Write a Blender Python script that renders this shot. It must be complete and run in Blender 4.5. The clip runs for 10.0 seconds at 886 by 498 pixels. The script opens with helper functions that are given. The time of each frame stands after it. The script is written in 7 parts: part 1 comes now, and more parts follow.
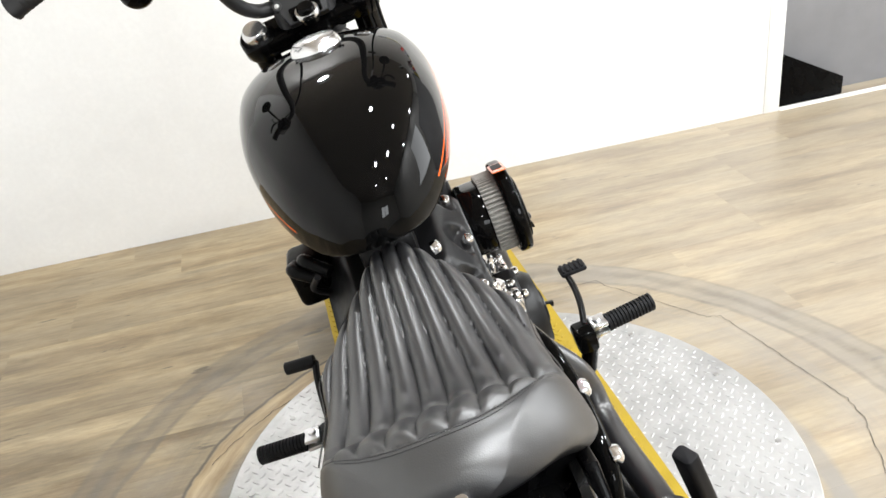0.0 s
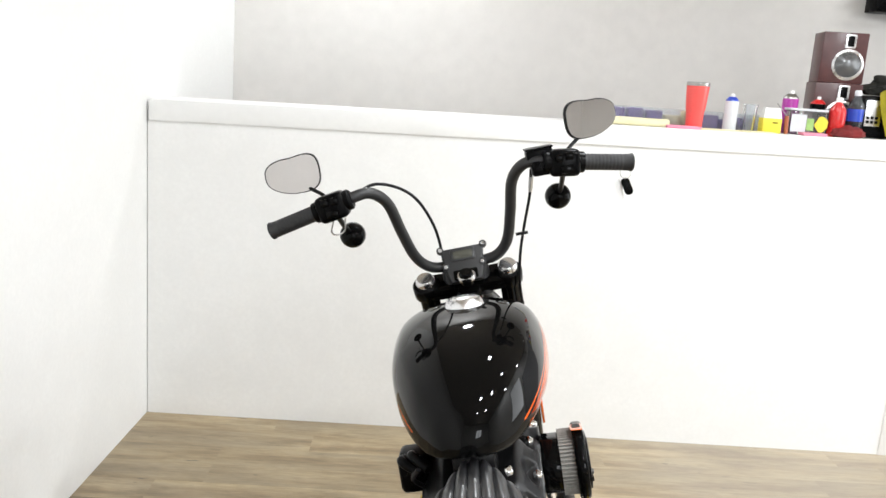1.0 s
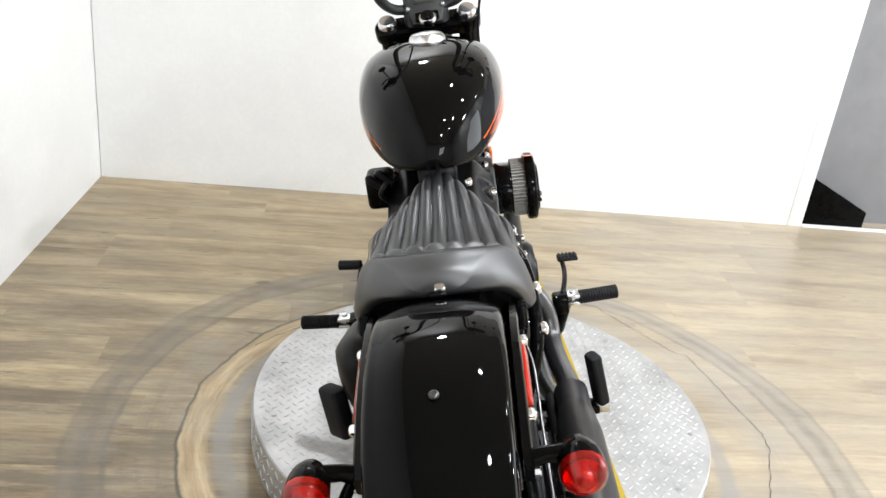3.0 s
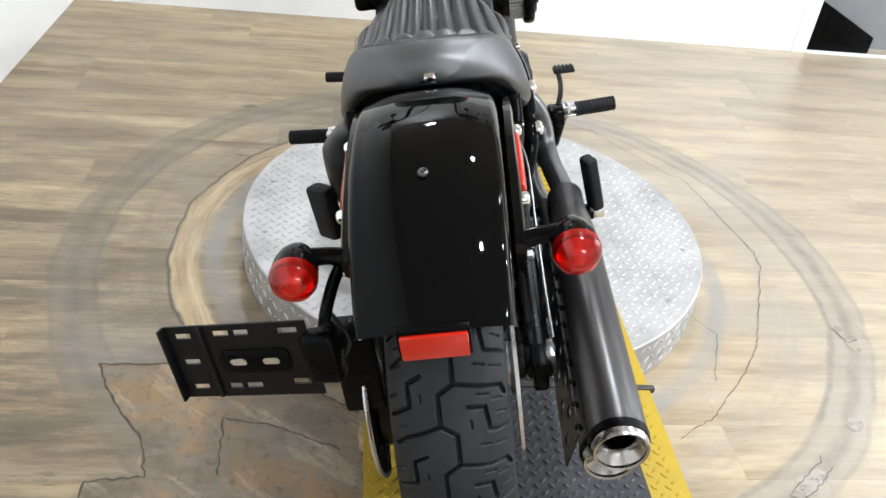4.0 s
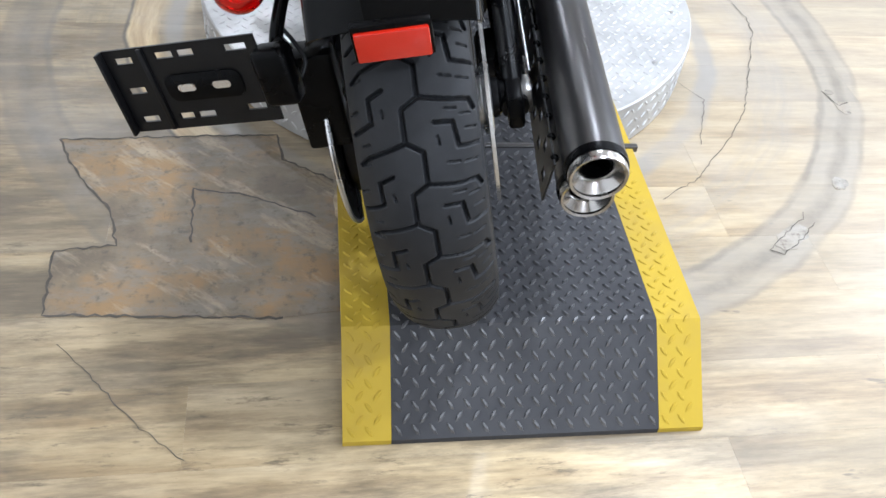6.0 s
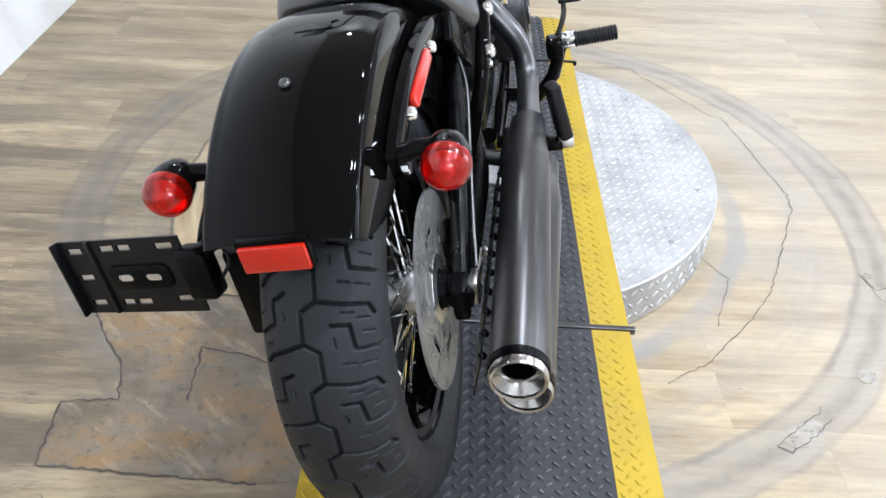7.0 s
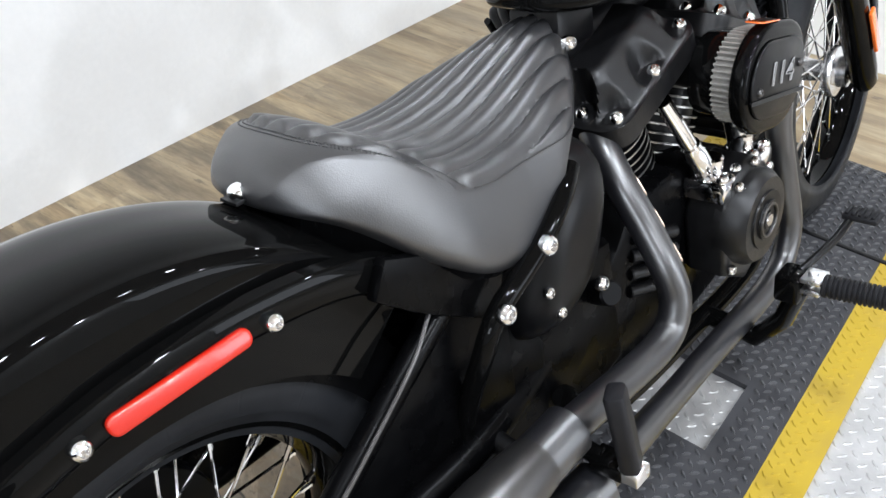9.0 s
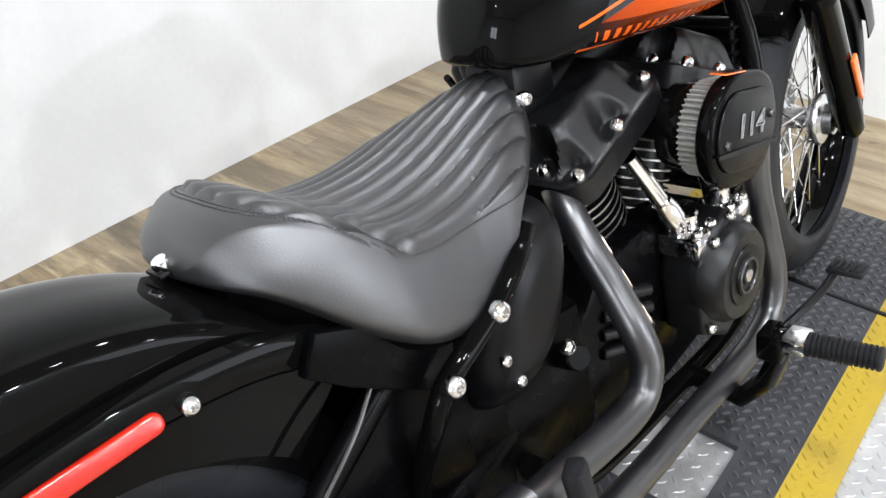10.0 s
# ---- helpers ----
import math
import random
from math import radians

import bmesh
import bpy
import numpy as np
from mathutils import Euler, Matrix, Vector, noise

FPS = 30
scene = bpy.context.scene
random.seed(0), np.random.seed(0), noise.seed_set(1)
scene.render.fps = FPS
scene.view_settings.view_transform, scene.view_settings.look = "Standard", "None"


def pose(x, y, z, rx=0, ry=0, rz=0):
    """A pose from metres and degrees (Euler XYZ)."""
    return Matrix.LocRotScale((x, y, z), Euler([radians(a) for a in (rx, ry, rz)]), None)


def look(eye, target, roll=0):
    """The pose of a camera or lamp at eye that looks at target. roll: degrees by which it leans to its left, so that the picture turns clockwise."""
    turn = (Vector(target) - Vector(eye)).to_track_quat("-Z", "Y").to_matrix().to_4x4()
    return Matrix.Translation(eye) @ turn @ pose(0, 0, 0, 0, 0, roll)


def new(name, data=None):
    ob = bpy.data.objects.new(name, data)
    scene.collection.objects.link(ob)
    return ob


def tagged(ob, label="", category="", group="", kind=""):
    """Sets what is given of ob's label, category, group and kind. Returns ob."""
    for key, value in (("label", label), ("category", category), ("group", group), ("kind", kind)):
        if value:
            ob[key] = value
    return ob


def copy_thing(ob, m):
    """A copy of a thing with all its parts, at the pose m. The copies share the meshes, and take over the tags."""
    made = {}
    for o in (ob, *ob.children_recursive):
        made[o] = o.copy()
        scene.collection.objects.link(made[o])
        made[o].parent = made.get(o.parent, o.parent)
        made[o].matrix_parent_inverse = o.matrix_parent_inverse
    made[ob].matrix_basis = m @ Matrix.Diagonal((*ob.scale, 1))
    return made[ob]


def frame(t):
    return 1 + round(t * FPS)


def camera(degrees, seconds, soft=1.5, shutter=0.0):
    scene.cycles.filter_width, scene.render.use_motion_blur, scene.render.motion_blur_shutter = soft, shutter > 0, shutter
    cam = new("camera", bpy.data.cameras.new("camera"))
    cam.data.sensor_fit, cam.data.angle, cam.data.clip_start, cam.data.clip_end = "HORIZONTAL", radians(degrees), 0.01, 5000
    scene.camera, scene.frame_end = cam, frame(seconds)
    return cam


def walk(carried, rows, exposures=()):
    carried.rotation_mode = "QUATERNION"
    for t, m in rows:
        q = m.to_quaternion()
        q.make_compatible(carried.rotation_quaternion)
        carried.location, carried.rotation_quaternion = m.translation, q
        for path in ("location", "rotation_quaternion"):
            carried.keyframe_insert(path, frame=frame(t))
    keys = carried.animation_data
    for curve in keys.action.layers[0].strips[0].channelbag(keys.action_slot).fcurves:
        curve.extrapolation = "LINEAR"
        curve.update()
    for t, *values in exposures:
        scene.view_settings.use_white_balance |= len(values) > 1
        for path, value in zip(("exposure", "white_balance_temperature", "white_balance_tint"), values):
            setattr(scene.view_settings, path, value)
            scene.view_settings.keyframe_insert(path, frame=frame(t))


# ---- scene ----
cam = camera(55.9, 10.0)
PATH = [
    (0, (-0.177, -0.325, 1.362), (0.18, 1.405, 0.422), -7.3),
    (0.5, (-0.212, -0.514, 1.455), (0.124, 1.366, 0.862), -0.3),
    (1, (-0.176, -0.734, 1.51), (-0.112, 1.226, 1.118), 4.1),
    (1.5, (-0.149, -0.842, 1.52), (-0.089, 1.115, 1.108), 5.3),
    (2, (-0.215, -0.891, 1.485), (-0.048, 1.039, 0.987), 6.5),
    (2.5, (-0.23, -0.912, 1.444), (-0.004, 0.963, 0.785), 6.6),
    (2.7, (-0.235, -0.915, 1.419), (0.004, 0.936, 0.698), 6.7),
    (3.8, (-0.221, -0.911, 1.306), (0.047, 0.767, 0.251), 7.3),
    (4, (-0.218, -0.914, 1.289), (0.061, 0.718, 0.167), 7.5),
    (4.5, (-0.211, -0.919, 1.245), (0.085, 0.625, 0.009), 8.5),
    (5, (-0.202, -0.929, 1.2), (0.098, 0.521, -0.144), 8.2),
    (5.2, (-0.197, -0.931, 1.185), (0.109, 0.485, -0.194), 8.2),
    (6.3, (-0.175, -0.945, 1.159), (0.135, 0.401, -0.288), 6.9),
    (6.5, (-0.159, -0.945, 1.169), (0.152, 0.427, -0.252), 5.4),
    (6.9, (0.002, -0.931, 1.227), (0.155, 0.614, -0.033), 2.4),
    (7, (0.054, -0.923, 1.251), (0.085, 0.658, 0.027), 3.1),
    (7.5, (0.201, -0.839, 1.265), (-0.178, 0.674, 0.014), 2.9),
    (8, (0.271, -0.589, 1.281), (-0.286, 0.815, -0.029), 2.7),
    (8.5, (0.344, -0.403, 1.263), (-0.396, 0.913, -0.049), -1.8),
    (9, (0.455, -0.192, 1.271), (-0.456, 1.067, 0.013), 1.7),
    (9.5, (0.5, -0.104, 1.281), (-0.477, 1.176, 0.096), -0.9),
    (9.6, (0.495, -0.102, 1.281), (-0.478, 1.202, 0.117), -0.5),
    (10, (0.483, -0.113, 1.261), (-0.497, 1.182, 0.093), -0.0),
]
walk(cam, [(t, look(eye, target, roll)) for t, eye, target, roll in PATH], [(0, 0.03, 6500, 10), (0.6, -0.08, 6500, 10), (1, -0.18, 6450, 10), (1.6, -0.18, 6430, 10), (2.3, -0.15, 6420, 10), (2.7, -0.07, 6380, 10), (4, 0.05, 6150, 10), (5, 0.17, 5920, 10), (6.4, 0.20, 5700, 11), (7.2, 0.12, 5800, 11), (7.8, 0.08, 5920, 11), (8.5, 0, 5980, 11), (10, 0, 6150, 11)])

# ---------------------------------------------------------------- world and light
world = bpy.data.worlds.new("World")
scene.world = world
world.use_nodes = True
world.node_tree.nodes["Background"].inputs[0].default_value = (0.8, 0.85, 0.9, 1)
world.node_tree.nodes["Background"].inputs[1].default_value = 0.05

CEIL = 3.05
# ceiling lamps: x, y, watts
# the lamp at y -2.60 is added to brighten the rear wall
LAMP_SPOTS = [(0.55, -0.30, 42), (0.45, 1.50, 26), (1.80, 0.95, 24), (1.75, 0.00, 38), (1.90, -1.30, 44), (0.30, -2.60, 38), (-0.45, 3.75, 26), (2.9, 3.5, 6), (4.2, 2.6, 42), (4.2, 0.6, 100)]
for lx, ly, watts in LAMP_SPOTS:
    ld = bpy.data.lights.new("ceiling_lamp", "AREA")
    ld.shape, ld.size, ld.energy, ld.color = "DISK", 0.14, watts, (0.95, 0.98, 1.0)
    lo = new("ceiling_lamp", ld)
    lo.matrix_world = pose(lx, ly, CEIL - 0.075)
# daylight in the window behind the camera
WIN = (0.55, 1.95, 1.35, 2.35)
for k in (0, 1):
    ld = bpy.data.lights.new("window_lamp", "AREA")
    ld.shape, ld.size, ld.size_y, ld.energy, ld.color = "RECTANGLE", 0.62, 0.94, 30, (0.93, 0.97, 1.0)
    lo = new("window_lamp", ld)
    lo.matrix_world = pose(0.90 + 0.70 * k, -4.33, 1.85, 90, 0, 0)

# side fill light in an added, unseen tall window, to brighten the seat's flank
ADDED_WIN = (1.15, 2.65, 0.55, 2.25)
ld = bpy.data.lights.new("window_lamp", "AREA")
ld.shape, ld.size, ld.size_y, ld.energy, ld.color = "RECTANGLE", 1.44, 1.64, 50, (0.95, 0.98, 1.0)
lo = new("window_lamp", ld)
lo.matrix_world = pose(4.93, 1.90, 1.40, 90, 0, 90)

# ---------------------------------------------------------------- materials


def mat(name, color, rough=0.5, metal=0.0, coat=0.0, spec=0.5, trans=0.0):
    m = bpy.data.materials.new(name)
    m.use_nodes = True
    b = m.node_tree.nodes["Principled BSDF"]
    b.inputs["Base Color"].default_value = (*color, 1)
    b.inputs["Roughness"].default_value = rough
    b.inputs["Metallic"].default_value = metal
    b.inputs["Coat Weight"].default_value = coat
    b.inputs["Coat Roughness"].default_value = 0.03
    b.inputs["Specular IOR Level"].default_value = spec
    b.inputs["Transmission Weight"].default_value = trans
    return m


def nd(m, kind, **kw):
    n = m.node_tree.nodes.new(kind)
    for k, v in kw.items():
        if k == "op":
            n.operation = v
        elif k == "blend":
            n.blend_type = v
        elif k == "dtype":
            n.data_type = v
    return n


def ln(m, a, b):
    m.node_tree.links.new(a, b)


def bsdf(m):
    return m.node_tree.nodes["Principled BSDF"]


def noise_node(m, vec, scale, detail=4.0, rough=0.55, stretch=None):
    n = nd(m, "ShaderNodeTexNoise")
    n.inputs["Scale"].default_value = scale
    n.inputs["Detail"].default_value = detail
    n.inputs["Roughness"].default_value = rough
    if stretch:
        mp = nd(m, "ShaderNodeMapping")
        mp.inputs["Scale"].default_value = stretch
        ln(m, vec, mp.inputs["Vector"])
        vec = mp.outputs[0]
    ln(m, vec, n.inputs["Vector"])
    return n.outputs["Fac"]


def ramp(m, fac, stops):
    r = nd(m, "ShaderNodeValToRGB")
    els = r.color_ramp.elements
    while len(els) < len(stops):
        els.new(0.5)
    for e, (p, c) in zip(els, stops):
        e.position = p
        e.color = (*c, 1) if len(c) == 3 else c
    ln(m, fac, r.inputs[0])
    return r.outputs[0]


def math_node(m, op, a, b=None, clamp=False):
    n = nd(m, "ShaderNodeMath", op=op)
    n.use_clamp = clamp
    for i, v in enumerate((a, b)):
        if v is None:
            continue
        if isinstance(v, (int, float)):
            n.inputs[i].default_value = v
        else:
            ln(m, v, n.inputs[i])
    return n.outputs[0]


def mix_color(m, fac, a, b, blend="MIX"):
    n = nd(m, "ShaderNodeMix", dtype="RGBA", blend=blend)
    for sock, v in ((n.inputs[0], fac), (n.inputs[6], a), (n.inputs[7], b)):
        if isinstance(v, (int, float)):
            sock.default_value = v
        elif isinstance(v, tuple):
            sock.default_value = (*v, 1)
        else:
            ln(m, v, sock)
    return n.outputs[2]


def bump(m, height, strength=0.2, dist=0.01, inp="Normal"):
    b = nd(m, "ShaderNodeBump")
    b.inputs["Strength"].default_value = strength
    b.inputs["Distance"].default_value = dist
    ln(m, height, b.inputs["Height"])
    ln(m, b.outputs[0], bsdf(m).inputs[inp])


def coords(m):
    return nd(m, "ShaderNodeTexCoord").outputs["Object"]


def position(m):
    return nd(m, "ShaderNodeNewGeometry").outputs["Position"]


def worn(name, color, rough, metal=0.0, coat=0.0, var=0.25, scale=40.0, bumpy=0.05, rvar=0.12, spec=0.5):
    """A surface with fine grain and broad dust: colour, gloss and relief vary a little at two scales."""
    m = mat(name, color, rough, metal, coat, spec)
    c = coords(m)
    f = noise_node(m, c, scale, 5)
    g = noise_node(m, c, scale * 0.14, 3)
    mixf = math_node(m, "MULTIPLY", f, g)
    dark = tuple(v * (1 - var) for v in color)
    light = tuple(min(1, v * (1 + var) + 0.002 * var) for v in color)
    col = ramp(m, mixf, [(0.1, dark), (0.45, light)])
    ln(m, col, bsdf(m).inputs["Base Color"])
    r = nd(m, "ShaderNodeMapRange")
    r.inputs[1].default_value, r.inputs[2].default_value = 0.3, 0.7
    r.inputs[3].default_value, r.inputs[4].default_value = max(0.02, rough - rvar), min(1, rough + rvar)
    ln(m, g, r.inputs[0])
    ln(m, r.outputs[0], bsdf(m).inputs["Roughness"])
    if bumpy:
        bump(m, f, bumpy, 0.002)
    return m


M_WALL = worn("white_wall_paint", (0.80, 0.80, 0.79), 0.6, var=0.03, scale=60, bumpy=0.05)
M_TRIM = worn("white_trim_paint", (0.82, 0.82, 0.81), 0.4, var=0.03, scale=30, bumpy=0.03)
M_FAR = worn("far_wall_paint", (0.70, 0.68, 0.655), 0.7, var=0.05, scale=12, bumpy=0.05)
M_GREY = worn("dark_grey_wall", (0.20, 0.20, 0.21), 0.6, var=0.10, scale=8, bumpy=0.05)
M_CEIL = worn("ceiling_paint", (0.44, 0.39, 0.335), 0.8, var=0.1, scale=20, bumpy=0.05)
M_GLOSS = mat("gloss_black_paint", (0.002, 0.002, 0.002), 0.12, 0.0, 1.0, 0.0)
bsdf(M_GLOSS).inputs["Coat IOR"].default_value = 1.19
M_SATIN = worn("satin_black_metal", (0.003, 0.003, 0.0034), 0.34, 0.0, var=0.15, scale=120, bumpy=0.03, rvar=0.06, spec=0.2)
M_PIPE = worn("satin_black_exhaust", (0.007, 0.007, 0.0085), 0.33, 0.0, var=0.15, scale=60, bumpy=0.02, rvar=0.05, spec=1.0)
bsdf(M_PIPE).inputs["IOR"].default_value = 1.6
M_WRINKLE = worn("wrinkle_black_engine_paint", (0.004, 0.004, 0.0044), 0.38, 0.0, var=0.2, scale=300, bumpy=0.12, rvar=0.06, spec=0.36)
M_PLASTIC = worn("black_plastic", (0.0014, 0.0014, 0.0016), 0.30, var=0.15, scale=150, bumpy=0.04, spec=0.07)
M_RUBBER = worn("black_rubber", (0.0085, 0.0085, 0.010), 0.58, var=0.25, scale=60, bumpy=0.08, spec=0.2)
M_BAR = worn("satin_black_bar_coat", (0.015, 0.015, 0.016), 0.45, var=0.15, scale=120, bumpy=0.03, rvar=0.05)
M_GRIP = worn("grip_rubber", (0.011, 0.011, 0.012), 0.6, var=0.2, scale=80, bumpy=0.08)
M_TYRE = worn("tyre_rubber", (0.0110, 0.0117, 0.0135), 0.55, var=0.22, scale=60, bumpy=0.08, spec=0.25)
M_DISC = worn("ground_disc_steel", (0.52, 0.505, 0.48), 0.28, 0.82, var=0.08, scale=120, bumpy=0.02)
M_TIP = worn("turned_steel_tip", (0.42, 0.405, 0.39), 0.22, 1.0, var=0.12, scale=80, bumpy=0.03)
M_CHROME = mat("chrome", (0.85, 0.85, 0.86), 0.08, 1.0)
M_POLISH = worn("polished_alloy", (0.78, 0.78, 0.79), 0.24, 1.0, var=0.05, scale=60, bumpy=0.0, rvar=0.05)
M_STEEL = worn("brushed_steel", (0.46, 0.455, 0.45), 0.32, 1.0, var=0.08, scale=80, bumpy=0.02)
M_ALU = worn("cast_aluminium", (0.70, 0.70, 0.71), 0.28, 1.0, var=0.1, scale=90, bumpy=0.06)
M_FIN = worn("machined_fin_edge", (0.5, 0.49, 0.47), 0.32, 1.0, var=0.08, scale=90, bumpy=0.02)
M_COPPER = worn("bare_header_pipe", (0.55, 0.42, 0.34), 0.35, 0.8, var=0.2, scale=50, bumpy=0.03)
M_RED = mat("red_lens", (1.0, 0.028, 0.010), 0.04, 0.0, 0.0, 0.4, 0.94)
M_REFLECT = mat("red_reflector", (0.38, 0.010, 0.002), 0.16, 0.0, 0.3)
M_AMBER = mat("amber_reflector", (0.85, 0.16, 0.02), 0.12, 0.0, 1.0)
M_MIRROR = mat("mirror_glass", (0.74, 0.72, 0.72), 0.02, 1.0)
M_LCD = mat("dark_display", (0.070, 0.071, 0.058), 0.1, 0.0, 0.5)
M_WHITE = mat("grey_lettering", (0.26, 0.26, 0.26), 0.4)
M_PLEAT = worn("filter_gauze", (0.27, 0.26, 0.24), 0.6, 0.2, var=0.25, scale=200, bumpy=0.2)


def pleat_reflector(m):
    c = coords(m)
    w = nd(m, "ShaderNodeTexVoronoi")
    w.inputs["Scale"].default_value = 260
    ln(m, c, w.inputs["Vector"])
    bump(m, w.outputs["Distance"], 0.06, 0.001)


pleat_reflector(M_REFLECT)
pleat_reflector(M_AMBER)

# paint: fine orange peel, faint dust
_c = coords(M_GLOSS)
bump(M_GLOSS, noise_node(M_GLOSS, _c, 260, 2), 0.02, 0.001)

# seat vinyl: pebbled grain, broad sheen variation
M_VINYL = worn("black_seat_vinyl", (0.013, 0.013, 0.0142), 0.41, var=0.2, scale=30, bumpy=0.0, rvar=0.04, spec=1.0)
bsdf(M_VINYL).inputs["IOR"].default_value = 1.57
_c = coords(M_VINYL)
_v = nd(M_VINYL, "ShaderNodeTexVoronoi")
_v.inputs["Scale"].default_value = 700
ln(M_VINYL, _c, _v.inputs["Vector"])
bump(M_VINYL, _v.outputs["Distance"], 0.12, 0.001)

# muffler: blued dark metal with long vertical scratches
M_MUFFLER = worn("dark_brushed_muffler", (0.098, 0.095, 0.094), 0.32, 0.9, var=0.08, scale=30, bumpy=0.0, rvar=0.03)


def tank_material():
    """Gloss black, an orange side panel with a pinstripe over it, and a black band with a row of orange marks."""
    m = mat("tank_paint", (0.002, 0.002, 0.002), 0.12, 0.0, 1.0, 0.0)
    bsdf(m).inputs["Coat IOR"].default_value = 1.24
    c = coords(m)
    s = nd(m, "ShaderNodeSeparateXYZ")
    ln(m, c, s.inputs[0])
    x, y, z = s.outputs
    ax = math_node(m, "ABSOLUTE", x)
    # height above a line that falls slightly to the front
    low = math_node(m, "ADD", math_node(m, "MULTIPLY", math_node(m, "SUBTRACT", y, 0.68), -0.10), 0.738)
    v = math_node(m, "SUBTRACT", z, low)
    top = math_node(m, "ADD", math_node(m, "MULTIPLY", math_node(m, "SUBTRACT", y, 0.66), 0.42), 0.014)
    top = math_node(m, "MINIMUM", top, 0.158)

    def band(val, a, b):
        n1 = math_node(m, "GREATER_THAN", val, a)
        n2 = math_node(m, "LESS_THAN", val, b)
        return math_node(m, "MULTIPLY", n1, n2)

    side = math_node(m, "GREATER_THAN", ax, 0.06)
    front = math_node(m, "LESS_THAN", math_node(m, "ADD", y, math_node(m, "MULTIPLY", v, -0.6)), 1.04)
    rear = math_node(m, "GREATER_THAN", y, 0.715)
    zone = math_node(m, "MULTIPLY", math_node(m, "MULTIPLY", side, front), rear)
    line = band(v, 0.004, 0.008)
    over = math_node(m, "SUBTRACT", v, top)
    panel = math_node(m, "MULTIPLY", math_node(m, "GREATER_THAN", v, 0.036), math_node(m, "LESS_THAN", over, -0.012))
    pin = band(over, -0.004, 0.0)
    saw = math_node(m, "FRACT", math_node(m, "MULTIPLY", y, 58.0))
    marks = math_node(m, "MULTIPLY", band(v, 0.014, 0.026), band(saw, 0.28, 0.74))
    marks = math_node(m, "MULTIPLY", marks, band(y, 0.735, 0.99))
    allm = math_node(m, "MAXIMUM", math_node(m, "MAXIMUM", line, panel), math_node(m, "MAXIMUM", pin, marks))
    allm = math_node(m, "MULTIPLY", allm, zone)
    rise = nd(m, "ShaderNodeMapRange")
    rise.inputs[1].default_value, rise.inputs[2].default_value = 0.73, 0.94
    ln(m, y, rise.inputs[0])
    ground = mix_color(m, math_node(m, "MULTIPLY", math_node(m, "MULTIPLY", band(v, 0.008, 0.036), zone), rise.outputs[0]), (0.002, 0.002, 0.002), (0.28, 0.040, 0.005))
    fade = mix_color(m, math_node(m, "MULTIPLY", panel, math_node(m, "SUBTRACT", 1.0, rise.outputs[0])), (0.72, 0.115, 0.012), (0.20, 0.022, 0.004))
    ln(m, mix_color(m, allm, ground, fade), bsdf(m).inputs["Base Color"])
    bump(m, noise_node(m, c, 260, 2), 0.02, 0.001)
    return m


M_TANK = tank_material()

DISC_C, DISC_R, DISC_Z = (0.175, 0.955), 0.605, 0.118


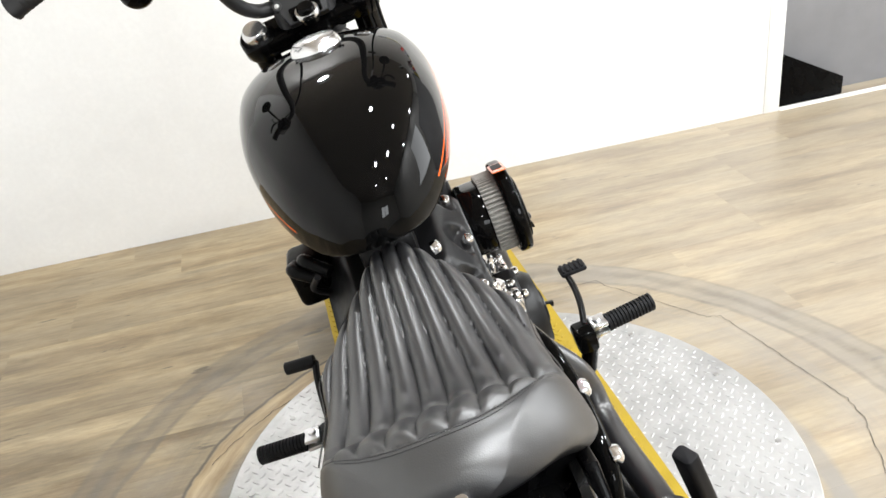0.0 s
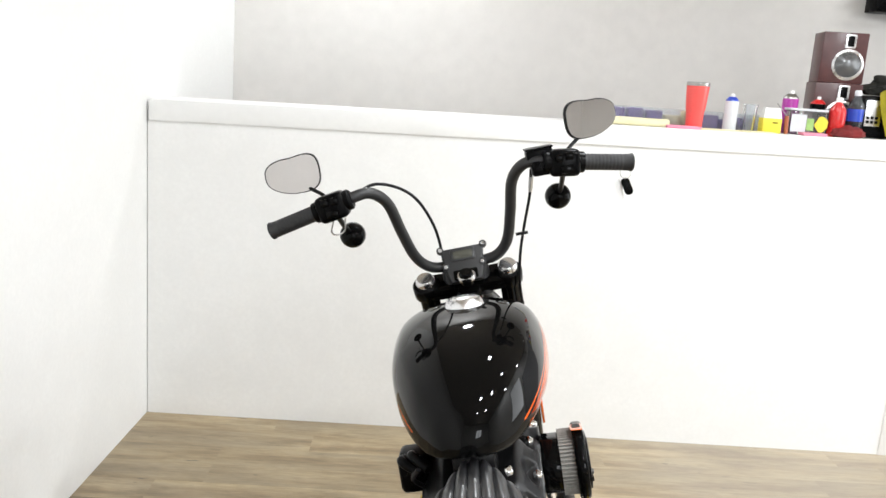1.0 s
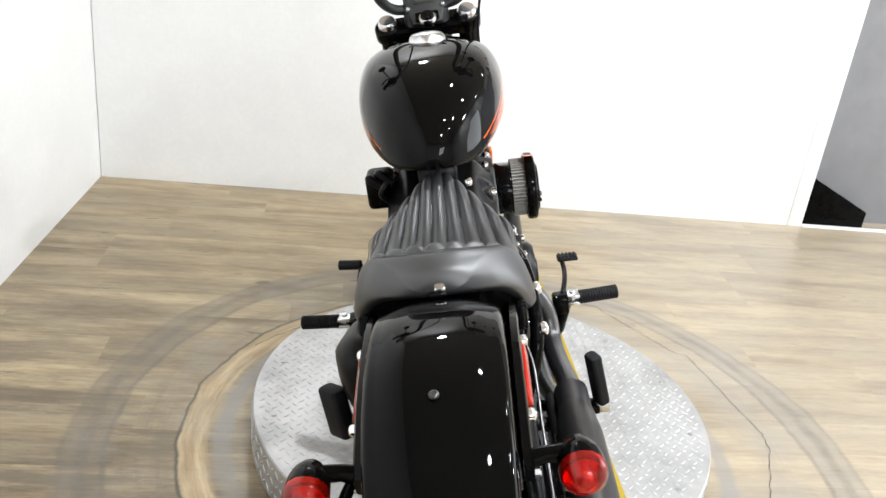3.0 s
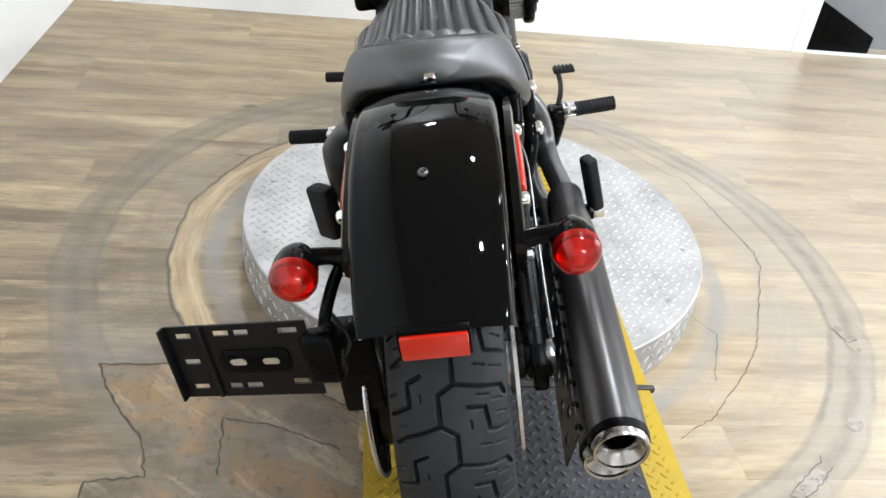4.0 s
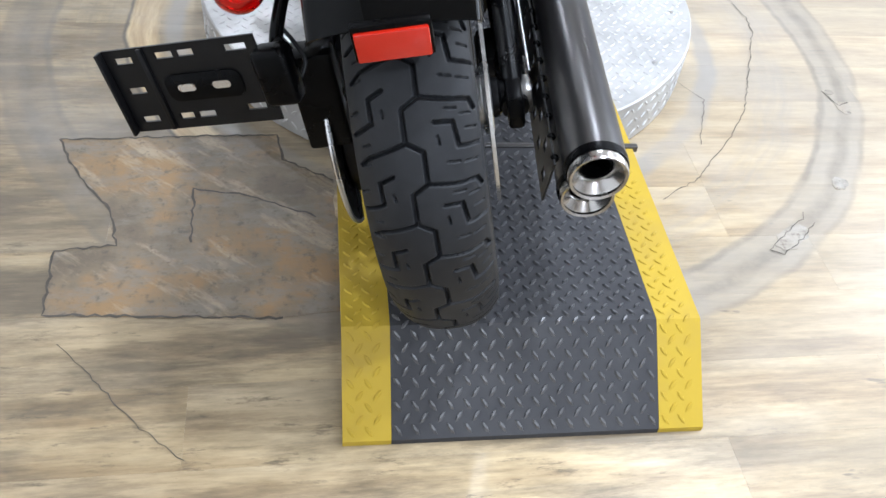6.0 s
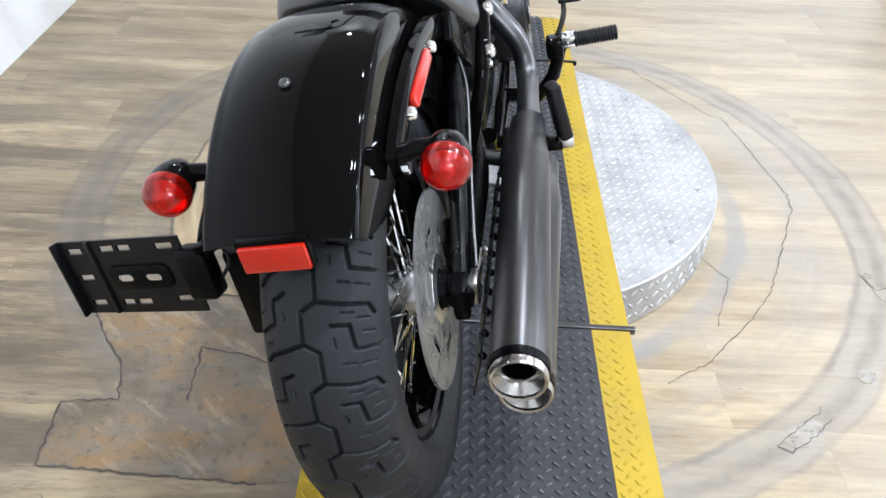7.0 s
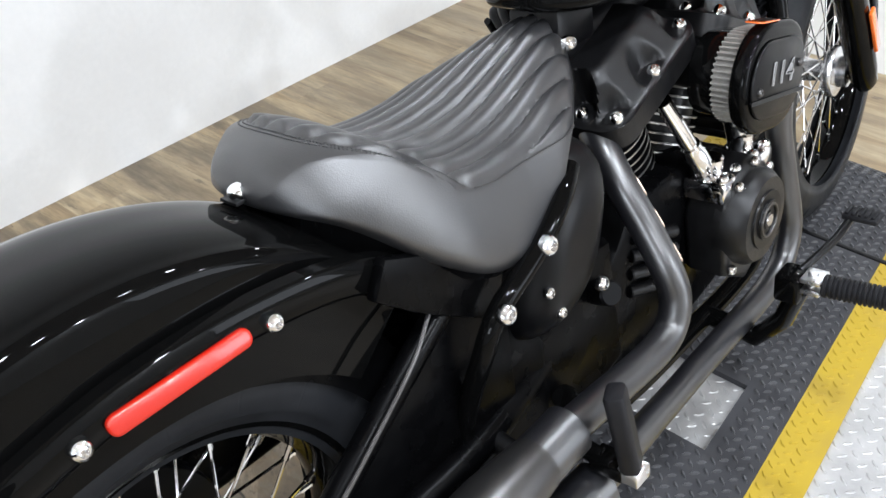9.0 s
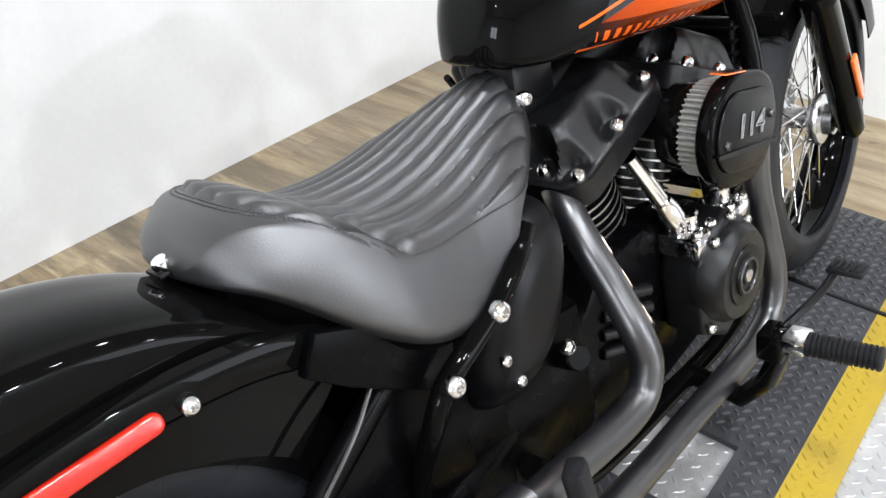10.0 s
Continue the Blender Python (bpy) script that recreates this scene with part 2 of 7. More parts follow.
def floor_material():
    """Oak-look vinyl planks: long grain, cathedral streaks, a tint per plank, and ring-shaped scuffs round the turntable."""
    m = mat("oak_vinyl_plank", (0.5, 0.4, 0.3), 0.42)
    p = position(m)
    info = nd(m, "ShaderNodeObjectInfo")
    off = nd(m, "ShaderNodeCombineXYZ")
    ln(m, math_node(m, "MULTIPLY", info.outputs["Random"], 37.0), off.inputs[0])
    ln(m, math_node(m, "MULTIPLY", info.outputs["Random"], 11.0), off.inputs[1])
    add = nd(m, "ShaderNodeVectorMath", op="ADD")
    ln(m, p, add.inputs[0])
    ln(m, off.outputs[0], add.inputs[1])
    q = add.outputs[0]
    streak = noise_node(m, q, 2.9, 7, 0.64, (0.5, 3.9, 1))
    fine = noise_node(m, q, 14, 6, 0.7, (0.5, 14.0, 1))
    broad = noise_node(m, q, 1.6, 3, 0.5, (0.7, 2.5, 1))
    pores = ramp(m, noise_node(m, q, 30, 4, 0.7, (0.45, 3.0, 1)), [(0.36, (0.86, 0.86, 0.85)), (0.60, (1.07, 1.07, 1.07))])
    knots = noise_node(m, q, 2.3, 5, 0.65, (0.9, 3.2, 1))
    col = ramp(m, streak, [(0.28, (0.165, 0.123, 0.080)), (0.40, (0.300, 0.230, 0.148)), (0.50, (0.44, 0.356, 0.238)), (0.60, (0.50, 0.416, 0.290)), (0.72, (0.34, 0.285, 0.202))])
    col = mix_color(m, math_node(m, "MULTIPLY", fine, 0.34), col, ramp(m, fine, [(0.35, (0.12, 0.092, 0.06)), (0.65, (0.43, 0.345, 0.225))]))
    grey = mix_color(m, ramp(m, broad, [(0.44, (0, 0, 0)), (0.64, (0.55, 0.55, 0.55))]), col, (0.255, 0.215, 0.160))
    dark = mix_color(m, ramp(m, knots, [(0.55, (0, 0, 0)), (0.70, (0.5, 0.5, 0.5))]), grey, (0.12, 0.088, 0.055))
    tint = nd(m, "ShaderNodeHueSaturation")
    tint.inputs["Saturation"].default_value = 1.20
    ln(m, math_node(m, "ADD", math_node(m, "MULTIPLY", info.outputs["Random"], 0.22), 0.82), tint.inputs["Value"])
    ln(m, dark, tint.inputs["Color"])
    # ground-in dirt: broad smears and small dark specks
    sx = nd(m, "ShaderNodeSeparateXYZ")
    ln(m, p, sx.inputs[0])
    # the dirt also carries painted shade, stronger on the less lit side
    dim_side = nd(m, "ShaderNodeMapRange")
    dim_side.inputs[1].default_value, dim_side.inputs[2].default_value = 0.75, -0.45
    dim_side.inputs[3].default_value, dim_side.inputs[4].default_value = 0.15, 1.0
    ln(m, math_node(m, "ADD", sx.outputs[0], math_node(m, "MULTIPLY", math_node(m, "SUBTRACT", sx.outputs[1], 0.3), 0.95)), dim_side.inputs[0])
    smear = ramp(m, noise_node(m, p, 3.0, 9, 0.70, (0.45, 2.6, 1)), [(0.43, (0.04, 0.04, 0.04)), (0.56, (0.80, 0.80, 0.80))])
    speck = ramp(m, noise_node(m, p, 15, 6, 0.75, (0.5, 2.4, 1)), [(0.55, (0, 0, 0)), (0.66, (0.85, 0.85, 0.85))])
    dirt_shade = math_node(m, "MULTIPLY", math_node(m, "MAXIMUM", smear, speck), dim_side.outputs[0])
    dirty = mix_color(m, dirt_shade, tint.outputs[0], (0.098, 0.077, 0.052))
    # small nicks and scuffs scattered over the boards
    nick = ramp(m, noise_node(m, p, 8.5, 4, 0.62, (0.55, 2.0, 1)), [(0.665, (0, 0, 0)), (0.70, (0.75, 0.75, 0.75))])
    dirty = mix_color(m, nick, dirty, (0.085, 0.068, 0.048))
    # rings worn by the turning platform
    s = nd(m, "ShaderNodeSeparateXYZ")
    ln(m, p, s.inputs[0])
    dx = math_node(m, "SUBTRACT", s.outputs[0], DISC_C[0])
    dy = math_node(m, "SUBTRACT", s.outputs[1], DISC_C[1])
    r = math_node(m, "SQRT", math_node(m, "ADD", math_node(m, "MULTIPLY", dx, dx), math_node(m, "MULTIPLY", dy, dy)))
    wob = noise_node(m, p, 5, 4)
    r = math_node(m, "ADD", r, math_node(m, "MULTIPLY", math_node(m, "SUBTRACT", wob, 0.5), 0.05))
    patchy = noise_node(m, p, 9, 5, 0.7)
    patchy2 = noise_node(m, p, 2.2, 3, 0.6)

    def ring(a, b, soft):
        n1 = nd(m, "ShaderNodeMapRange")
        n1.inputs[1].default_value, n1.inputs[2].default_value = a - soft, a + soft
        n2 = nd(m, "ShaderNodeMapRange")
        n2.inputs[1].default_value, n2.inputs[2].default_value = b + soft, b - soft
        for n in (n1, n2):
            ln(m, r, n.inputs[0])
        return math_node(m, "MULTIPLY", n1.outputs[0], n2.outputs[0])

    patch_f = ramp(m, patchy, [(0.32, (0.15, 0.15, 0.15)), (0.6, (1, 1, 1))])
    patch_g = ramp(m, patchy2, [(0.36, (0.25, 0.25, 0.25)), (0.55, (1, 1, 1))])
    west = nd(m, "ShaderNodeMapRange")
    west.inputs[1].default_value, west.inputs[2].default_value = 0.1, -0.25
    ln(m, dx, west.inputs[0])
    # brush marks that run round with the rings
    arc = nd(m, "ShaderNodeCombineXYZ")
    ln(m, math_node(m, "MULTIPLY", r, 26.0), arc.inputs[0])
    ln(m, math_node(m, "MULTIPLY", math_node(m, "ARCTAN2", dy, dx), 1.6), arc.inputs[1])
    worn_arc = ramp(m, noise_node(m, arc.outputs[0], 1.6, 5, 0.65), [(0.34, (0, 0, 0)), (0.64, (1, 1, 1))])
    c1 = mix_color(m, 1.0, dirty, pores, "MULTIPLY")
    band = math_node(m, "MULTIPLY", ring(0.955, 1.065, 0.008), 0.50)
    rim1 = math_node(m, "MULTIPLY", math_node(m, "MULTIPLY", ring(0.952, 0.966, 0.004), patch_f), 0.55)
    rim2 = math_node(m, "MULTIPLY", math_node(m, "MULTIPLY", ring(1.000, 1.030, 0.008), patch_f), 0.50)
    rim3 = math_node(m, "MULTIPLY", math_node(m, "MULTIPLY", ring(1.058, 1.070, 0.004), patch_f), 0.35)
    lo3 = math_node(m, "MULTIPLY", math_node(m, "MULTIPLY", ring(0.655, 0.70, 0.008), patch_g), 0.75)
    lo4 = math_node(m, "MULTIPLY", math_node(m, "MULTIPLY", ring(0.80, 0.90, 0.02), worn_arc), 0.45)
    hi = math_node(m, "MULTIPLY", math_node(m, "MULTIPLY", ring(0.715, 0.785, 0.006), west.outputs[0]), 0.85)
    # cool light painted into the boards, pale and grey away from the wall
    lit_side = nd(m, "ShaderNodeMapRange")
    lit_side.inputs[1].default_value, lit_side.inputs[2].default_value, lit_side.inputs[4].default_value = 0.25, 0.85, 0.36
    ln(m, math_node(m, "ADD", dx, math_node(m, "MULTIPLY", math_node(m, "SUBTRACT", patchy2, 0.5), 0.8)), lit_side.inputs[0])
    c1 = mix_color(m, lit_side.outputs[0], c1, (0.36, 0.335, 0.30))
    c1 = mix_color(m, hi, c1, mix_color(m, worn_arc, (0.30, 0.205, 0.100), (0.58, 0.445, 0.255)))
    ringtone = mix_color(m, west.outputs[0], (0.235, 0.218, 0.19), (0.160, 0.132, 0.095))
    for lo in (band, lo4):
        c1 = mix_color(m, lo, c1, ringtone)
    for lo in (rim1, rim2, rim3):
        c1 = mix_color(m, lo, c1, (0.115, 0.102, 0.085))
    c1 = mix_color(m, lo3, c1, (0.225, 0.215, 0.200))
    edge = math_node(m, "MULTIPLY", ring(0.786, 0.794, 0.003), west.outputs[0])
    c1 = mix_color(m, math_node(m, "MULTIPLY", edge, 0.85), c1, (0.06, 0.05, 0.04))
    # old adhesive and grime where the covering has been lifted
    grime = math_node(m, "MULTIPLY", math_node(m, "MULTIPLY", ring(0.62, 1.08, 0.05), ramp(m, noise_node(m, p, 3.4, 6, 0.65), [(0.45, (0, 0, 0)), (0.7, (1, 1, 1))])), 0.45)
    c1 = mix_color(m, grime, c1, (0.30, 0.275, 0.245))
    ln(m, c1, bsdf(m).inputs["Base Color"])
    rr = nd(m, "ShaderNodeMapRange")
    rr.inputs[3].default_value, rr.inputs[4].default_value = 0.24, 0.40
    ln(m, broad, rr.inputs[0])
    ln(m, rr.outputs[0], bsdf(m).inputs["Roughness"])
    bump(m, fine, 0.12, 0.002)
    return m


M_FLOOR = floor_material()
M_SUB = worn("floor_underlay", (0.10, 0.085, 0.07), 0.8, var=0.2, scale=30)
M_CRACK = worn("dark_crack_filler", (0.085, 0.075, 0.062), 0.9, var=0.3, scale=60)


def patch_material(name, a, b, c):
    """Bare subfloor: brown and rust blotches, grey grime, pale slanting glue smears and dark pits."""
    m = mat(name, a, 0.5)
    p = position(m)
    turn = nd(m, "ShaderNodeMapping")
    turn.inputs["Rotation"].default_value = (0, 0, radians(40))
    ln(m, p, turn.inputs["Vector"])
    f = noise_node(m, p, 4.5, 7, 0.66)
    g = noise_node(m, p, 46, 6, 0.7)
    h = noise_node(m, p, 9, 6, 0.68, (0.7, 1.6, 1))
    sm = noise_node(m, turn.outputs[0], 7, 6, 0.66, (0.5, 2.2, 1))
    col = ramp(m, f, [(0.40, a), (0.49, b), (0.60, c)])
    col = mix_color(m, ramp(m, h, [(0.47, (0, 0, 0)), (0.60, (0.8, 0.8, 0.8))]), col, (0.195, 0.170, 0.135))
    col = mix_color(m, ramp(m, sm, [(0.53, (0, 0, 0)), (0.64, (0.75, 0.75, 0.75))]), col, (0.38, 0.305, 0.205))
    col = mix_color(m, ramp(m, g, [(0.54, (0, 0, 0)), (0.66, (0.7, 0.7, 0.7))]), col, (0.095, 0.076, 0.054))
    ln(m, col, bsdf(m).inputs["Base Color"])
    bump(m, g, 0.35, 0.003)
    return m


M_CHIP = patch_material("pale_filler", (0.19, 0.175, 0.155), (0.30, 0.275, 0.235), (0.27, 0.23, 0.18))
M_PATCH = patch_material("bare_subfloor", (0.132, 0.102, 0.067), (0.176, 0.135, 0.087), (0.250, 0.155, 0.066))


def mat_rubber(name, color, scuff):
    m = mat(name, color, 0.62, spec=0.22)
    p = position(m)
    f = noise_node(m, p, 9, 6, 0.65)
    g = noise_node(m, p, 160, 3)
    col = mix_color(m, ramp(m, f, [(0.45, (0, 0, 0)), (0.75, (0.6, 0.6, 0.6))]), color, scuff)
    ln(m, col, bsdf(m).inputs["Base Color"])
    bump(m, g, 0.12, 0.001)
    return m


M_MATBLACK = mat_rubber("black_rubber_mat", (0.033, 0.033, 0.036), (0.060, 0.060, 0.062))
# lugs coloured lighter than the mat, their highlights put into the colour
M_LUG = mat_rubber("highlit_mat_lugs", (0.058, 0.058, 0.061), (0.115, 0.115, 0.118))
bsdf(M_LUG).inputs["Roughness"].default_value = 0.34
bsdf(M_LUG).inputs["Specular IOR Level"].default_value = 0.6
M_MATYELLOW = mat_rubber("yellow_rubber_edge", (0.37, 0.258, 0.022), (0.28, 0.195, 0.045))


def plate_material():
    m = mat("aluminium_tread_plate", (0.62, 0.62, 0.62), 0.42, 0.7)
    p = position(m)
    f = noise_node(m, p, 6, 6, 0.65)
    g = noise_node(m, p, 120, 3)
    ln(m, ramp(m, f, [(0.3, (0.35, 0.345, 0.34)), (0.6, (0.54, 0.54, 0.535))]), bsdf(m).inputs["Base Color"])
    ln(m, ramp(m, f, [(0.3, (0.54, 0.54, 0.54)), (0.7, (0.40, 0.40, 0.40))]), bsdf(m).inputs["Roughness"])
    bump(m, g, 0.05, 0.001)
    return m


M_PLATE = plate_material()

# ---------------------------------------------------------------- mesh helpers


def finish(bm, name, material, smooth=True, angle=40):
    bmesh.ops.recalc_face_normals(bm, faces=bm.faces)
    me = bpy.data.meshes.new(name)
    if smooth:
        for f in bm.faces:
            f.smooth = True
        lim = radians(angle)
        for e in bm.edges:
            if len(e.link_faces) == 2 and e.calc_face_angle(0) > lim:
                e.smooth = False
    bm.to_mesh(me)
    bm.free()
    me.materials.append(material)
    return me


def part(name, bm, material, parent, label="", smooth=True, angle=40):
    ob = new(name, finish(bm, name, material, smooth, angle))
    ob.parent = parent
    if label:
        tagged(ob, label)
    return ob


def solo(name, bm, material, label, category, kind="", group="", smooth=True):
    ob = new(name, finish(bm, name, material, smooth))
    return tagged(ob, label, category, group, kind)


def thing(name, m, label, category, group="", kind=""):
    ob = new(name)
    ob.empty_display_size = 0.1
    ob.matrix_world = m
    return tagged(ob, label, category, group, kind)


def box_bm(x0, x1, y0, y1, z0, z1, bevel=0.0, seg=2, m=None):
    bm = bmesh.new()
    bmesh.ops.create_cube(bm, size=1)
    bmesh.ops.scale(bm, vec=(x1 - x0, y1 - y0, z1 - z0), verts=bm.verts)
    bmesh.ops.translate(bm, vec=((x0 + x1) / 2, (y0 + y1) / 2, (z0 + z1) / 2), verts=bm.verts)
    if bevel:
        bmesh.ops.bevel(bm, geom=list(bm.edges), offset=bevel, segments=seg, profile=0.5, affect="EDGES")
    if m is not None:
        bmesh.ops.transform(bm, matrix=m, verts=bm.verts)
    return bm


def merge(*bms):
    out = bms[0]
    for b in bms[1:]:
        me = bpy.data.meshes.new("tmp")
        b.to_mesh(me)
        b.free()
        out.from_mesh(me)
        bpy.data.meshes.remove(me)
    return out


def xf(bm, m):
    bmesh.ops.transform(bm, matrix=m, verts=bm.verts)
    return bm


def spline(pts, n=8):
    """Catmull-Rom through the points."""
    P = [Vector(p) for p in pts]
    P = [P[0] * 2 - P[1]] + P + [P[-1] * 2 - P[-2]]
    out = []
    for i in range(1, len(P) - 2):
        a, b, c, d = P[i - 1], P[i], P[i + 1], P[i + 2]
        for k in range(n):
            t = k / n
            out.append(0.5 * (2 * b + (c - a) * t + (2 * a - 5 * b + 4 * c - d) * t * t + (3 * b - a - 3 * c + d) * t ** 3))
    out.append(P[-2])
    return out


def tube(pts, rad, seg=14, caps=True):
    """A round tube along points; rad is a number or one per point."""
    pts = [Vector(p) for p in pts]
    rads = rad if isinstance(rad, (list, tuple)) else [rad] * len(pts)
    bm = bmesh.new()
    up = Vector((0, 0, 1))
    t0 = (pts[1] - pts[0]).normalized()
    if abs(t0.dot(up)) > 0.95:
        up = Vector((1, 0, 0))
    nrm = (up - t0 * t0.dot(up)).normalized()
    rings = []
    for i, p in enumerate(pts):
        a = pts[max(i - 1, 0)]
        b = pts[min(i + 1, len(pts) - 1)]
        t = (b - a).normalized()
        nrm = (nrm - t * t.dot(nrm)).normalized()
        bi = t.cross(nrm)
        rings.append([bm.verts.new(p + (nrm * math.cos(k * math.tau / seg) + bi * math.sin(k * math.tau / seg)) * rads[i]) for k in range(seg)])
    for r0, r1 in zip(rings, rings[1:]):
        for k in range(seg):
            bm.faces.new((r0[k], r0[(k + 1) % seg], r1[(k + 1) % seg], r1[k]))
    if caps:
        bm.faces.new(rings[0][::-1])
        bm.faces.new(rings[-1])
    return bm


def axis_m(p, d):
    """A pose at p whose local z points along d."""
    q = Vector(d).to_track_quat("Z", "Y")
    return Matrix.Translation(p) @ q.to_matrix().to_4x4()


def lathe(profile, m=None, seg=32):
    """Turn (radius, height) pairs about z."""
    bm = bmesh.new()
    rings = []
    for r, h in profile:
        if r < 1e-6:
            rings.append([bm.verts.new((0, 0, h))])
        else:
            rings.append([bm.verts.new((r * math.cos(k * math.tau / seg), r * math.sin(k * math.tau / seg), h)) for k in range(seg)])
    for a, b in zip(rings, rings[1:]):
        for k in range(seg):
            k2 = (k + 1) % seg
            if len(a) == 1 and len(b) == 1:
                continue
            if len(a) == 1:
                bm.faces.new((a[0], b[k], b[k2]))
            elif len(b) == 1:
                bm.faces.new((a[k], a[k2], b[0]))
            else:
                bm.faces.new((a[k], a[k2], b[k2], b[k]))
    if m is not None:
        xf(bm, m)
    return bm


def rod(a, b, r, seg=14, bev=0.0):
    a, b = Vector(a), Vector(b)
    h = (b - a).length
    bv = bev or r * 0.15
    return lathe([(0, 0), (r - bv, 0), (r, bv), (r, h - bv), (r - bv, h), (0, h)], axis_m(a, b - a), seg)


def prism(outline, z0, z1, m=None, bevel=0.0, seg=2):
    """A flat plate from an outline in x and y."""
    bm = bmesh.new()
    lo = [bm.verts.new((x, y, z0)) for x, y in outline]
    hi = [bm.verts.new((x, y, z1)) for x, y in outline]
    n = len(lo)
    bm.faces.new(lo[::-1])
    top = bm.faces.new(hi)
    for k in range(n):
        bm.faces.new((lo[k], lo[(k + 1) % n], hi[(k + 1) % n], hi[k]))
    bm.normal_update()
    if bevel:
        es = [e for e in bm.edges if all(abs(v.co.z - z1) < 1e-6 or abs(v.co.z - z0) < 1e-6 for v in e.verts) and abs(e.verts[0].co.z - e.verts[1].co.z) < 1e-6]
        bmesh.ops.bevel(bm, geom=es, offset=bevel, segments=seg, profile=0.5, affect="EDGES")
    if m is not None:
        xf(bm, m)
    return bm


def round_rect(w, h, r, n=6, cx=0, cy=0):
    out = []
    for sx, sy, a0 in ((1, 1, 0), (-1, 1, 90), (-1, -1, 180), (1, -1, 270)):
        for k in range(n + 1):
            a = radians(a0 + 90 * k / n)
            out.append((cx + sx * (w / 2 - r) + r * math.cos(a), cy + sy * (h / 2 - r) + r * math.sin(a)))
    return out


def loft(sections, closed=True, caps=True):
    bm = bmesh.new()
    rings = [[bm.verts.new(p) for p in s] for s in sections]
    n = len(rings[0])
    for a, b in zip(rings, rings[1:]):
        for k in range(n if closed else n - 1):
            bm.faces.new((a[k], a[(k + 1) % n], b[(k + 1) % n], b[k]))
    if caps and closed:
        bm.faces.new(rings[0][::-1])
        bm.faces.new(rings[-1])
    return bm


def smooth_table(table, t):
    """As lerp_table, with a cubic through the neighbours."""
    n = len(table)
    if t <= table[0][0]:
        return table[0][1]
    if t >= table[-1][0]:
        return table[-1][1]
    for i in range(n - 1):
        a, va = table[i]
        b, vb = table[i + 1]
        if t <= b:
            def slope(j):
                lo, hi = max(j - 1, 0), min(j + 1, n - 1)
                return (table[hi][1] - table[lo][1]) / (table[hi][0] - table[lo][0])
            h = b - a
            f = (t - a) / h
            return (va * (1 + 2 * f) * (1 - f) ** 2 + slope(i) * h * f * (1 - f) ** 2 + vb * f * f * (3 - 2 * f) + slope(i + 1) * h * f * f * (f - 1))


def bolt(p, d, r=0.009, h=0.008):
    """A button-head bolt at p, facing d."""
    return lathe([(0, 0), (r, 0), (r, h * 0.45), (r * 0.85, h * 0.8), (r * 0.5, h), (r * 0.42, h), (r * 0.36, h * 0.55), (0, h * 0.55)], axis_m(p, d), 12)


# ---------------------------------------------------------------- the room
WALL_Y, END_X, WEST_X = 2.745, 2.035, -1.307


def west_x(y):
    """The side wall runs slightly out of square."""
    return -1.31 - (WALL_Y - y) * 0.021


def top_z(x):
    return 1.358 + (x + 1.31) * 0.0135


floor = solo("floor", box_bm(-1.75, 5.0, -4.5, 4.4, -0.12, -0.012), M_SUB, "oak-look vinyl plank floor, worn and scuffed in rings", "floor", "structure")
bm = box_bm(-0.06, 0.06, -4.3, 4.3, -0.1, CEIL, m=Matrix.Translation((-1.37, 0, 0)))
for v in bm.verts:
    v.co.x += west_x(v.co.y) + 1.31
solo("wall_west", bm, M_WALL, "smooth white painted side wall", "wall", "structure")
bm = box_bm(WEST_X, END_X - 0.075, WALL_Y, WALL_Y + 0.34, -0.02, 1.0)
for v in bm.verts:
    if v.co.z > 0.5:
        v.co.z = top_z(v.co.x) - 0.0855
solo("wall_north", bm, M_WALL, "white painted half-height wall with a shelf on top", "wall", "structure")
# cap board of the half wall, slightly out of level
bm = box_bm(WEST_X + 0.005, END_X + 0.02, WALL_Y - 0.012, WALL_Y + 0.42, -0.085, 0.0, 0.004)
for v in bm.verts:
    v.co.z += top_z(v.co.x)
solo("wall_ledge", bm, M_TRIM, "white painted ledge board capping the half wall", "ledge", "structure")
solo("trim", box_bm(END_X - 0.075, END_X, WALL_Y - 0.006, WALL_Y + 0.345, -0.01, 1.312, 0.003), M_TRIM, "white painted end post of the half wall", "trim", "structure")
solo("wall_far", box_bm(-1.75, 5.0, 4.15, 4.25, -0.1, CEIL), M_FAR, "pale grey wall behind the half wall", "wall", "structure")
solo("wall_passage", box_bm(END_X + 0.002, 5.0, 2.86, 2.96, -0.1, 1.9), M_GREY, "dark grey passage wall", "wall", "structure")
solo("threshold", box_bm(END_X + 0.004, 4.99, WALL_Y - 0.012, WALL_Y + 0.02, -0.011, 0.006, 0.002), M_TRIM, "thin white threshold strip on the floor", "trim", "structure")
# unseen side wall, opened for the added window and its fill light
bm = merge(box_bm(4.9, 5.0, -4.5, ADDED_WIN[0], -0.1, CEIL), box_bm(4.9, 5.0, ADDED_WIN[1], 4.15, -0.1, CEIL), box_bm(4.9, 5.0, ADDED_WIN[0], ADDED_WIN[1], -0.1, ADDED_WIN[2]), box_bm(4.9, 5.0, ADDED_WIN[0], ADDED_WIN[1], ADDED_WIN[3], CEIL))
solo("wall_east", bm, M_WALL, "plain white side wall with an added window opening", "wall", "structure", smooth=False)
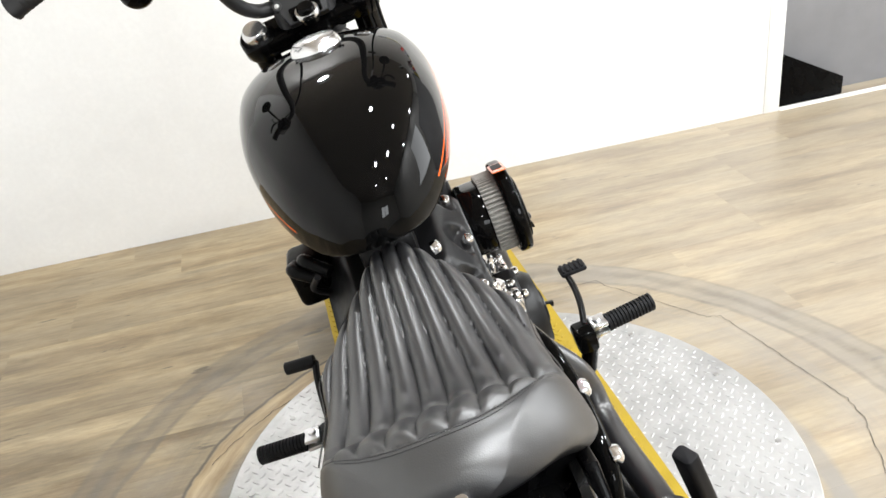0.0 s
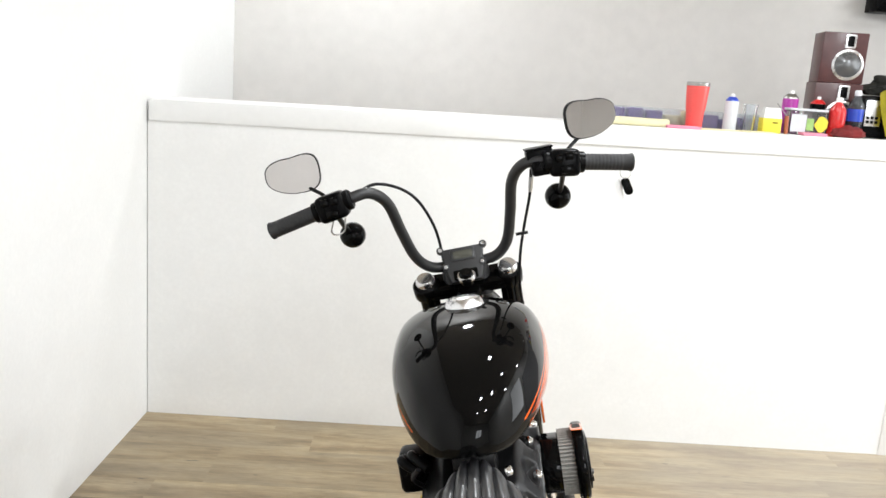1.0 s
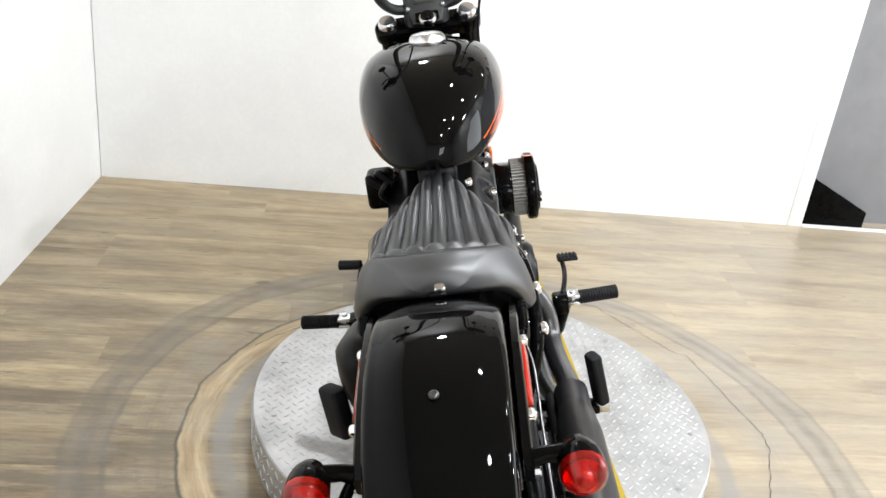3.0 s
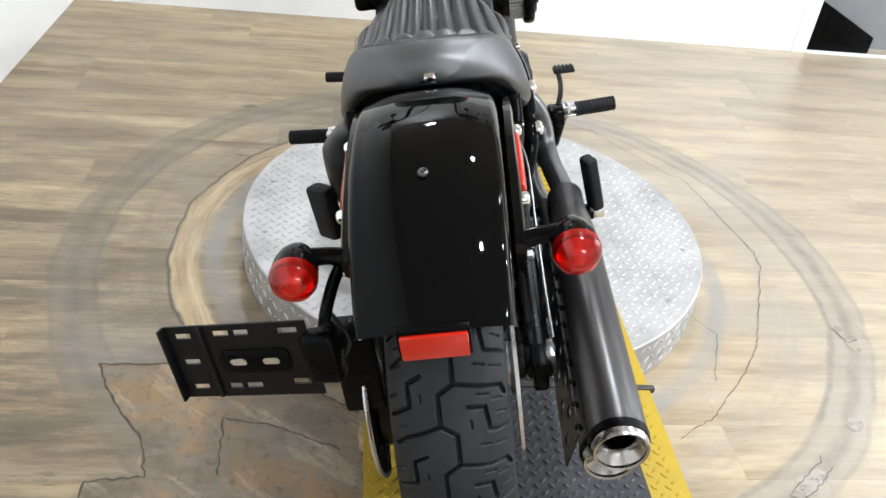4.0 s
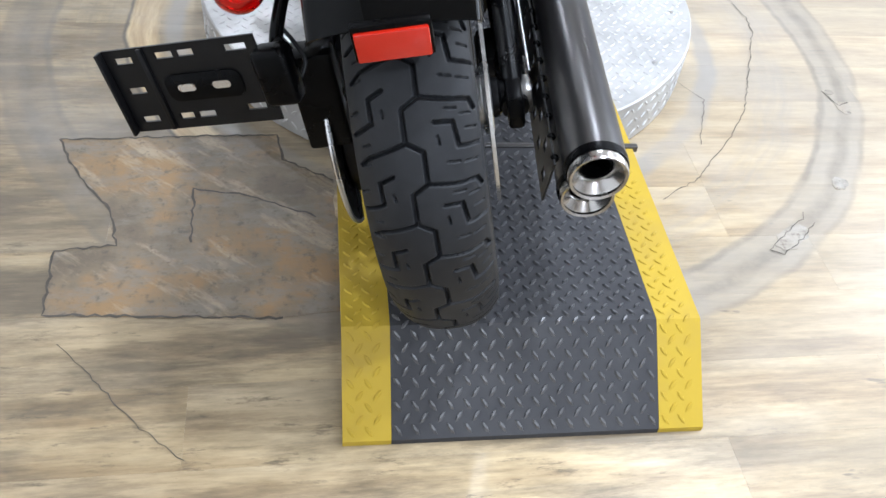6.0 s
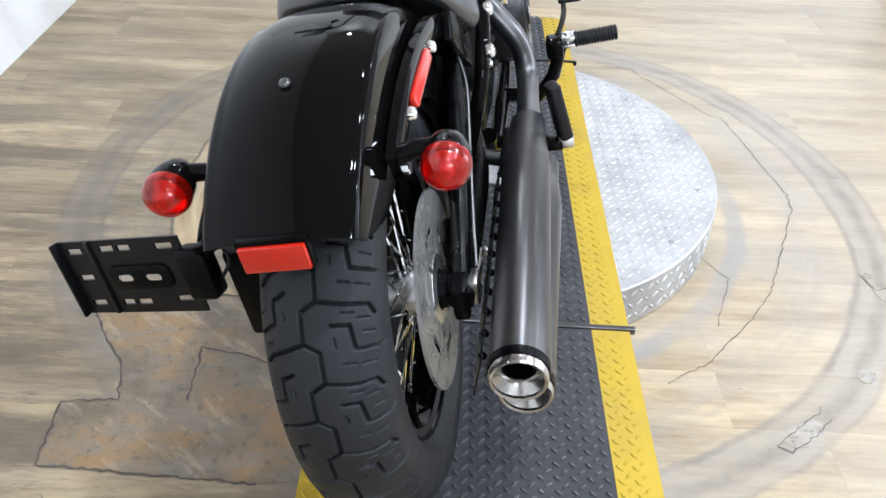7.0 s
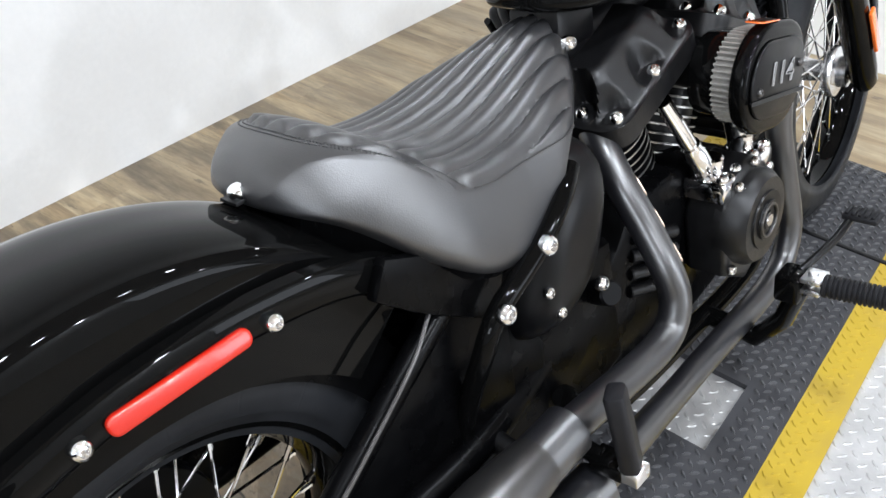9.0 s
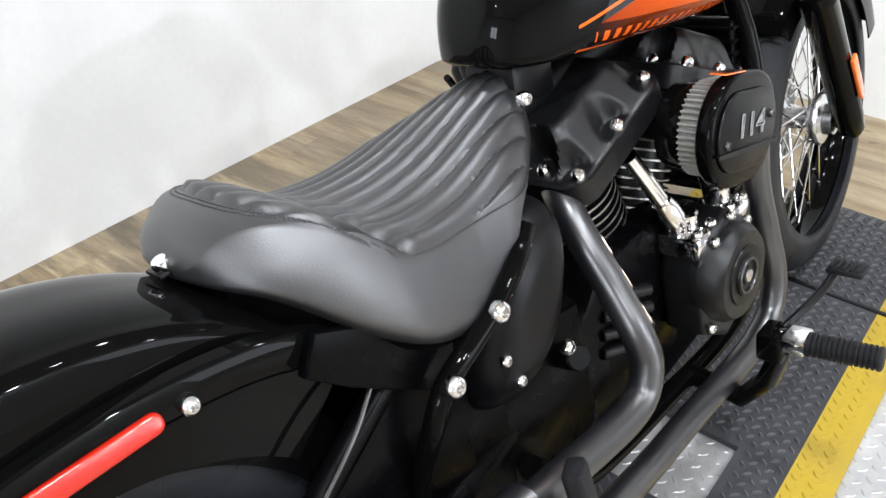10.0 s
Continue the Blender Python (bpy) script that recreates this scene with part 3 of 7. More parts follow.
solo("window_2", merge(box_bm(4.88, 4.92, ADDED_WIN[0] - 0.04, ADDED_WIN[1] + 0.04, ADDED_WIN[2] - 0.04, ADDED_WIN[2] + 0.003), box_bm(4.88, 4.92, ADDED_WIN[0] - 0.04, ADDED_WIN[1] + 0.04, ADDED_WIN[3] - 0.003, ADDED_WIN[3] + 0.04), box_bm(4.88, 4.92, ADDED_WIN[0] - 0.04, ADDED_WIN[0] + 0.003, ADDED_WIN[2], ADDED_WIN[3]), box_bm(4.88, 4.92, ADDED_WIN[1] - 0.003, ADDED_WIN[1] + 0.04, ADDED_WIN[2], ADDED_WIN[3])), M_TRIM, "white frame of the added, unseen side window", "window", "structure", smooth=False)
bm = merge(box_bm(-1.5, WIN[0], -4.4, -4.3, -0.1, CEIL), box_bm(WIN[1], 4.9, -4.4, -4.3, -0.1, CEIL), box_bm(WIN[0], WIN[1], -4.4, -4.3, -0.1, WIN[2]), box_bm(WIN[0], WIN[1], -4.4, -4.3, WIN[3], CEIL))
solo("wall_south", bm, M_WALL, "plain white rear wall with a window", "wall", "structure", smooth=False)
solo("window_1", merge(box_bm(WIN[0], WIN[1], -4.34, -4.28, WIN[2] - 0.04, WIN[2] + 0.003), box_bm(WIN[0], WIN[1], -4.34, -4.28, WIN[3] - 0.003, WIN[3] + 0.04), box_bm(1.23, 1.27, -4.34, -4.28, WIN[2], WIN[3]), box_bm(WIN[0] - 0.04, WIN[0] + 0.003, -4.34, -4.28, WIN[2] - 0.04, WIN[3] + 0.04), box_bm(WIN[1] - 0.003, WIN[1] + 0.04, -4.34, -4.28, WIN[2] - 0.04, WIN[3] + 0.04)), M_TRIM, "white two-light window frame", "window", "structure", smooth=False)
solo("ceiling", box_bm(-1.75, 5.0, -4.5, 4.4, CEIL, CEIL + 0.1), M_CEIL, "grey painted ceiling", "ceiling", "structure")

# every lamp gets a fitting, the added rear one too
for lx, ly, watts in LAMP_SPOTS:
    t = thing("ceiling_light", pose(lx, ly, CEIL), "round white ceiling light fitting", "ceiling light", "ceiling lights")
    part("housing", lathe([(0, 0), (0.11, 0), (0.11, -0.05), (0.09, -0.062), (0.085, -0.05), (0, -0.05)], None, 32), M_TRIM, t)

# low black box with a sloping lid by the passage wall
pr = [(2.05, 0.005), (2.05, 0.245), (2.375, 0.085), (2.375, 0.005)]
bm = prism(pr, -2.855, -2.77, Matrix.Rotation(radians(90), 4, "X"), 0.003)
solo("black_box", bm, M_PLASTIC, "matt black box with a sloping top against the grey wall", "box")

# ---------------------------------------------------------------- turntable and ramp mats


def lug_bm(bm, x, y, z, ang, length, width, h, nrm_slope=0.0):
    """One raised lens-shaped lug."""
    ca, sa = math.cos(ang), math.sin(ang)
    base, top = [], []
    for u, w in ((-1, 0), (-0.45, -1), (0.45, -1), (1, 0), (0.45, 1), (-0.45, 1)):
        for lst, k, zz in ((base, 1.0, 0.0), (top, 0.55, h)):
            lx, ly = u * length / 2 * k, w * width / 2 * k
            X, Y = x + lx * ca - ly * sa, y + lx * sa + ly * ca
            lst.append(bm.verts.new((X, Y, z + zz + (Y - y) * nrm_slope)))
    bm.faces.new(top)
    for k in range(6):
        bm.faces.new((base[k], base[(k + 1) % 6], top[(k + 1) % 6], top[k]))


turntable = thing("turntable", pose(DISC_C[0], DISC_C[1], 0), "round motorcycle turntable of bright aluminium tread plate", "turntable")
prof = [(0, 0.002), (DISC_R - 0.002, 0.002), (DISC_R, 0.004), (DISC_R, DISC_Z - 0.003), (DISC_R - 0.003, DISC_Z), (0, DISC_Z)]
part("plate", lathe(prof, None, 96), M_PLATE, turntable)
bm = bmesh.new()
p = 0.0165
n = int(DISC_R / p) + 1
for i in range(-n, n + 1):
    for j in range(-n, n + 1):
        x, y = (2 * i + j % 2) * p, j * p
        if math.hypot(x, y) < DISC_R - 0.018:
            lug_bm(bm, x, y, DISC_Z - 0.0002, radians(45 if j % 2 else -45), 0.0225, 0.0062, 0.0017)
tagged(part("tread_relief", bm, M_PLATE, turntable, smooth=False), kind="stuff")
# the rim carries the same pattern
bm = bmesh.new()
cnt = int(math.tau * DISC_R / 0.0245)
for k in range(cnt):
    for j in range(3):
        a = k * math.tau / cnt
        b2 = bmesh.new()
        lug_bm(b2, 0, 0, 0, radians(45 if (k + j) % 2 else -45), 0.025, 0.0062, 0.0024)
        mm = Matrix.Rotation(a, 4, "Z") @ Matrix.Translation((DISC_R - 0.0002, 0, 0.025 + j * 0.034)) @ Matrix.Rotation(radians(90), 4, "Y")
        for f in b2.faces:
            bm.faces.new([bm.verts.new(mm @ v.co) for v in f.verts])
        b2.free()
tagged(part("rim_relief", bm, M_PLATE, turntable, smooth=False), kind="stuff")
for k in range(14):
    a = radians(12 + k * 360 / 14)
    part("screw", lathe([(0, 0), (0.007, 0), (0.006, 0.003), (0.003, 0.0035), (0, 0.002)], pose((DISC_R - 0.05) * math.cos(a), (DISC_R - 0.05) * math.sin(a), DISC_Z), 10), M_STEEL, turntable)

MAT_Z = 0.130
SKEW = radians(-1.0)
MX0, MX1, YEL = -0.139, 0.449, 0.076
MAT_Y0, BEND_Y = -0.2735, -0.140
MATM = Matrix.Translation((0, 0, 0)) @ Matrix.Rotation(SKEW, 4, "Z")


def mat_height(y):
    if y < BEND_Y:
        return max(0.012, MAT_Z - (BEND_Y - y) * (MAT_Z - 0.012) / (BEND_Y - MAT_Y0))
    if y > 1.85:
        return max(0.012, MAT_Z - (y - 1.85) * 0.35)
    return MAT_Z


def strip(y0, y1, x0, x1, thick, hole=None):
    """A mat strip that follows the ramp's profile, with thickness."""
    ys = [y0] + [y for y in (BEND_Y, 1.85) if y0 < y < y1] + [y1]
    if hole:
        ys = sorted(set(ys + [hole[2], hole[3]]))
    xs = [x0, x1] if not hole else [x0, hole[0], hole[1], x1]
    bm = bmesh.new()
    top = {(i, j): bm.verts.new((x, y, mat_height(y))) for i, x in enumerate(xs) for j, y in enumerate(ys)}
    bot = {(i, j): bm.verts.new((x, y, mat_height(y) - thick)) for i, x in enumerate(xs) for j, y in enumerate(ys)}
    nx, ny = len(xs), len(ys)
    solid = lambda i, j: 0 <= i < nx - 1 and 0 <= j < ny - 1 and not (hole and xs[i] >= hole[0] - 1e-6 and xs[i + 1] <= hole[1] + 1e-6 and ys[j] >= hole[2] - 1e-6 and ys[j + 1] <= hole[3] + 1e-6)
    for i in range(nx - 1):
        for j in range(ny - 1):
            if not solid(i, j):
                continue
            bm.faces.new((top[i, j], top[i + 1, j], top[i + 1, j + 1], top[i, j + 1]))
            bm.faces.new((bot[i, j + 1], bot[i + 1, j + 1], bot[i + 1, j], bot[i, j]))
            for di, dj, a, b in ((0, -1, (i, j), (i + 1, j)), (0, 1, (i + 1, j + 1), (i, j + 1)), (-1, 0, (i, j + 1), (i, j)), (1, 0, (i + 1, j), (i + 1, j + 1))):
                if not solid(i + di, j + dj):
                    bm.faces.new((top[a], bot[a], bot[b], top[b]))
    return bm


def lugs(y0, y1, x0, x1, pitch, hole=None, size=0.0042):
    """Basket-weave tread: rows of slanted lugs, each row turned against the next."""
    bm = bmesh.new()
    for j in range(int((y1 - y0) / pitch)):
        for i in range(int((x1 - x0) / pitch / 2) + 1):
            x, y = x0 + (2 * i + 0.5 + j % 2) * pitch, y0 + (j + 0.5) * pitch
            if x + 0.006 > x1 or (hole and hole[0] - 0.01 < x < hole[1] + 0.01 and hole[2] - 0.01 < y < hole[3] + 0.01):
                continue
            sl = (mat_height(y + 0.01) - mat_height(y - 0.01)) / 0.02
            lug_bm(bm, x, y, mat_height(y) - 0.0002, radians(45 if j % 2 else -45), pitch * 1.42, pitch * 0.42, size, sl)
    return bm


HOLE = (0.13, 0.285, 0.80, 0.985)
for label, y0, y1 in (("black rubber tread mat with yellow edges, bent down as a ramp", MAT_Y0, 0.292), ("black rubber tread mat with yellow edges under the motorcycle", 0.306, 1.512), ("black rubber tread mat with yellow edges under the front wheel", 1.52, 1.955)):
    t = thing("tread_mat", MATM, label, "mat", "tread mats")
    hole = HOLE if y0 < 0.5 < y1 else None
    th = 0.0115
    part("centre", strip(y0, y1, MX0 + YEL, MX1 - YEL, th, hole), M_MATBLACK, t, "black rubber centre", False)
    part("yellow_edge", strip(y0, y1, MX0, MX0 + YEL - 0.0004, th), M_MATYELLOW, t, "yellow rubber border", False)
    part("yellow_edge", strip(y0, y1, MX1 - YEL + 0.0004, MX1, th), M_MATYELLOW, t, "yellow rubber border", False)
    tagged(part("tread_relief", lugs(y0 + 0.004, y1 - 0.004, MX0 + YEL + 0.003, MX1 - YEL - 0.003, 0.0138, hole, 0.0044), M_LUG, t, "", False), kind="stuff")
    tagged(part("border_relief", lugs(y0 + 0.004, y1 - 0.004, MX0 + 0.006, MX0 + YEL - 0.004, 0.0138, None, 0.0026), M_MATYELLOW, t, "", False), kind="stuff")
    tagged(part("border_relief", lugs(y0 + 0.004, y1 - 0.004, MX1 - YEL + 0.004, MX1 - 0.004, 0.0138, None, 0.0026), M_MATYELLOW, t, "", False), kind="stuff")
# timber runways under the mats where they reach past the disc
for label, ys, name in (("black timber ramp block under the mat", [MAT_Y0 + 0.004, BEND_Y, 0.33], "ramp_block"), ("black timber runway block under the mat", [1.56, 1.85, 1.95], "runway_block")):
    secs = []
    for k in range(41):
        y = ys[0] + (ys[-1] - ys[0]) * k / 40
        z = mat_height(y) - 0.016
        secs.append([(MX0 + 0.01, y, 0.0), (MX1 - 0.01, y, 0.0), (MX1 - 0.01, y, max(0.0008, z)), (MX0 + 0.01, y, max(0.0008, z))])
    ob = solo(name, loft(secs), M_PLASTIC, label, "ramp", smooth=False)
    ob.matrix_world = MATM
for y, lab in ((0.299, "thin steel joining bar across the mat"), (1.516, "thin dark joining bar across the mat")):
    ob = solo("joining_bar", box_bm(MX0 - 0.004, MX1 + 0.012, y - 0.006, y + 0.006, MAT_Z - 0.010, MAT_Z + 0.004, 0.002), M_MUFFLER if y < 1 else M_SATIN, lab, "bar", group="joining bars")
    ob.matrix_world = MATM

# ---------------------------------------------------------------- the motorcycle
BIKE = Matrix.Translation((0.0547, 0.0057, 0.1332)) @ pose(0, 0, 0, 0, 0, -5.0) @ pose(0, 0, 0, 0, -12.75, 0)
bike = thing("motorcycle", BIKE, "gloss black cruiser with orange tank sides, on its side stand", "motorcycle")
AX_Z, FAX = 0.315, (0.0, 1.61, 0.330)
STEER_P, STEER_A = Vector((0, 1.17, 0.95)), Vector((0, -0.52, 0.854)).normalized()
STEER = Matrix.Translation(STEER_P) @ Matrix.Rotation(radians(4.3), 4, STEER_A) @ Matrix.Translation(-STEER_P)


def groove_depth(s, w, period, segs):
    """How deep the tread is cut at distance s round the tyre and w across it, 0 to 1."""
    cut = np.zeros(s.shape)
    for (s0, w0, s1, w1, half, full) in segs:
        for k in (-1, 0, 1):
            ax, aw, bx, bw = s0 + k * period, w0, s1 + k * period, w1
            vx, vw = bx - ax, bw - aw
            t = np.clip(((s - ax) * vx + (w - aw) * vw) / (vx * vx + vw * vw), 0, 1)
            d = np.hypot(s - ax - t * vx, w - aw - t * vw)
            cut = np.maximum(cut, full * np.clip((half - d) / (half * 0.45), 0, 1))
    return cut


def tyre_bm(R, rim, half_w, period_n, segs, depth, ns, nw):
    """A tyre about the x axis, with its tread cut in."""
    prof = []
    for k in range(nw + 1):
        w = -half_w * 0.96 + 2 * half_w * 0.96 * k / nw
        z = R - 0.030 * (abs(w) / half_w) ** 2.3 - 0.012 * (abs(w) / half_w) ** 6
        prof.append((w, z, 1))
    side = [(half_w * 1.0, R - 0.062), (half_w * 0.985, R - 0.085), (half_w * 0.88, rim + 0.022), (half_w * 0.72, rim + 0.004), (half_w * 0.66, rim - 0.006)]
    full = [(-a, b, 0) for a, b in reversed(side)] + prof + [(a, b, 0) for a, b in side]
    circ = math.tau * R
    period = circ / period_n
    S, W = np.meshgrid(np.arange(ns) * circ / ns, np.array([f[0] for f in full]), indexing="ij")
    scaled = [(a * period, b, c * period, d, h, f) for a, b, c, d, h, f in segs]
    cut = groove_depth(np.mod(S, period), W, period, scaled) * depth
    verts, faces = [], []
    for i in range(ns):
        a = i * math.tau / ns
        ca, sa = math.cos(a), math.sin(a)
        for j, (w, r, flag) in enumerate(full):
            rr = r - (cut[i, j] if flag else 0)
            verts.append((w, rr * sa, rr * ca))
    m = len(full)
    for i in range(ns):
        i2 = (i + 1) % ns
        for j in range(m - 1):
            faces.append((i * m + j, i * m + j + 1, i2 * m + j + 1, i2 * m + j))
    me = bpy.data.meshes.new("tyre")
    me.from_pydata(verts, [], faces)
    me.polygons.foreach_set("use_smooth", [True] * len(faces))
    me.materials.append(M_TYRE)
    return me


def rim_bm(r, half):
    prof = [(r + 0.004, -half), (r + 0.007, -half + 0.004), (r + 0.002, -half + 0.010), (r - 0.016, -half * 0.55), (r - 0.020, -half * 0.3), (r - 0.020, half * 0.3), (r - 0.016, half * 0.55), (r + 0.002, half - 0.010), (r + 0.007, half - 0.004), (r + 0.004, half), (r - 0.004, half - 0.002), (r - 0.012, half * 0.72), (r - 0.028, half * 0.3), (r - 0.030, 0), (r - 0.028, -half * 0.3), (r - 0.012, -half * 0.72), (r - 0.004, -half + 0.002), (r + 0.004, -half)]
    return lathe(prof, Matrix.Rotation(radians(90), 4, "Y"), 64)


def spokes(parent, rim_r, hub_r, hub_w, count, rr=0.0019):
    """Laced spokes, one object each."""
    me = None
    for k in range(count):
        side = 1 if k % 2 else -1
        lean = 1 if (k // 2) % 2 else -1
        a_r = k * math.tau / count
        a_h = a_r + lean * radians(52)
        p0 = Vector((side * hub_w, hub_r * math.sin(a_h), hub_r * math.cos(a_h)))
        p1 = Vector((side * 0.008, rim_r * math.sin(a_r), rim_r * math.cos(a_r)))
        bm = tube([p0, p0.lerp(p1, 0.9), p0.lerp(p1, 0.901), p1], [rr, rr, rr * 1.8, rr * 1.8], 6)
        part("spoke", bm, M_CHROME, parent)


def pierced_ring(r_out, r_in, thick, rings, n, is_open):
    """A flat ring about x; is_open(i, k) tells which cells are cut away."""
    bm = bmesh.new()
    vs = {}
    for s, x in ((0, 0.0), (1, thick)):
        for i, f in enumerate(rings):
            r = r_in + (r_out - r_in) * f
            for k in range(n):
                a = k * math.tau / n
                vs[s, i, k] = bm.verts.new((x, r * math.sin(a), r * math.cos(a)))
    ni = len(rings) - 1
    for i in range(ni):
        for k in range(n):
            if is_open(i, k):
                continue
            k2 = (k + 1) % n
            bm.faces.new((vs[1, i, k], vs[1, i, k2], vs[1, i + 1, k2], vs[1, i + 1, k]))
            bm.faces.new((vs[0, i + 1, k], vs[0, i + 1, k2], vs[0, i, k2], vs[0, i, k]))
            for di, dk, a, b in ((-1, 0, (i, k), (i, k2)), (1, 0, (i + 1, k2), (i + 1, k)), (0, -1, (i + 1, k), (i, k)), (0, 1, (i, k2), (i + 1, k2))):
                ii, kk = i + di, (k + dk) % n
                if not (0 <= ii < ni) or is_open(ii, kk):
                    bm.faces.new((vs[0, a[0], a[1]], vs[0, b[0], b[1]], vs[1, b[0], b[1]], vs[1, a[0], a[1]]))
    return bm


def track_bm(r_out, r_in):
    """The brake track, drilled with two staggered rows of small holes."""
    return pierced_ring(r_out, r_in, 0.005, (0, 0.22, 0.32, 0.58, 0.68, 1), 180, lambda i, k: (i == 1 and k % 10 == 0) or (i == 3 and k % 10 == 5))


def carrier_bm(r_out, r_in):
    """The carrier inside it: six arms with long curved slots and short ones inside them."""
    def cut(i, k):
        u = (k + i * 2) % 24
        return (i == 4 and 3 <= u <= 17) or (i == 3 and 3 <= u <= 5) or (i == 2 and 11 <= u <= 18) or (i == 1 and 15 <= u <= 18)
    return pierced_ring(r_out, r_in, 0.004, (0, 0.16, 0.34, 0.50, 0.66, 0.86, 1), 144, cut)


# rear tread: a stepped centre groove with branches to both shoulders, Z-shaped cuts between them, and fine sipes
DEEP = [(0.0, -0.009, 0.12, 0.009), (0.12, 0.009, 0.50, 0.009), (0.50, 0.009, 0.62, -0.009), (0.62, -0.009, 1.0, -0.009),
        (0.50, 0.009, 0.56, 0.040), (0.56, 0.040, 0.58, 0.062), (0.58, 0.062, 0.70, 0.066),
        (1.00, -0.009, 1.14, -0.050), (1.14, -0.050, 1.24, -0.061),
        (0.80, 0.024, 0.82, 0.043), (0.82, 0.043, 1.12, 0.047), (1.12, 0.047, 1.14, 0.068),
        (0.38, -0.028, 0.46, -0.044), (0.46, -0.044, 0.74, -0.043), (0.74, -0.043, 0.86, -0.064)]
SIPES = [(0.66, 0.036, 0.67, 0.048), (0.74, 0.052, 0.75, 0.062), (0.92, 0.056, 0.93, 0.066), (1.28, 0.034, 1.30, 0.046), (1.32, 0.052, 1.33, 0.064), (0.96, 0.026, 1.06, 0.027), (0.22, -0.050, 0.25, -0.060), (0.58, -0.058, 0.62, -0.066), (0.98, -0.048, 1.00, -0.056), (0.60, -0.030, 0.68, -0.029)]
REAR_SEGS = [(1.5 - a, b, 1.5 - c, d, 0.0026, 1.0) for a, b, c, d in DEEP] + [(1.5 - a, b, 1.5 - c, d, 0.0013, 0.5) for a, b, c, d in SIPES]
rear = part("rear_wheel", rim_bm(0.214, 0.057), M_GLOSS, bike, "gloss black spoked rear wheel rim")
rear.matrix_parent_inverse = Matrix.Identity(4)
rear.location = (0, 0, AX_Z)
ty = new("tyre", tyre_bm(0.318, 0.205, 0.0725, 21, REAR_SEGS, 0.0095, 1680, 122))
ty.parent = rear
tagged(ty, "black rubber rear tyre with stepped tread grooves")
spokes(rear, 0.186, 0.036, 0.045, 40)
XROT = Matrix.Rotation(radians(90), 4, "Y")
part("hub", lathe([(0.02, -0.075), (0.036, -0.070), (0.036, -0.045), (0.028, -0.036), (0.027, 0.036), (0.036, 0.045), (0.042, 0.060), (0.042, 0.076), (0.02, 0.078)], XROT, 32), M_ALU, rear, "polished alloy hub")
part("brake_disc", xf(track_bm(0.146, 0.106), Matrix.Translation((0.083, 0, 0))), M_DISC, rear, "drilled steel brake disc")
part("disc_spider", xf(carrier_bm(0.107, 0.040), Matrix.Translation((0.0835, 0, 0))), M_DISC, rear, "bright slotted disc carrier")
part("disc_carrier", lathe([(0.03, 0.072), (0.050, 0.078), (0.052, 0.0885), (0.046, 0.0905), (0.032, 0.090), (0.03, 0.08)], XROT, 36), M_ALU, rear, "polished disc hub")
part("wheel_spacer", lathe([(0.028, 0.080), (0.030, 0.084), (0.028, 0.100), (0.022, 0.104), (0.022, 0.122), (0, 0.122)], XROT, 28), M_PLASTIC, rear)
part("pulley", lathe([(0.03, -0.082), (0.105, -0.082), (0.108, -0.085), (0.108, -0.112), (0.104, -0.115), (0.04, -0.108), (0.03, -0.11)], XROT, 48), M_SATIN, rear)
part("axle", rod((-0.14, 0, 0), (0.146, 0, 0), 0.011), M_STEEL, rear)
part("axle_nut", lathe([(0, 0.128), (0.017, 0.128), (0.019, 0.131), (0.019, 0.142), (0.015, 0.146), (0, 0.146)], XROT, 6), M_STEEL, rear, "steel axle nut", False)

FRONT_SEGS = [(0.0, 0.006, 0.25, 0.018), (0.25, 0.018, 0.35, 0.046), (0.5, -0.006, 0.75, -0.018), (0.75, -0.018, 0.85, -0.046), (0.0, 0.006, 0.5, -0.006), (0.5, -0.006, 1.0, 0.006)]
FRONT_SEGS = [(*q, 0.0024, 1.0) for q in FRONT_SEGS]
front = part("front_wheel", rim_bm(0.262, 0.038), M_GLOSS, bike, "gloss black spoked front wheel rim")
front.matrix_local = STEER @ Matrix.Translation(FAX)
ty = new("tyre", tyre_bm(0.331, 0.255, 0.051, 30, FRONT_SEGS, 0.004, 600, 40))
ty.parent = front
tagged(ty, "black rubber front tyre")
spokes(front, 0.234, 0.034, 0.030, 40)
part("hub", lathe([(0.018, -0.055), (0.040, -0.052), (0.040, -0.030), (0.024, -0.022), (0.022, 0.022), (0.034, 0.030), (0.054, 0.036), (0.055, 0.046), (0.052, 0.052), (0.033, 0.055), (0.031, 0.074), (0.0, 0.075)], XROT, 36), M_POLISH, front, "polished alloy hub")
part("axle", rod((-0.115, 0, 0), (0.115, 0, 0), 0.010), M_STEEL, front)
part("brake_disc", xf(track_bm(0.15, 0.110), Matrix.Translation((-0.064, 0, 0))), M_DISC, front, "drilled steel brake disc")
part("disc_spider", xf(carrier_bm(0.111, 0.040), Matrix.Translation((-0.0635, 0, 0))), M_POLISH, front, "bright slotted disc carrier")

# ---- rear fender: crowned top, rolled shoulder, side skirts
FR = 0.412


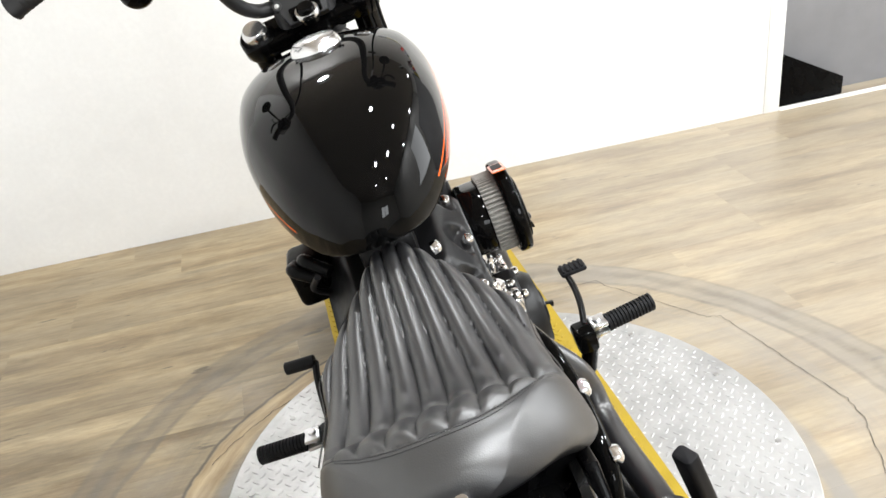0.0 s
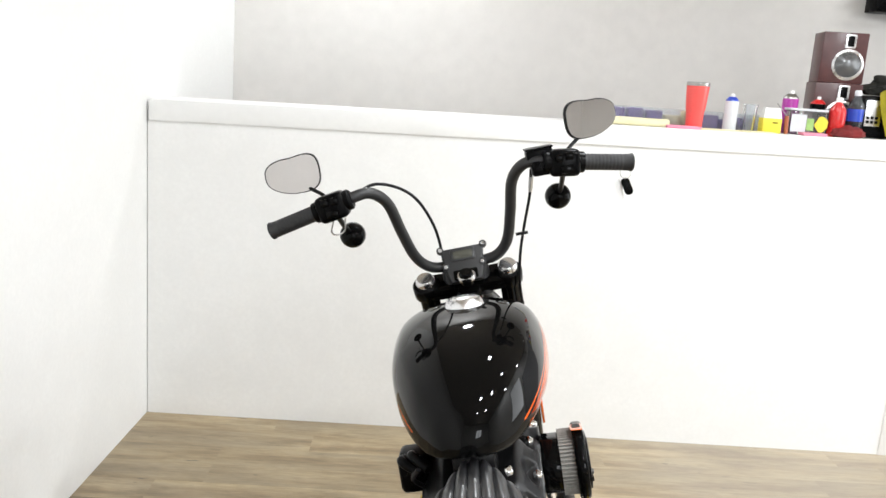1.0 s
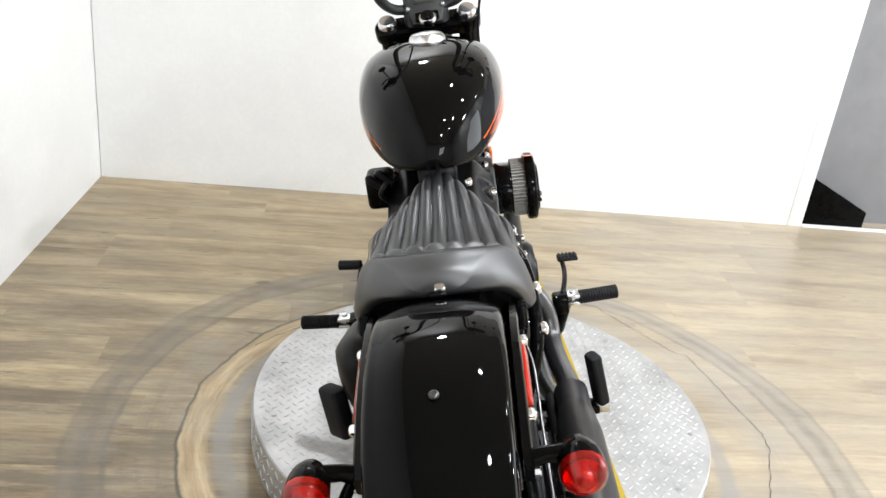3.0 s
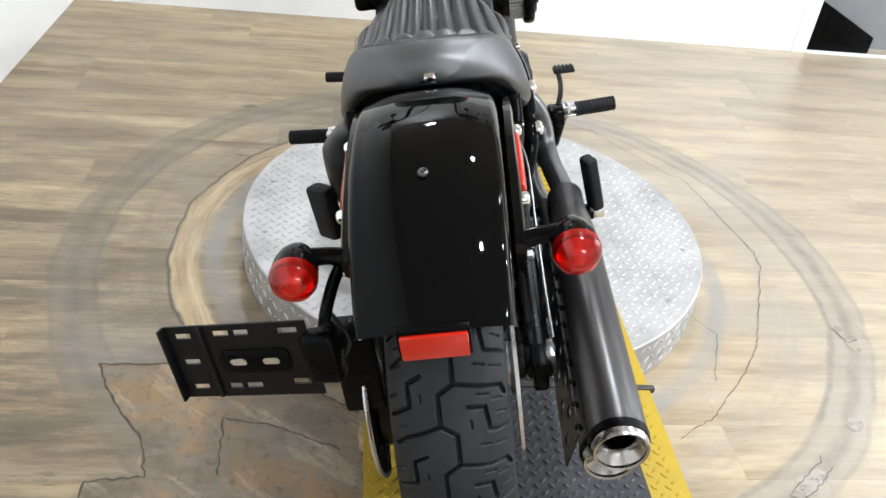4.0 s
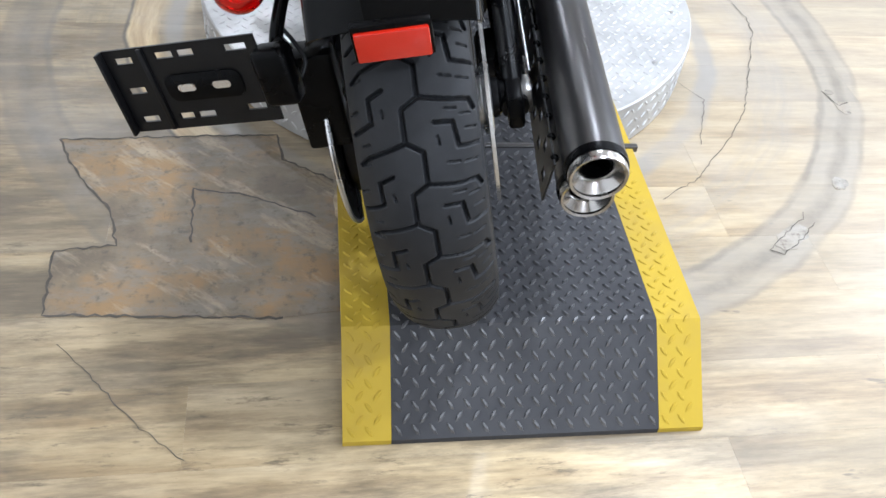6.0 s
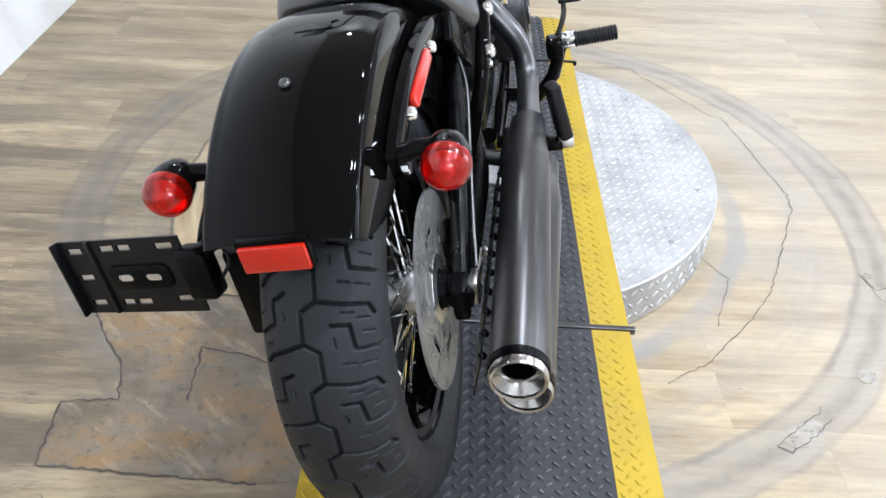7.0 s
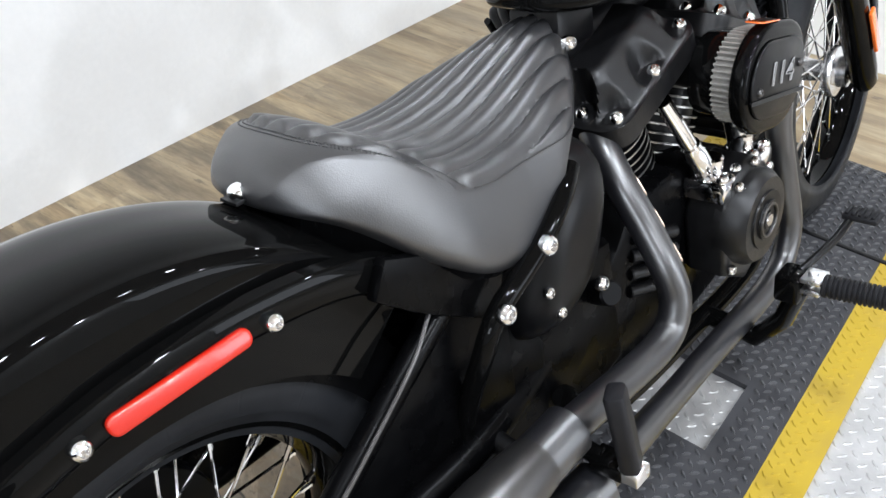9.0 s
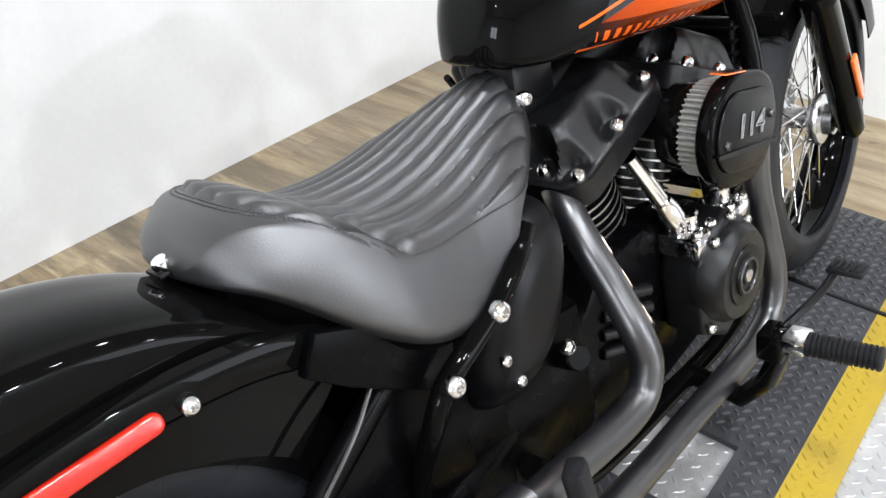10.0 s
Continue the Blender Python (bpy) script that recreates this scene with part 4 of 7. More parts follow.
def fender(R, a0, a1, half, skirt, tail, cz, cy=0.0, na=60, thick=0.003, crown=0.012, tailw=0.0, hem=None):
    """hem: a table of angle and radius for the lower edge of the side skirts."""
    secs = []
    for i in range(na + 1):
        a = radians(a0 + (a1 - a0) * i / na)
        f = i / na
        sk = skirt * min(1.0, (1 - f) * tail + 0.12) if hem is None else R - crown - 0.016 - smooth_table(hem, math.degrees(a))
        hw = half - tailw * f ** 3
        outer = []
        for k in range(-12, 13):
            u = k / 12
            outer.append((u * (hw - 0.014), R - crown * abs(u) ** 3.0))
        sh = []
        for k in range(1, 6):
            b = radians(18 * k)
            sh.append((hw - 0.014 + 0.014 * math.sin(b), R - crown - 0.016 * (1 - math.cos(b))))
        sh.append((hw + 0.002, R - crown - 0.016 - sk * 0.5))
        sh.append((hw + 0.002, R - crown - 0.016 - sk))
        right = outer + sh
        left = [(-x, r) for x, r in reversed(sh)]
        line = left + right
        inner = [(x * (1 - thick / hw), r - thick) for x, r in reversed(line[1:-1])]
        inner = [(line[-1][0] - thick, line[-1][1])] + inner + [(line[0][0] + thick, line[0][1])]
        ring = line + inner
        secs.append([(x, cy + r * math.cos(a), cz + r * math.sin(a)) for x, r in ring])
    return loft(secs)


HEM = [(40, 0.283), (55, 0.277), (75, 0.271), (95, 0.268), (108, 0.271), (117, 0.279), (124, 0.298), (128.5, 0.330), (131, 0.358), (132.5, 0.380)]
rf = part("rear_fender", fender(FR, 40, 132.5, 0.094, 0.0, 0.0, AX_Z, na=90, tailw=0.008, hem=HEM), M_GLOSS, bike, "gloss black rear fender")
part("fender_bolt", lathe([(0, 0), (0.0068, 0), (0.0068, 0.002), (0.0055, 0.004), (0.004, 0.0045), (0.003, 0.003), (0, 0.003)], axis_m((0, -0.114, 0.7125), (0, -0.27, 1)), 14), M_MUFFLER, rf)
# rear reflector in a black frame at the fender tip
ra = Matrix.Translation((0.0, -0.277, 0.603)) @ Matrix.Rotation(radians(3), 4, "X")
part("reflector_holder", box_bm(-0.039, 0.039, -0.004, 0.007, -0.019, 0.021, 0.002, m=ra), M_PLASTIC, rf)
part("reflector", box_bm(-0.036, 0.036, -0.009, -0.002, -0.017, 0.015, 0.002, m=ra), M_REFLECT, rf, "red rectangular reflector")
# inner fender on the swingarm
part("inner_fender", fender(0.338, 15, 95, 0.082, 0.05, 3.0, AX_Z, na=30, crown=0.006), M_PLASTIC, bike, "matt black inner fender")

for s in (1, -1):
    # fender strut: a flat bar bowed over the wheel
    path = spline([(s * 0.113, 0.375, 0.505), (s * 0.116, 0.31, 0.575), (s * 0.114, 0.22, 0.622), (s * 0.110, 0.11, 0.640), (s * 0.107, 0.0, 0.637), (s * 0.105, -0.09, 0.618), (s * 0.104, -0.132, 0.602)], 6)
    secs = []
    for i, q in enumerate(path):
        a, b = path[max(i - 1, 0)], path[min(i + 1, len(path) - 1)]
        t = (b - a).normalized()
        nn = Vector((0, -t.z, t.y))
        if nn.z < 0:
            nn = -nn
        hw = 0.021
        out = Vector((s, 0, 0))
        secs.append([q + nn * hw - out * 0.007, q + nn * (hw - 0.003) + out * 0.003, q + nn * (hw - 0.008) + out * 0.006, q - nn * (hw - 0.008) + out * 0.006, q - nn * (hw - 0.003) + out * 0.003, q - nn * hw - out * 0.007])
    st = part("fender_strut", loft(secs), M_GLOSS, bike)
    ends = Vector((s * 0.1165, 0.106, 0.6335)), Vector((s * 0.1135, -0.026, 0.6265))
    ax = (ends[1] - ends[0]).normalized()
    outw = Vector((s, 0, 0.25))
    outw = (outw - ax * outw.dot(ax)).normalized()
    rm = Matrix((ax, outw.cross(ax), outw)).transposed().to_4x4()
    rm.translation = (ends[0] + ends[1]) / 2
    part("side_reflector", prism(round_rect((ends[1] - ends[0]).length, 0.019, 0.0085, 5), -0.006, 0.006, rm, 0.003, 3), M_REFLECT, st, "long red side reflector")
    for p, r in (((s * 0.117, 0.129, 0.631), 0.0092), ((s * 0.112, -0.048, 0.6255), 0.0092)):
        part("strut_bolt", bolt(p, (s, 0, 0), r, 0.010), M_CHROME, st)
    # rear turn signal on a short stalk
    sx = s * 0.165
    sp = Vector((sx, -0.142, 0.613))
    stalk = part("signal_stalk", tube([(s * 0.106, -0.120, 0.612), (s * 0.125, -0.118, 0.616), (s * 0.152, -0.120, 0.618)], [0.013, 0.011, 0.012], 14), M_GLOSS, bike)
    dirn = Vector((0.02 * s, -1, -0.10)).normalized()
    part("signal_housing", lathe([(0, 0.056), (0.009, 0.054), (0.018, 0.046), (0.026, 0.032), (0.0305, 0.016), (0.0315, 0.002), (0.030, 0.0), (0, 0.0)], axis_m(sp + dirn * 0.004, -dirn) @ Matrix.Scale(0.9, 4), 28), M_GLOSS, stalk, "gloss black bullet housing")
    part("signal_bulb_reflector", lathe([(0, 0.003), (0.010, 0.004), (0.0165, 0.008), (0.0175, 0.008), (0.0175, 0.0005), (0, 0.0005)], axis_m(sp + dirn * 0.004, dirn) @ Matrix.Scale(0.9, 4), 24), M_CHROME, stalk)
    part("signal_base", lathe([(0.0176, 0.0005), (0.0176, 0.004), (0.0295, 0.010), (0.0300, 0.0005)], axis_m(sp + dirn * 0.004, dirn) @ Matrix.Scale(0.9, 4), 24), M_TIP, stalk)
    part("signal_lens", lathe([(0.0308, 0.0), (0.0318, 0.0), (0.0325, 0.006), (0.0320, 0.013), (0.0275, 0.023), (0.019, 0.030), (0.009, 0.0335), (0, 0.034), (0, 0.0325), (0.009, 0.032), (0.0182, 0.0287), (0.0263, 0.022), (0.0305, 0.0128), (0.0308, 0.006), (0.0308, 0.0)], axis_m(sp + dirn * 0.004, dirn) @ Matrix.Scale(0.9, 4), 28), M_RED, stalk, "domed red signal lens")
    part("signal_bulb", lathe([(0.006, 0.003), (0.0075, 0.010), (0.0085, 0.016), (0.006, 0.0215), (0, 0.023)], axis_m(sp + dirn * 0.004, dirn) @ Matrix.Scale(0.9, 4), 16), M_AMBER, stalk, "amber bulb")
    part("stalk_nut", rod((s * 0.1, -0.120, 0.595), (s * 0.118, -0.120, 0.595), 0.009, 8), M_CHROME, stalk)

# ---- solo seat: one lofted cushion with fanned ribs
SEAT_TOP = [(0.196, 0.696), (0.203, 0.718), (0.218, 0.730), (0.245, 0.738), (0.27, 0.735), (0.30, 0.720), (0.335, 0.695), (0.38, 0.672), (0.43, 0.667), (0.48, 0.672), (0.52, 0.682), (0.57, 0.699), (0.62, 0.716), (0.65, 0.722), (0.672, 0.722), (0.692, 0.710)]
SEAT_ZR = [(0.196, 0.722), (0.25, 0.724), (0.30, 0.712), (0.36, 0.690), (0.50, 0.680), (0.60, 0.684), (0.692, 0.694)]
SEAT_ZS = [(0.196, 0.694), (0.21, 0.711), (0.235, 0.723), (0.265, 0.723), (0.295, 0.712), (0.325, 0.686), (0.351, 0.662), (0.40, 0.648), (0.45, 0.644), (0.52, 0.644), (0.56, 0.648), (0.60, 0.656), (0.65, 0.670), (0.692, 0.680)]
SEAT_W = [(0.196, 0.030), (0.204, 0.058), (0.22, 0.087), (0.24, 0.109), (0.265, 0.129), (0.30, 0.148), (0.34, 0.159), (0.38, 0.160), (0.43, 0.155), (0.49, 0.148), (0.53, 0.140), (0.56, 0.126), (0.60, 0.100), (0.63, 0.079), (0.655, 0.060), (0.675, 0.042), (0.692, 0.018)]
SEAT_BOT = [(0.196, 0.684), (0.24, 0.660), (0.30, 0.602), (0.36, 0.559), (0.41, 0.540), (0.45, 0.536), (0.48, 0.543), (0.500, 0.562), (0.518, 0.592), (0.535, 0.618), (0.56, 0.632), (0.60, 0.642), (0.65, 0.654), (0.692, 0.666)]
RIB_P = [(0.24, 0.0320), (0.335, 0.0320), (0.45, 0.0294), (0.60, 0.0236), (0.70, 0.0195)]


def seat_skirt(y, z):
    """Half width of the skirt at a height: it leans in towards the top and tucks under at the hem."""
    w, zb = smooth_table(SEAT_W, y), smooth_table(SEAT_BOT, y)
    u = (z - zb) / (smooth_table(SEAT_ZR, y) - zb)
    lean = 0.036 - 0.027 * min(1, max(0, (y - 0.46) / 0.10))
    return w - min(lean, w * 0.4) * min(1.15, u) ** 2 - 0.012 * max(0, 1 - u / 0.16) ** 2


def seat_rw(y):
    """Half width of the top skin."""
    return seat_skirt(y, smooth_table(SEAT_ZS, y))


def seat_z(x, y):
    """Height of the seat's top skin, before the ribs, inside the seam."""
    zt, zs, rw = smooth_table(SEAT_TOP, y), smooth_table(SEAT_ZS, y), seat_rw(y)
    return zt - (zt - zs) * (abs(x) / rw) ** 2.3


def seat_bm():
    ny, nt, nk = 150, 130, 20
    secs = []
    for i in range(ny + 1):
        y = 0.196 + (0.692 - 0.196) * i / ny
        w, zb = smooth_table(SEAT_W, y), smooth_table(SEAT_BOT, y)
        rw, zs, pitch = seat_rw(y), smooth_table(SEAT_ZS, y), smooth_table(RIB_P, y)
        row = []
        for k in range(nk):
            z = zb + (zs - zb) * (k / nk) ** 1.3
            row.append((-seat_skirt(y, z), y, z))
        for k in range(nt + 1):
            x = -rw + 2 * rw * k / nt
            z = seat_z(x, y)
            f = abs(x) / 0.136
            seam = 0.252 + 0.092 * f ** 2.6
            crease = 0.343 + 0.020 * f * f
            if y > seam:
                fade = min(1, (y - seam) / 0.010)
                near = min(1, abs(y - crease) / 0.016)
                g = abs(math.cos(math.pi * x / pitch)) ** 0.5
                side = min(1, (rw - abs(x)) / 0.006)
                z += (g * 0.0105 - 0.004) * fade * (0.35 + 0.65 * math.sqrt(near)) * side
                z -= 0.0065 * (1 - math.sqrt(near)) * side
            d = min(abs(y - seam), (rw - abs(x)) if y > seam else 9)
            if d < 0.0035 and y > 0.24:
                z -= 0.0024 * (1 - d / 0.0035)
            row.append((x, y, z))
        for k in range(nk - 1, -1, -1):
            z = zb + (zs - zb) * (k / nk) ** 1.3
            row.append((seat_skirt(y, z), y, z))
        secs.append(row)
    bm = loft(secs, closed=False)
    vs = list(bm.verts)
    m = len(secs[0])
    for i in range(ny):
        bm.faces.new((vs[i * m], vs[(i + 1) * m], vs[(i + 1) * m + m - 1], vs[i * m + m - 1]))
    bm.faces.new(vs[0:m])
    bm.faces.new(vs[ny * m:ny * m + m][::-1])
    return bm


seat = part("seat", seat_bm(), M_VINYL, bike, "black vinyl solo seat with stitched fanned ribs", angle=60)
bm = bmesh.new()
# twin stitching beside the seam
for side in (1, -1):
    for i in range(40):
        y = 0.370 + i * 0.0046
        rw = seat_rw(y)
        xf2 = Matrix.Translation((side * (rw + 0.0035), y, smooth_table(SEAT_ZS, y) - 0.0012))
        bm = merge(bm, box_bm(-0.0006, 0.0006, -0.0018, 0.0018, -0.0006, 0.0009, m=xf2))
    for i in range(44):
        x = side * 0.003 * (i + 0.5)
        f = abs(x) / 0.136
        for off in (0.005, 0.010):
            y = 0.252 + 0.092 * f ** 2.6 - off
            if abs(x) < seat_rw(y) - 0.002:
                bm = merge(bm, box_bm(-0.0011, 0.0011, -0.0005, 0.0005, -0.0006, 0.0008, m=Matrix.Translation((x, y, seat_z(x, y)))))
tagged(part("stitching", bm, M_VINYL, seat, smooth=False), kind="stuff")
tab = part("seat_tab", box_bm(-0.013, 0.013, 0.184, 0.24, 0.688, 0.692, 0.001), M_SATIN, bike)
part("seat_screw", lathe([(0, 0), (0.008, 0), (0.0095, 0.002), (0.0095, 0.009), (0.0075, 0.012), (0, 0.0125)], axis_m((0.004, 0.196, 0.692), (0, -0.35, 1)), 20), M_CHROME, tab, "knurled chrome seat screw")
# pan below the cushion
secs = []
for i in range(13):
    y = 0.215 + 0.30 * i / 12
    w, zb = smooth_table(SEAT_W, y) - 0.012, smooth_table(SEAT_BOT, y) + 0.004
    secs.append([(-w, y, zb), (w, y, zb), (w * 0.75, y, max(0.45, zb - 0.05)), (-w * 0.75, y, max(0.45, zb - 0.05))])
part("seat_pan", loft(secs), M_PLASTIC, bike)

# ---- tank
TANK_TOP = [(0.624, 0.762), (0.628, 0.782), (0.636, 0.804), (0.652, 0.835), (0.70, 0.878), (0.76, 0.906), (0.84, 0.925), (0.92, 0.934), (1.00, 0.933), (1.06, 0.926), (1.10, 0.912), (1.128, 0.885), (1.142, 0.845)]
TANK_BOT = [(0.624, 0.756), (0.628, 0.746), (0.66, 0.732), (0.72, 0.726), (0.84, 0.715), (1.0, 0.705), (1.08, 0.712), (1.12, 0.74), (1.142, 0.79)]
TANK_W = [(0.624, 0.012), (0.628, 0.026), (0.636, 0.044), (0.648, 0.058), (0.665, 0.073), (0.70, 0.098), (0.74, 0.119), (0.80, 0.141), (0.87, 0.157), (0.94, 0.165), (1.00, 0.169), (1.06, 0.167), (1.09, 0.160), (1.12, 0.138), (1.142, 0.095)]


def tank_bm():
    secs = []
    ny, nu = 72, 72
    for i in range(ny + 1):
        f = i / ny
        y = 0.624 + 0.518 * (f - math.sin(f * math.tau) / math.tau * 0.75)
        zt, zb, w = smooth_table(TANK_TOP, y), smooth_table(TANK_BOT, y), smooth_table(TANK_W, y)
        zw = zb + (zt - zb) * (0.16 + 0.29 * min(1, max(0, (y - 0.68) / 0.15)))
        ring = []
        for k in range(nu):
            a = math.tau * k / nu
            c, s = math.cos(a), math.sin(a)
            x = w * math.copysign(abs(c) ** 0.70, c)
            z = zw + (zt - zw) * s ** 0.80 if s >= 0 else zw - (zw - zb) * abs(s) ** 0.6
            if s >= 0:
                # a shoulder line between the flat top and the side
                u = 1 - abs(1 - 2 * a / math.pi)
                xc, zc = w * 0.79, zw + (zt - zw) * 0.76
                if u < 0.45:
                    g = u / 0.45
                    px, pz = w - (w - xc) * g ** 1.25, zw + (zc - zw) * g
                else:
                    g = (u - 0.45) / 0.55
                    px, pz = xc * (1 - g), zc + (zt - zc) * (1 - (1 - g) ** 2.1)
                keen = min(1, max(0, (y - 0.65) / 0.08)) * min(1, max(0, (1.135 - y) / 0.05)) * 0.2
                x += (math.copysign(px, c) - x) * keen
                z += (pz - z) * keen
            ring.append((x - 0.005, y, z))
        secs.append(ring)
    return loft(secs)


tank = part("fuel_tank", tank_bm(), M_TANK, bike, "gloss black fuel tank with orange side panels", angle=70)
part("fuel_cap", lathe([(0, 0.020), (0.018, 0.0195), (0.034, 0.016), (0.040, 0.010), (0.042, 0.002), (0.044, -0.006), (0, -0.006)], axis_m((0.0, 0.985, 0.932), (0, 0.03, 1)), 36), M_POLISH, tank, "domed chrome fuel cap")
part("tank_mount", box_bm(-0.04, 0.04, 0.66, 0.74, 0.68, 0.735, 0.008), M_SATIN, bike)
part("tank_bolt", bolt((0.057, 0.651, 0.701), (1, -0.1, 0.2), 0.010, 0.012), M_CHROME, bike)

# ---- steering: clamps, forks, bars (all turned slightly to the left)


def steered(name, bm, material, parent, label="", smooth=True):
    return part(name, xf(bm, STEER), material, parent, label, smooth)


CAPY, CAPZ = 1.215, 0.950
FD = (Vector((0, FAX[1], FAX[2])) - Vector((0, CAPY, CAPZ))).normalized()
fork = steered("triple_clamp", merge(prism(round_rect(0.27, 0.062, 0.03), -0.016, 0.016, axis_m((0, CAPY, CAPZ) , -FD) @ Matrix.Translation((0, 0, -0.028)) , 0.004), rod((0, CAPY - 0.03, CAPZ - 0.03), (0, CAPY + 0.07, CAPZ - 0.19), 0.03), prism(round_rect(0.27, 0.075, 0.03), -0.018, 0.018, axis_m(Vector((0, CAPY, CAPZ)) + FD * 0.20, -FD), 0.004)), M_GLOSS, bike, "gloss black triple clamps")
for s in (1, -1):
    c = Vector((s * 0.101, CAPY, CAPZ))
    steered("fork_cap", lathe([(0, 0.012), (0.019, 0.011), (0.023, 0.006), (0.0245, 0.0), (0.0245, -0.012), (0, -0.012)], axis_m(c, -FD), 28), M_POLISH, fork, "polished fork cap")
    steered("clamp_eye", lathe([(0.031, -0.046), (0.034, -0.042), (0.034, -0.012), (0.031, -0.008), (0.025, -0.008), (0, -0.009)], axis_m(c, -FD), 28), M_GLOSS, fork)
    steered("fork_tube", rod(c + FD * 0.03, c + FD * 0.42, 0.0245, 20), M_GLOSS, fork)
    e = Vector((s * 0.101, FAX[1], FAX[2]))
    steered("fork_leg", lathe([(0, -0.045), (0.018, -0.042), (0.026, -0.025), (0.029, 0.02), (0.030, 0.10), (0.031, 0.34), (0.036, 0.35), (0.034, 0.37), (0, 0.37)], axis_m(e, -FD), 24), M_GLOSS, fork, "gloss black lower fork leg")
    mid = c + FD * 0.60
    steered("fork_reflector", box_bm(-0.005, 0.003, -0.011, 0.011, -0.055, 0.055, 0.003, m=axis_m(mid + Vector((s * 0.036, 0, 0)), -FD)), M_AMBER, fork, "slim amber fork reflector")

# headlight bucket between the forks, and the finned cooler on the down tubes
HL = axis_m((0, 1.325, 0.800), (0, 1, -0.05))
lamp = steered("headlight", lathe([(0, -0.075), (0.035, -0.068), (0.060, -0.045), (0.074, -0.010), (0.078, 0.030), (0.080, 0.044), (0.072, 0.046), (0, 0.046)], HL, 36), M_GLOSS, bike, "gloss black headlight bucket")
steered("headlight_rim", lathe([(0.072, 0.044), (0.080, 0.044), (0.083, 0.052), (0.078, 0.060), (0.070, 0.058)], HL, 36), M_SATIN, lamp)
steered("headlight_glass", lathe([(0.071, 0.052), (0.050, 0.060), (0.025, 0.064), (0, 0.065)], HL, 36), M_CHROME, lamp)
cooler = part("oil_cooler", box_bm(-0.075, 0.075, 1.150, 1.180, 0.36, 0.66, 0.006), M_PLASTIC, bike, "black finned oil cooler")
for k in range(14):
    part("cooler_fin", box_bm(-0.080, 0.080, 1.144, 1.186, 0.374 + k * 0.021, 0.378 + k * 0.021), M_SATIN, cooler)

# front fender
steered("front_fender", fender(0.352, 20, 135, 0.064, 0.05, 3.0, FAX[2], FAX[1], 36, crown=0.010), M_GLOSS, bike, "gloss black front fender")

bars = steered("handlebar", tube(spline([(-0.398, 1.050, 1.161), (-0.30, 1.040, 1.182), (-0.215, 1.046, 1.199), (-0.172, 1.066, 1.200), (-0.142, 1.105, 1.165), (-0.128, 1.150, 1.090), (-0.112, 1.195, 1.020), (-0.085, 1.215, 0.985), (-0.045, 1.222, 0.975), (0.045, 1.222, 0.975), (0.085, 1.215, 0.985), (0.112, 1.195, 1.020), (0.128, 1.150, 1.090), (0.142, 1.105, 1.165), (0.172, 1.066, 1.200), (0.215, 1.046, 1.199), (0.30, 1.040, 1.182), (0.398, 1.050, 1.161)], 6), 0.0128, 16), M_BAR, bike, "satin black mini-ape handlebar")
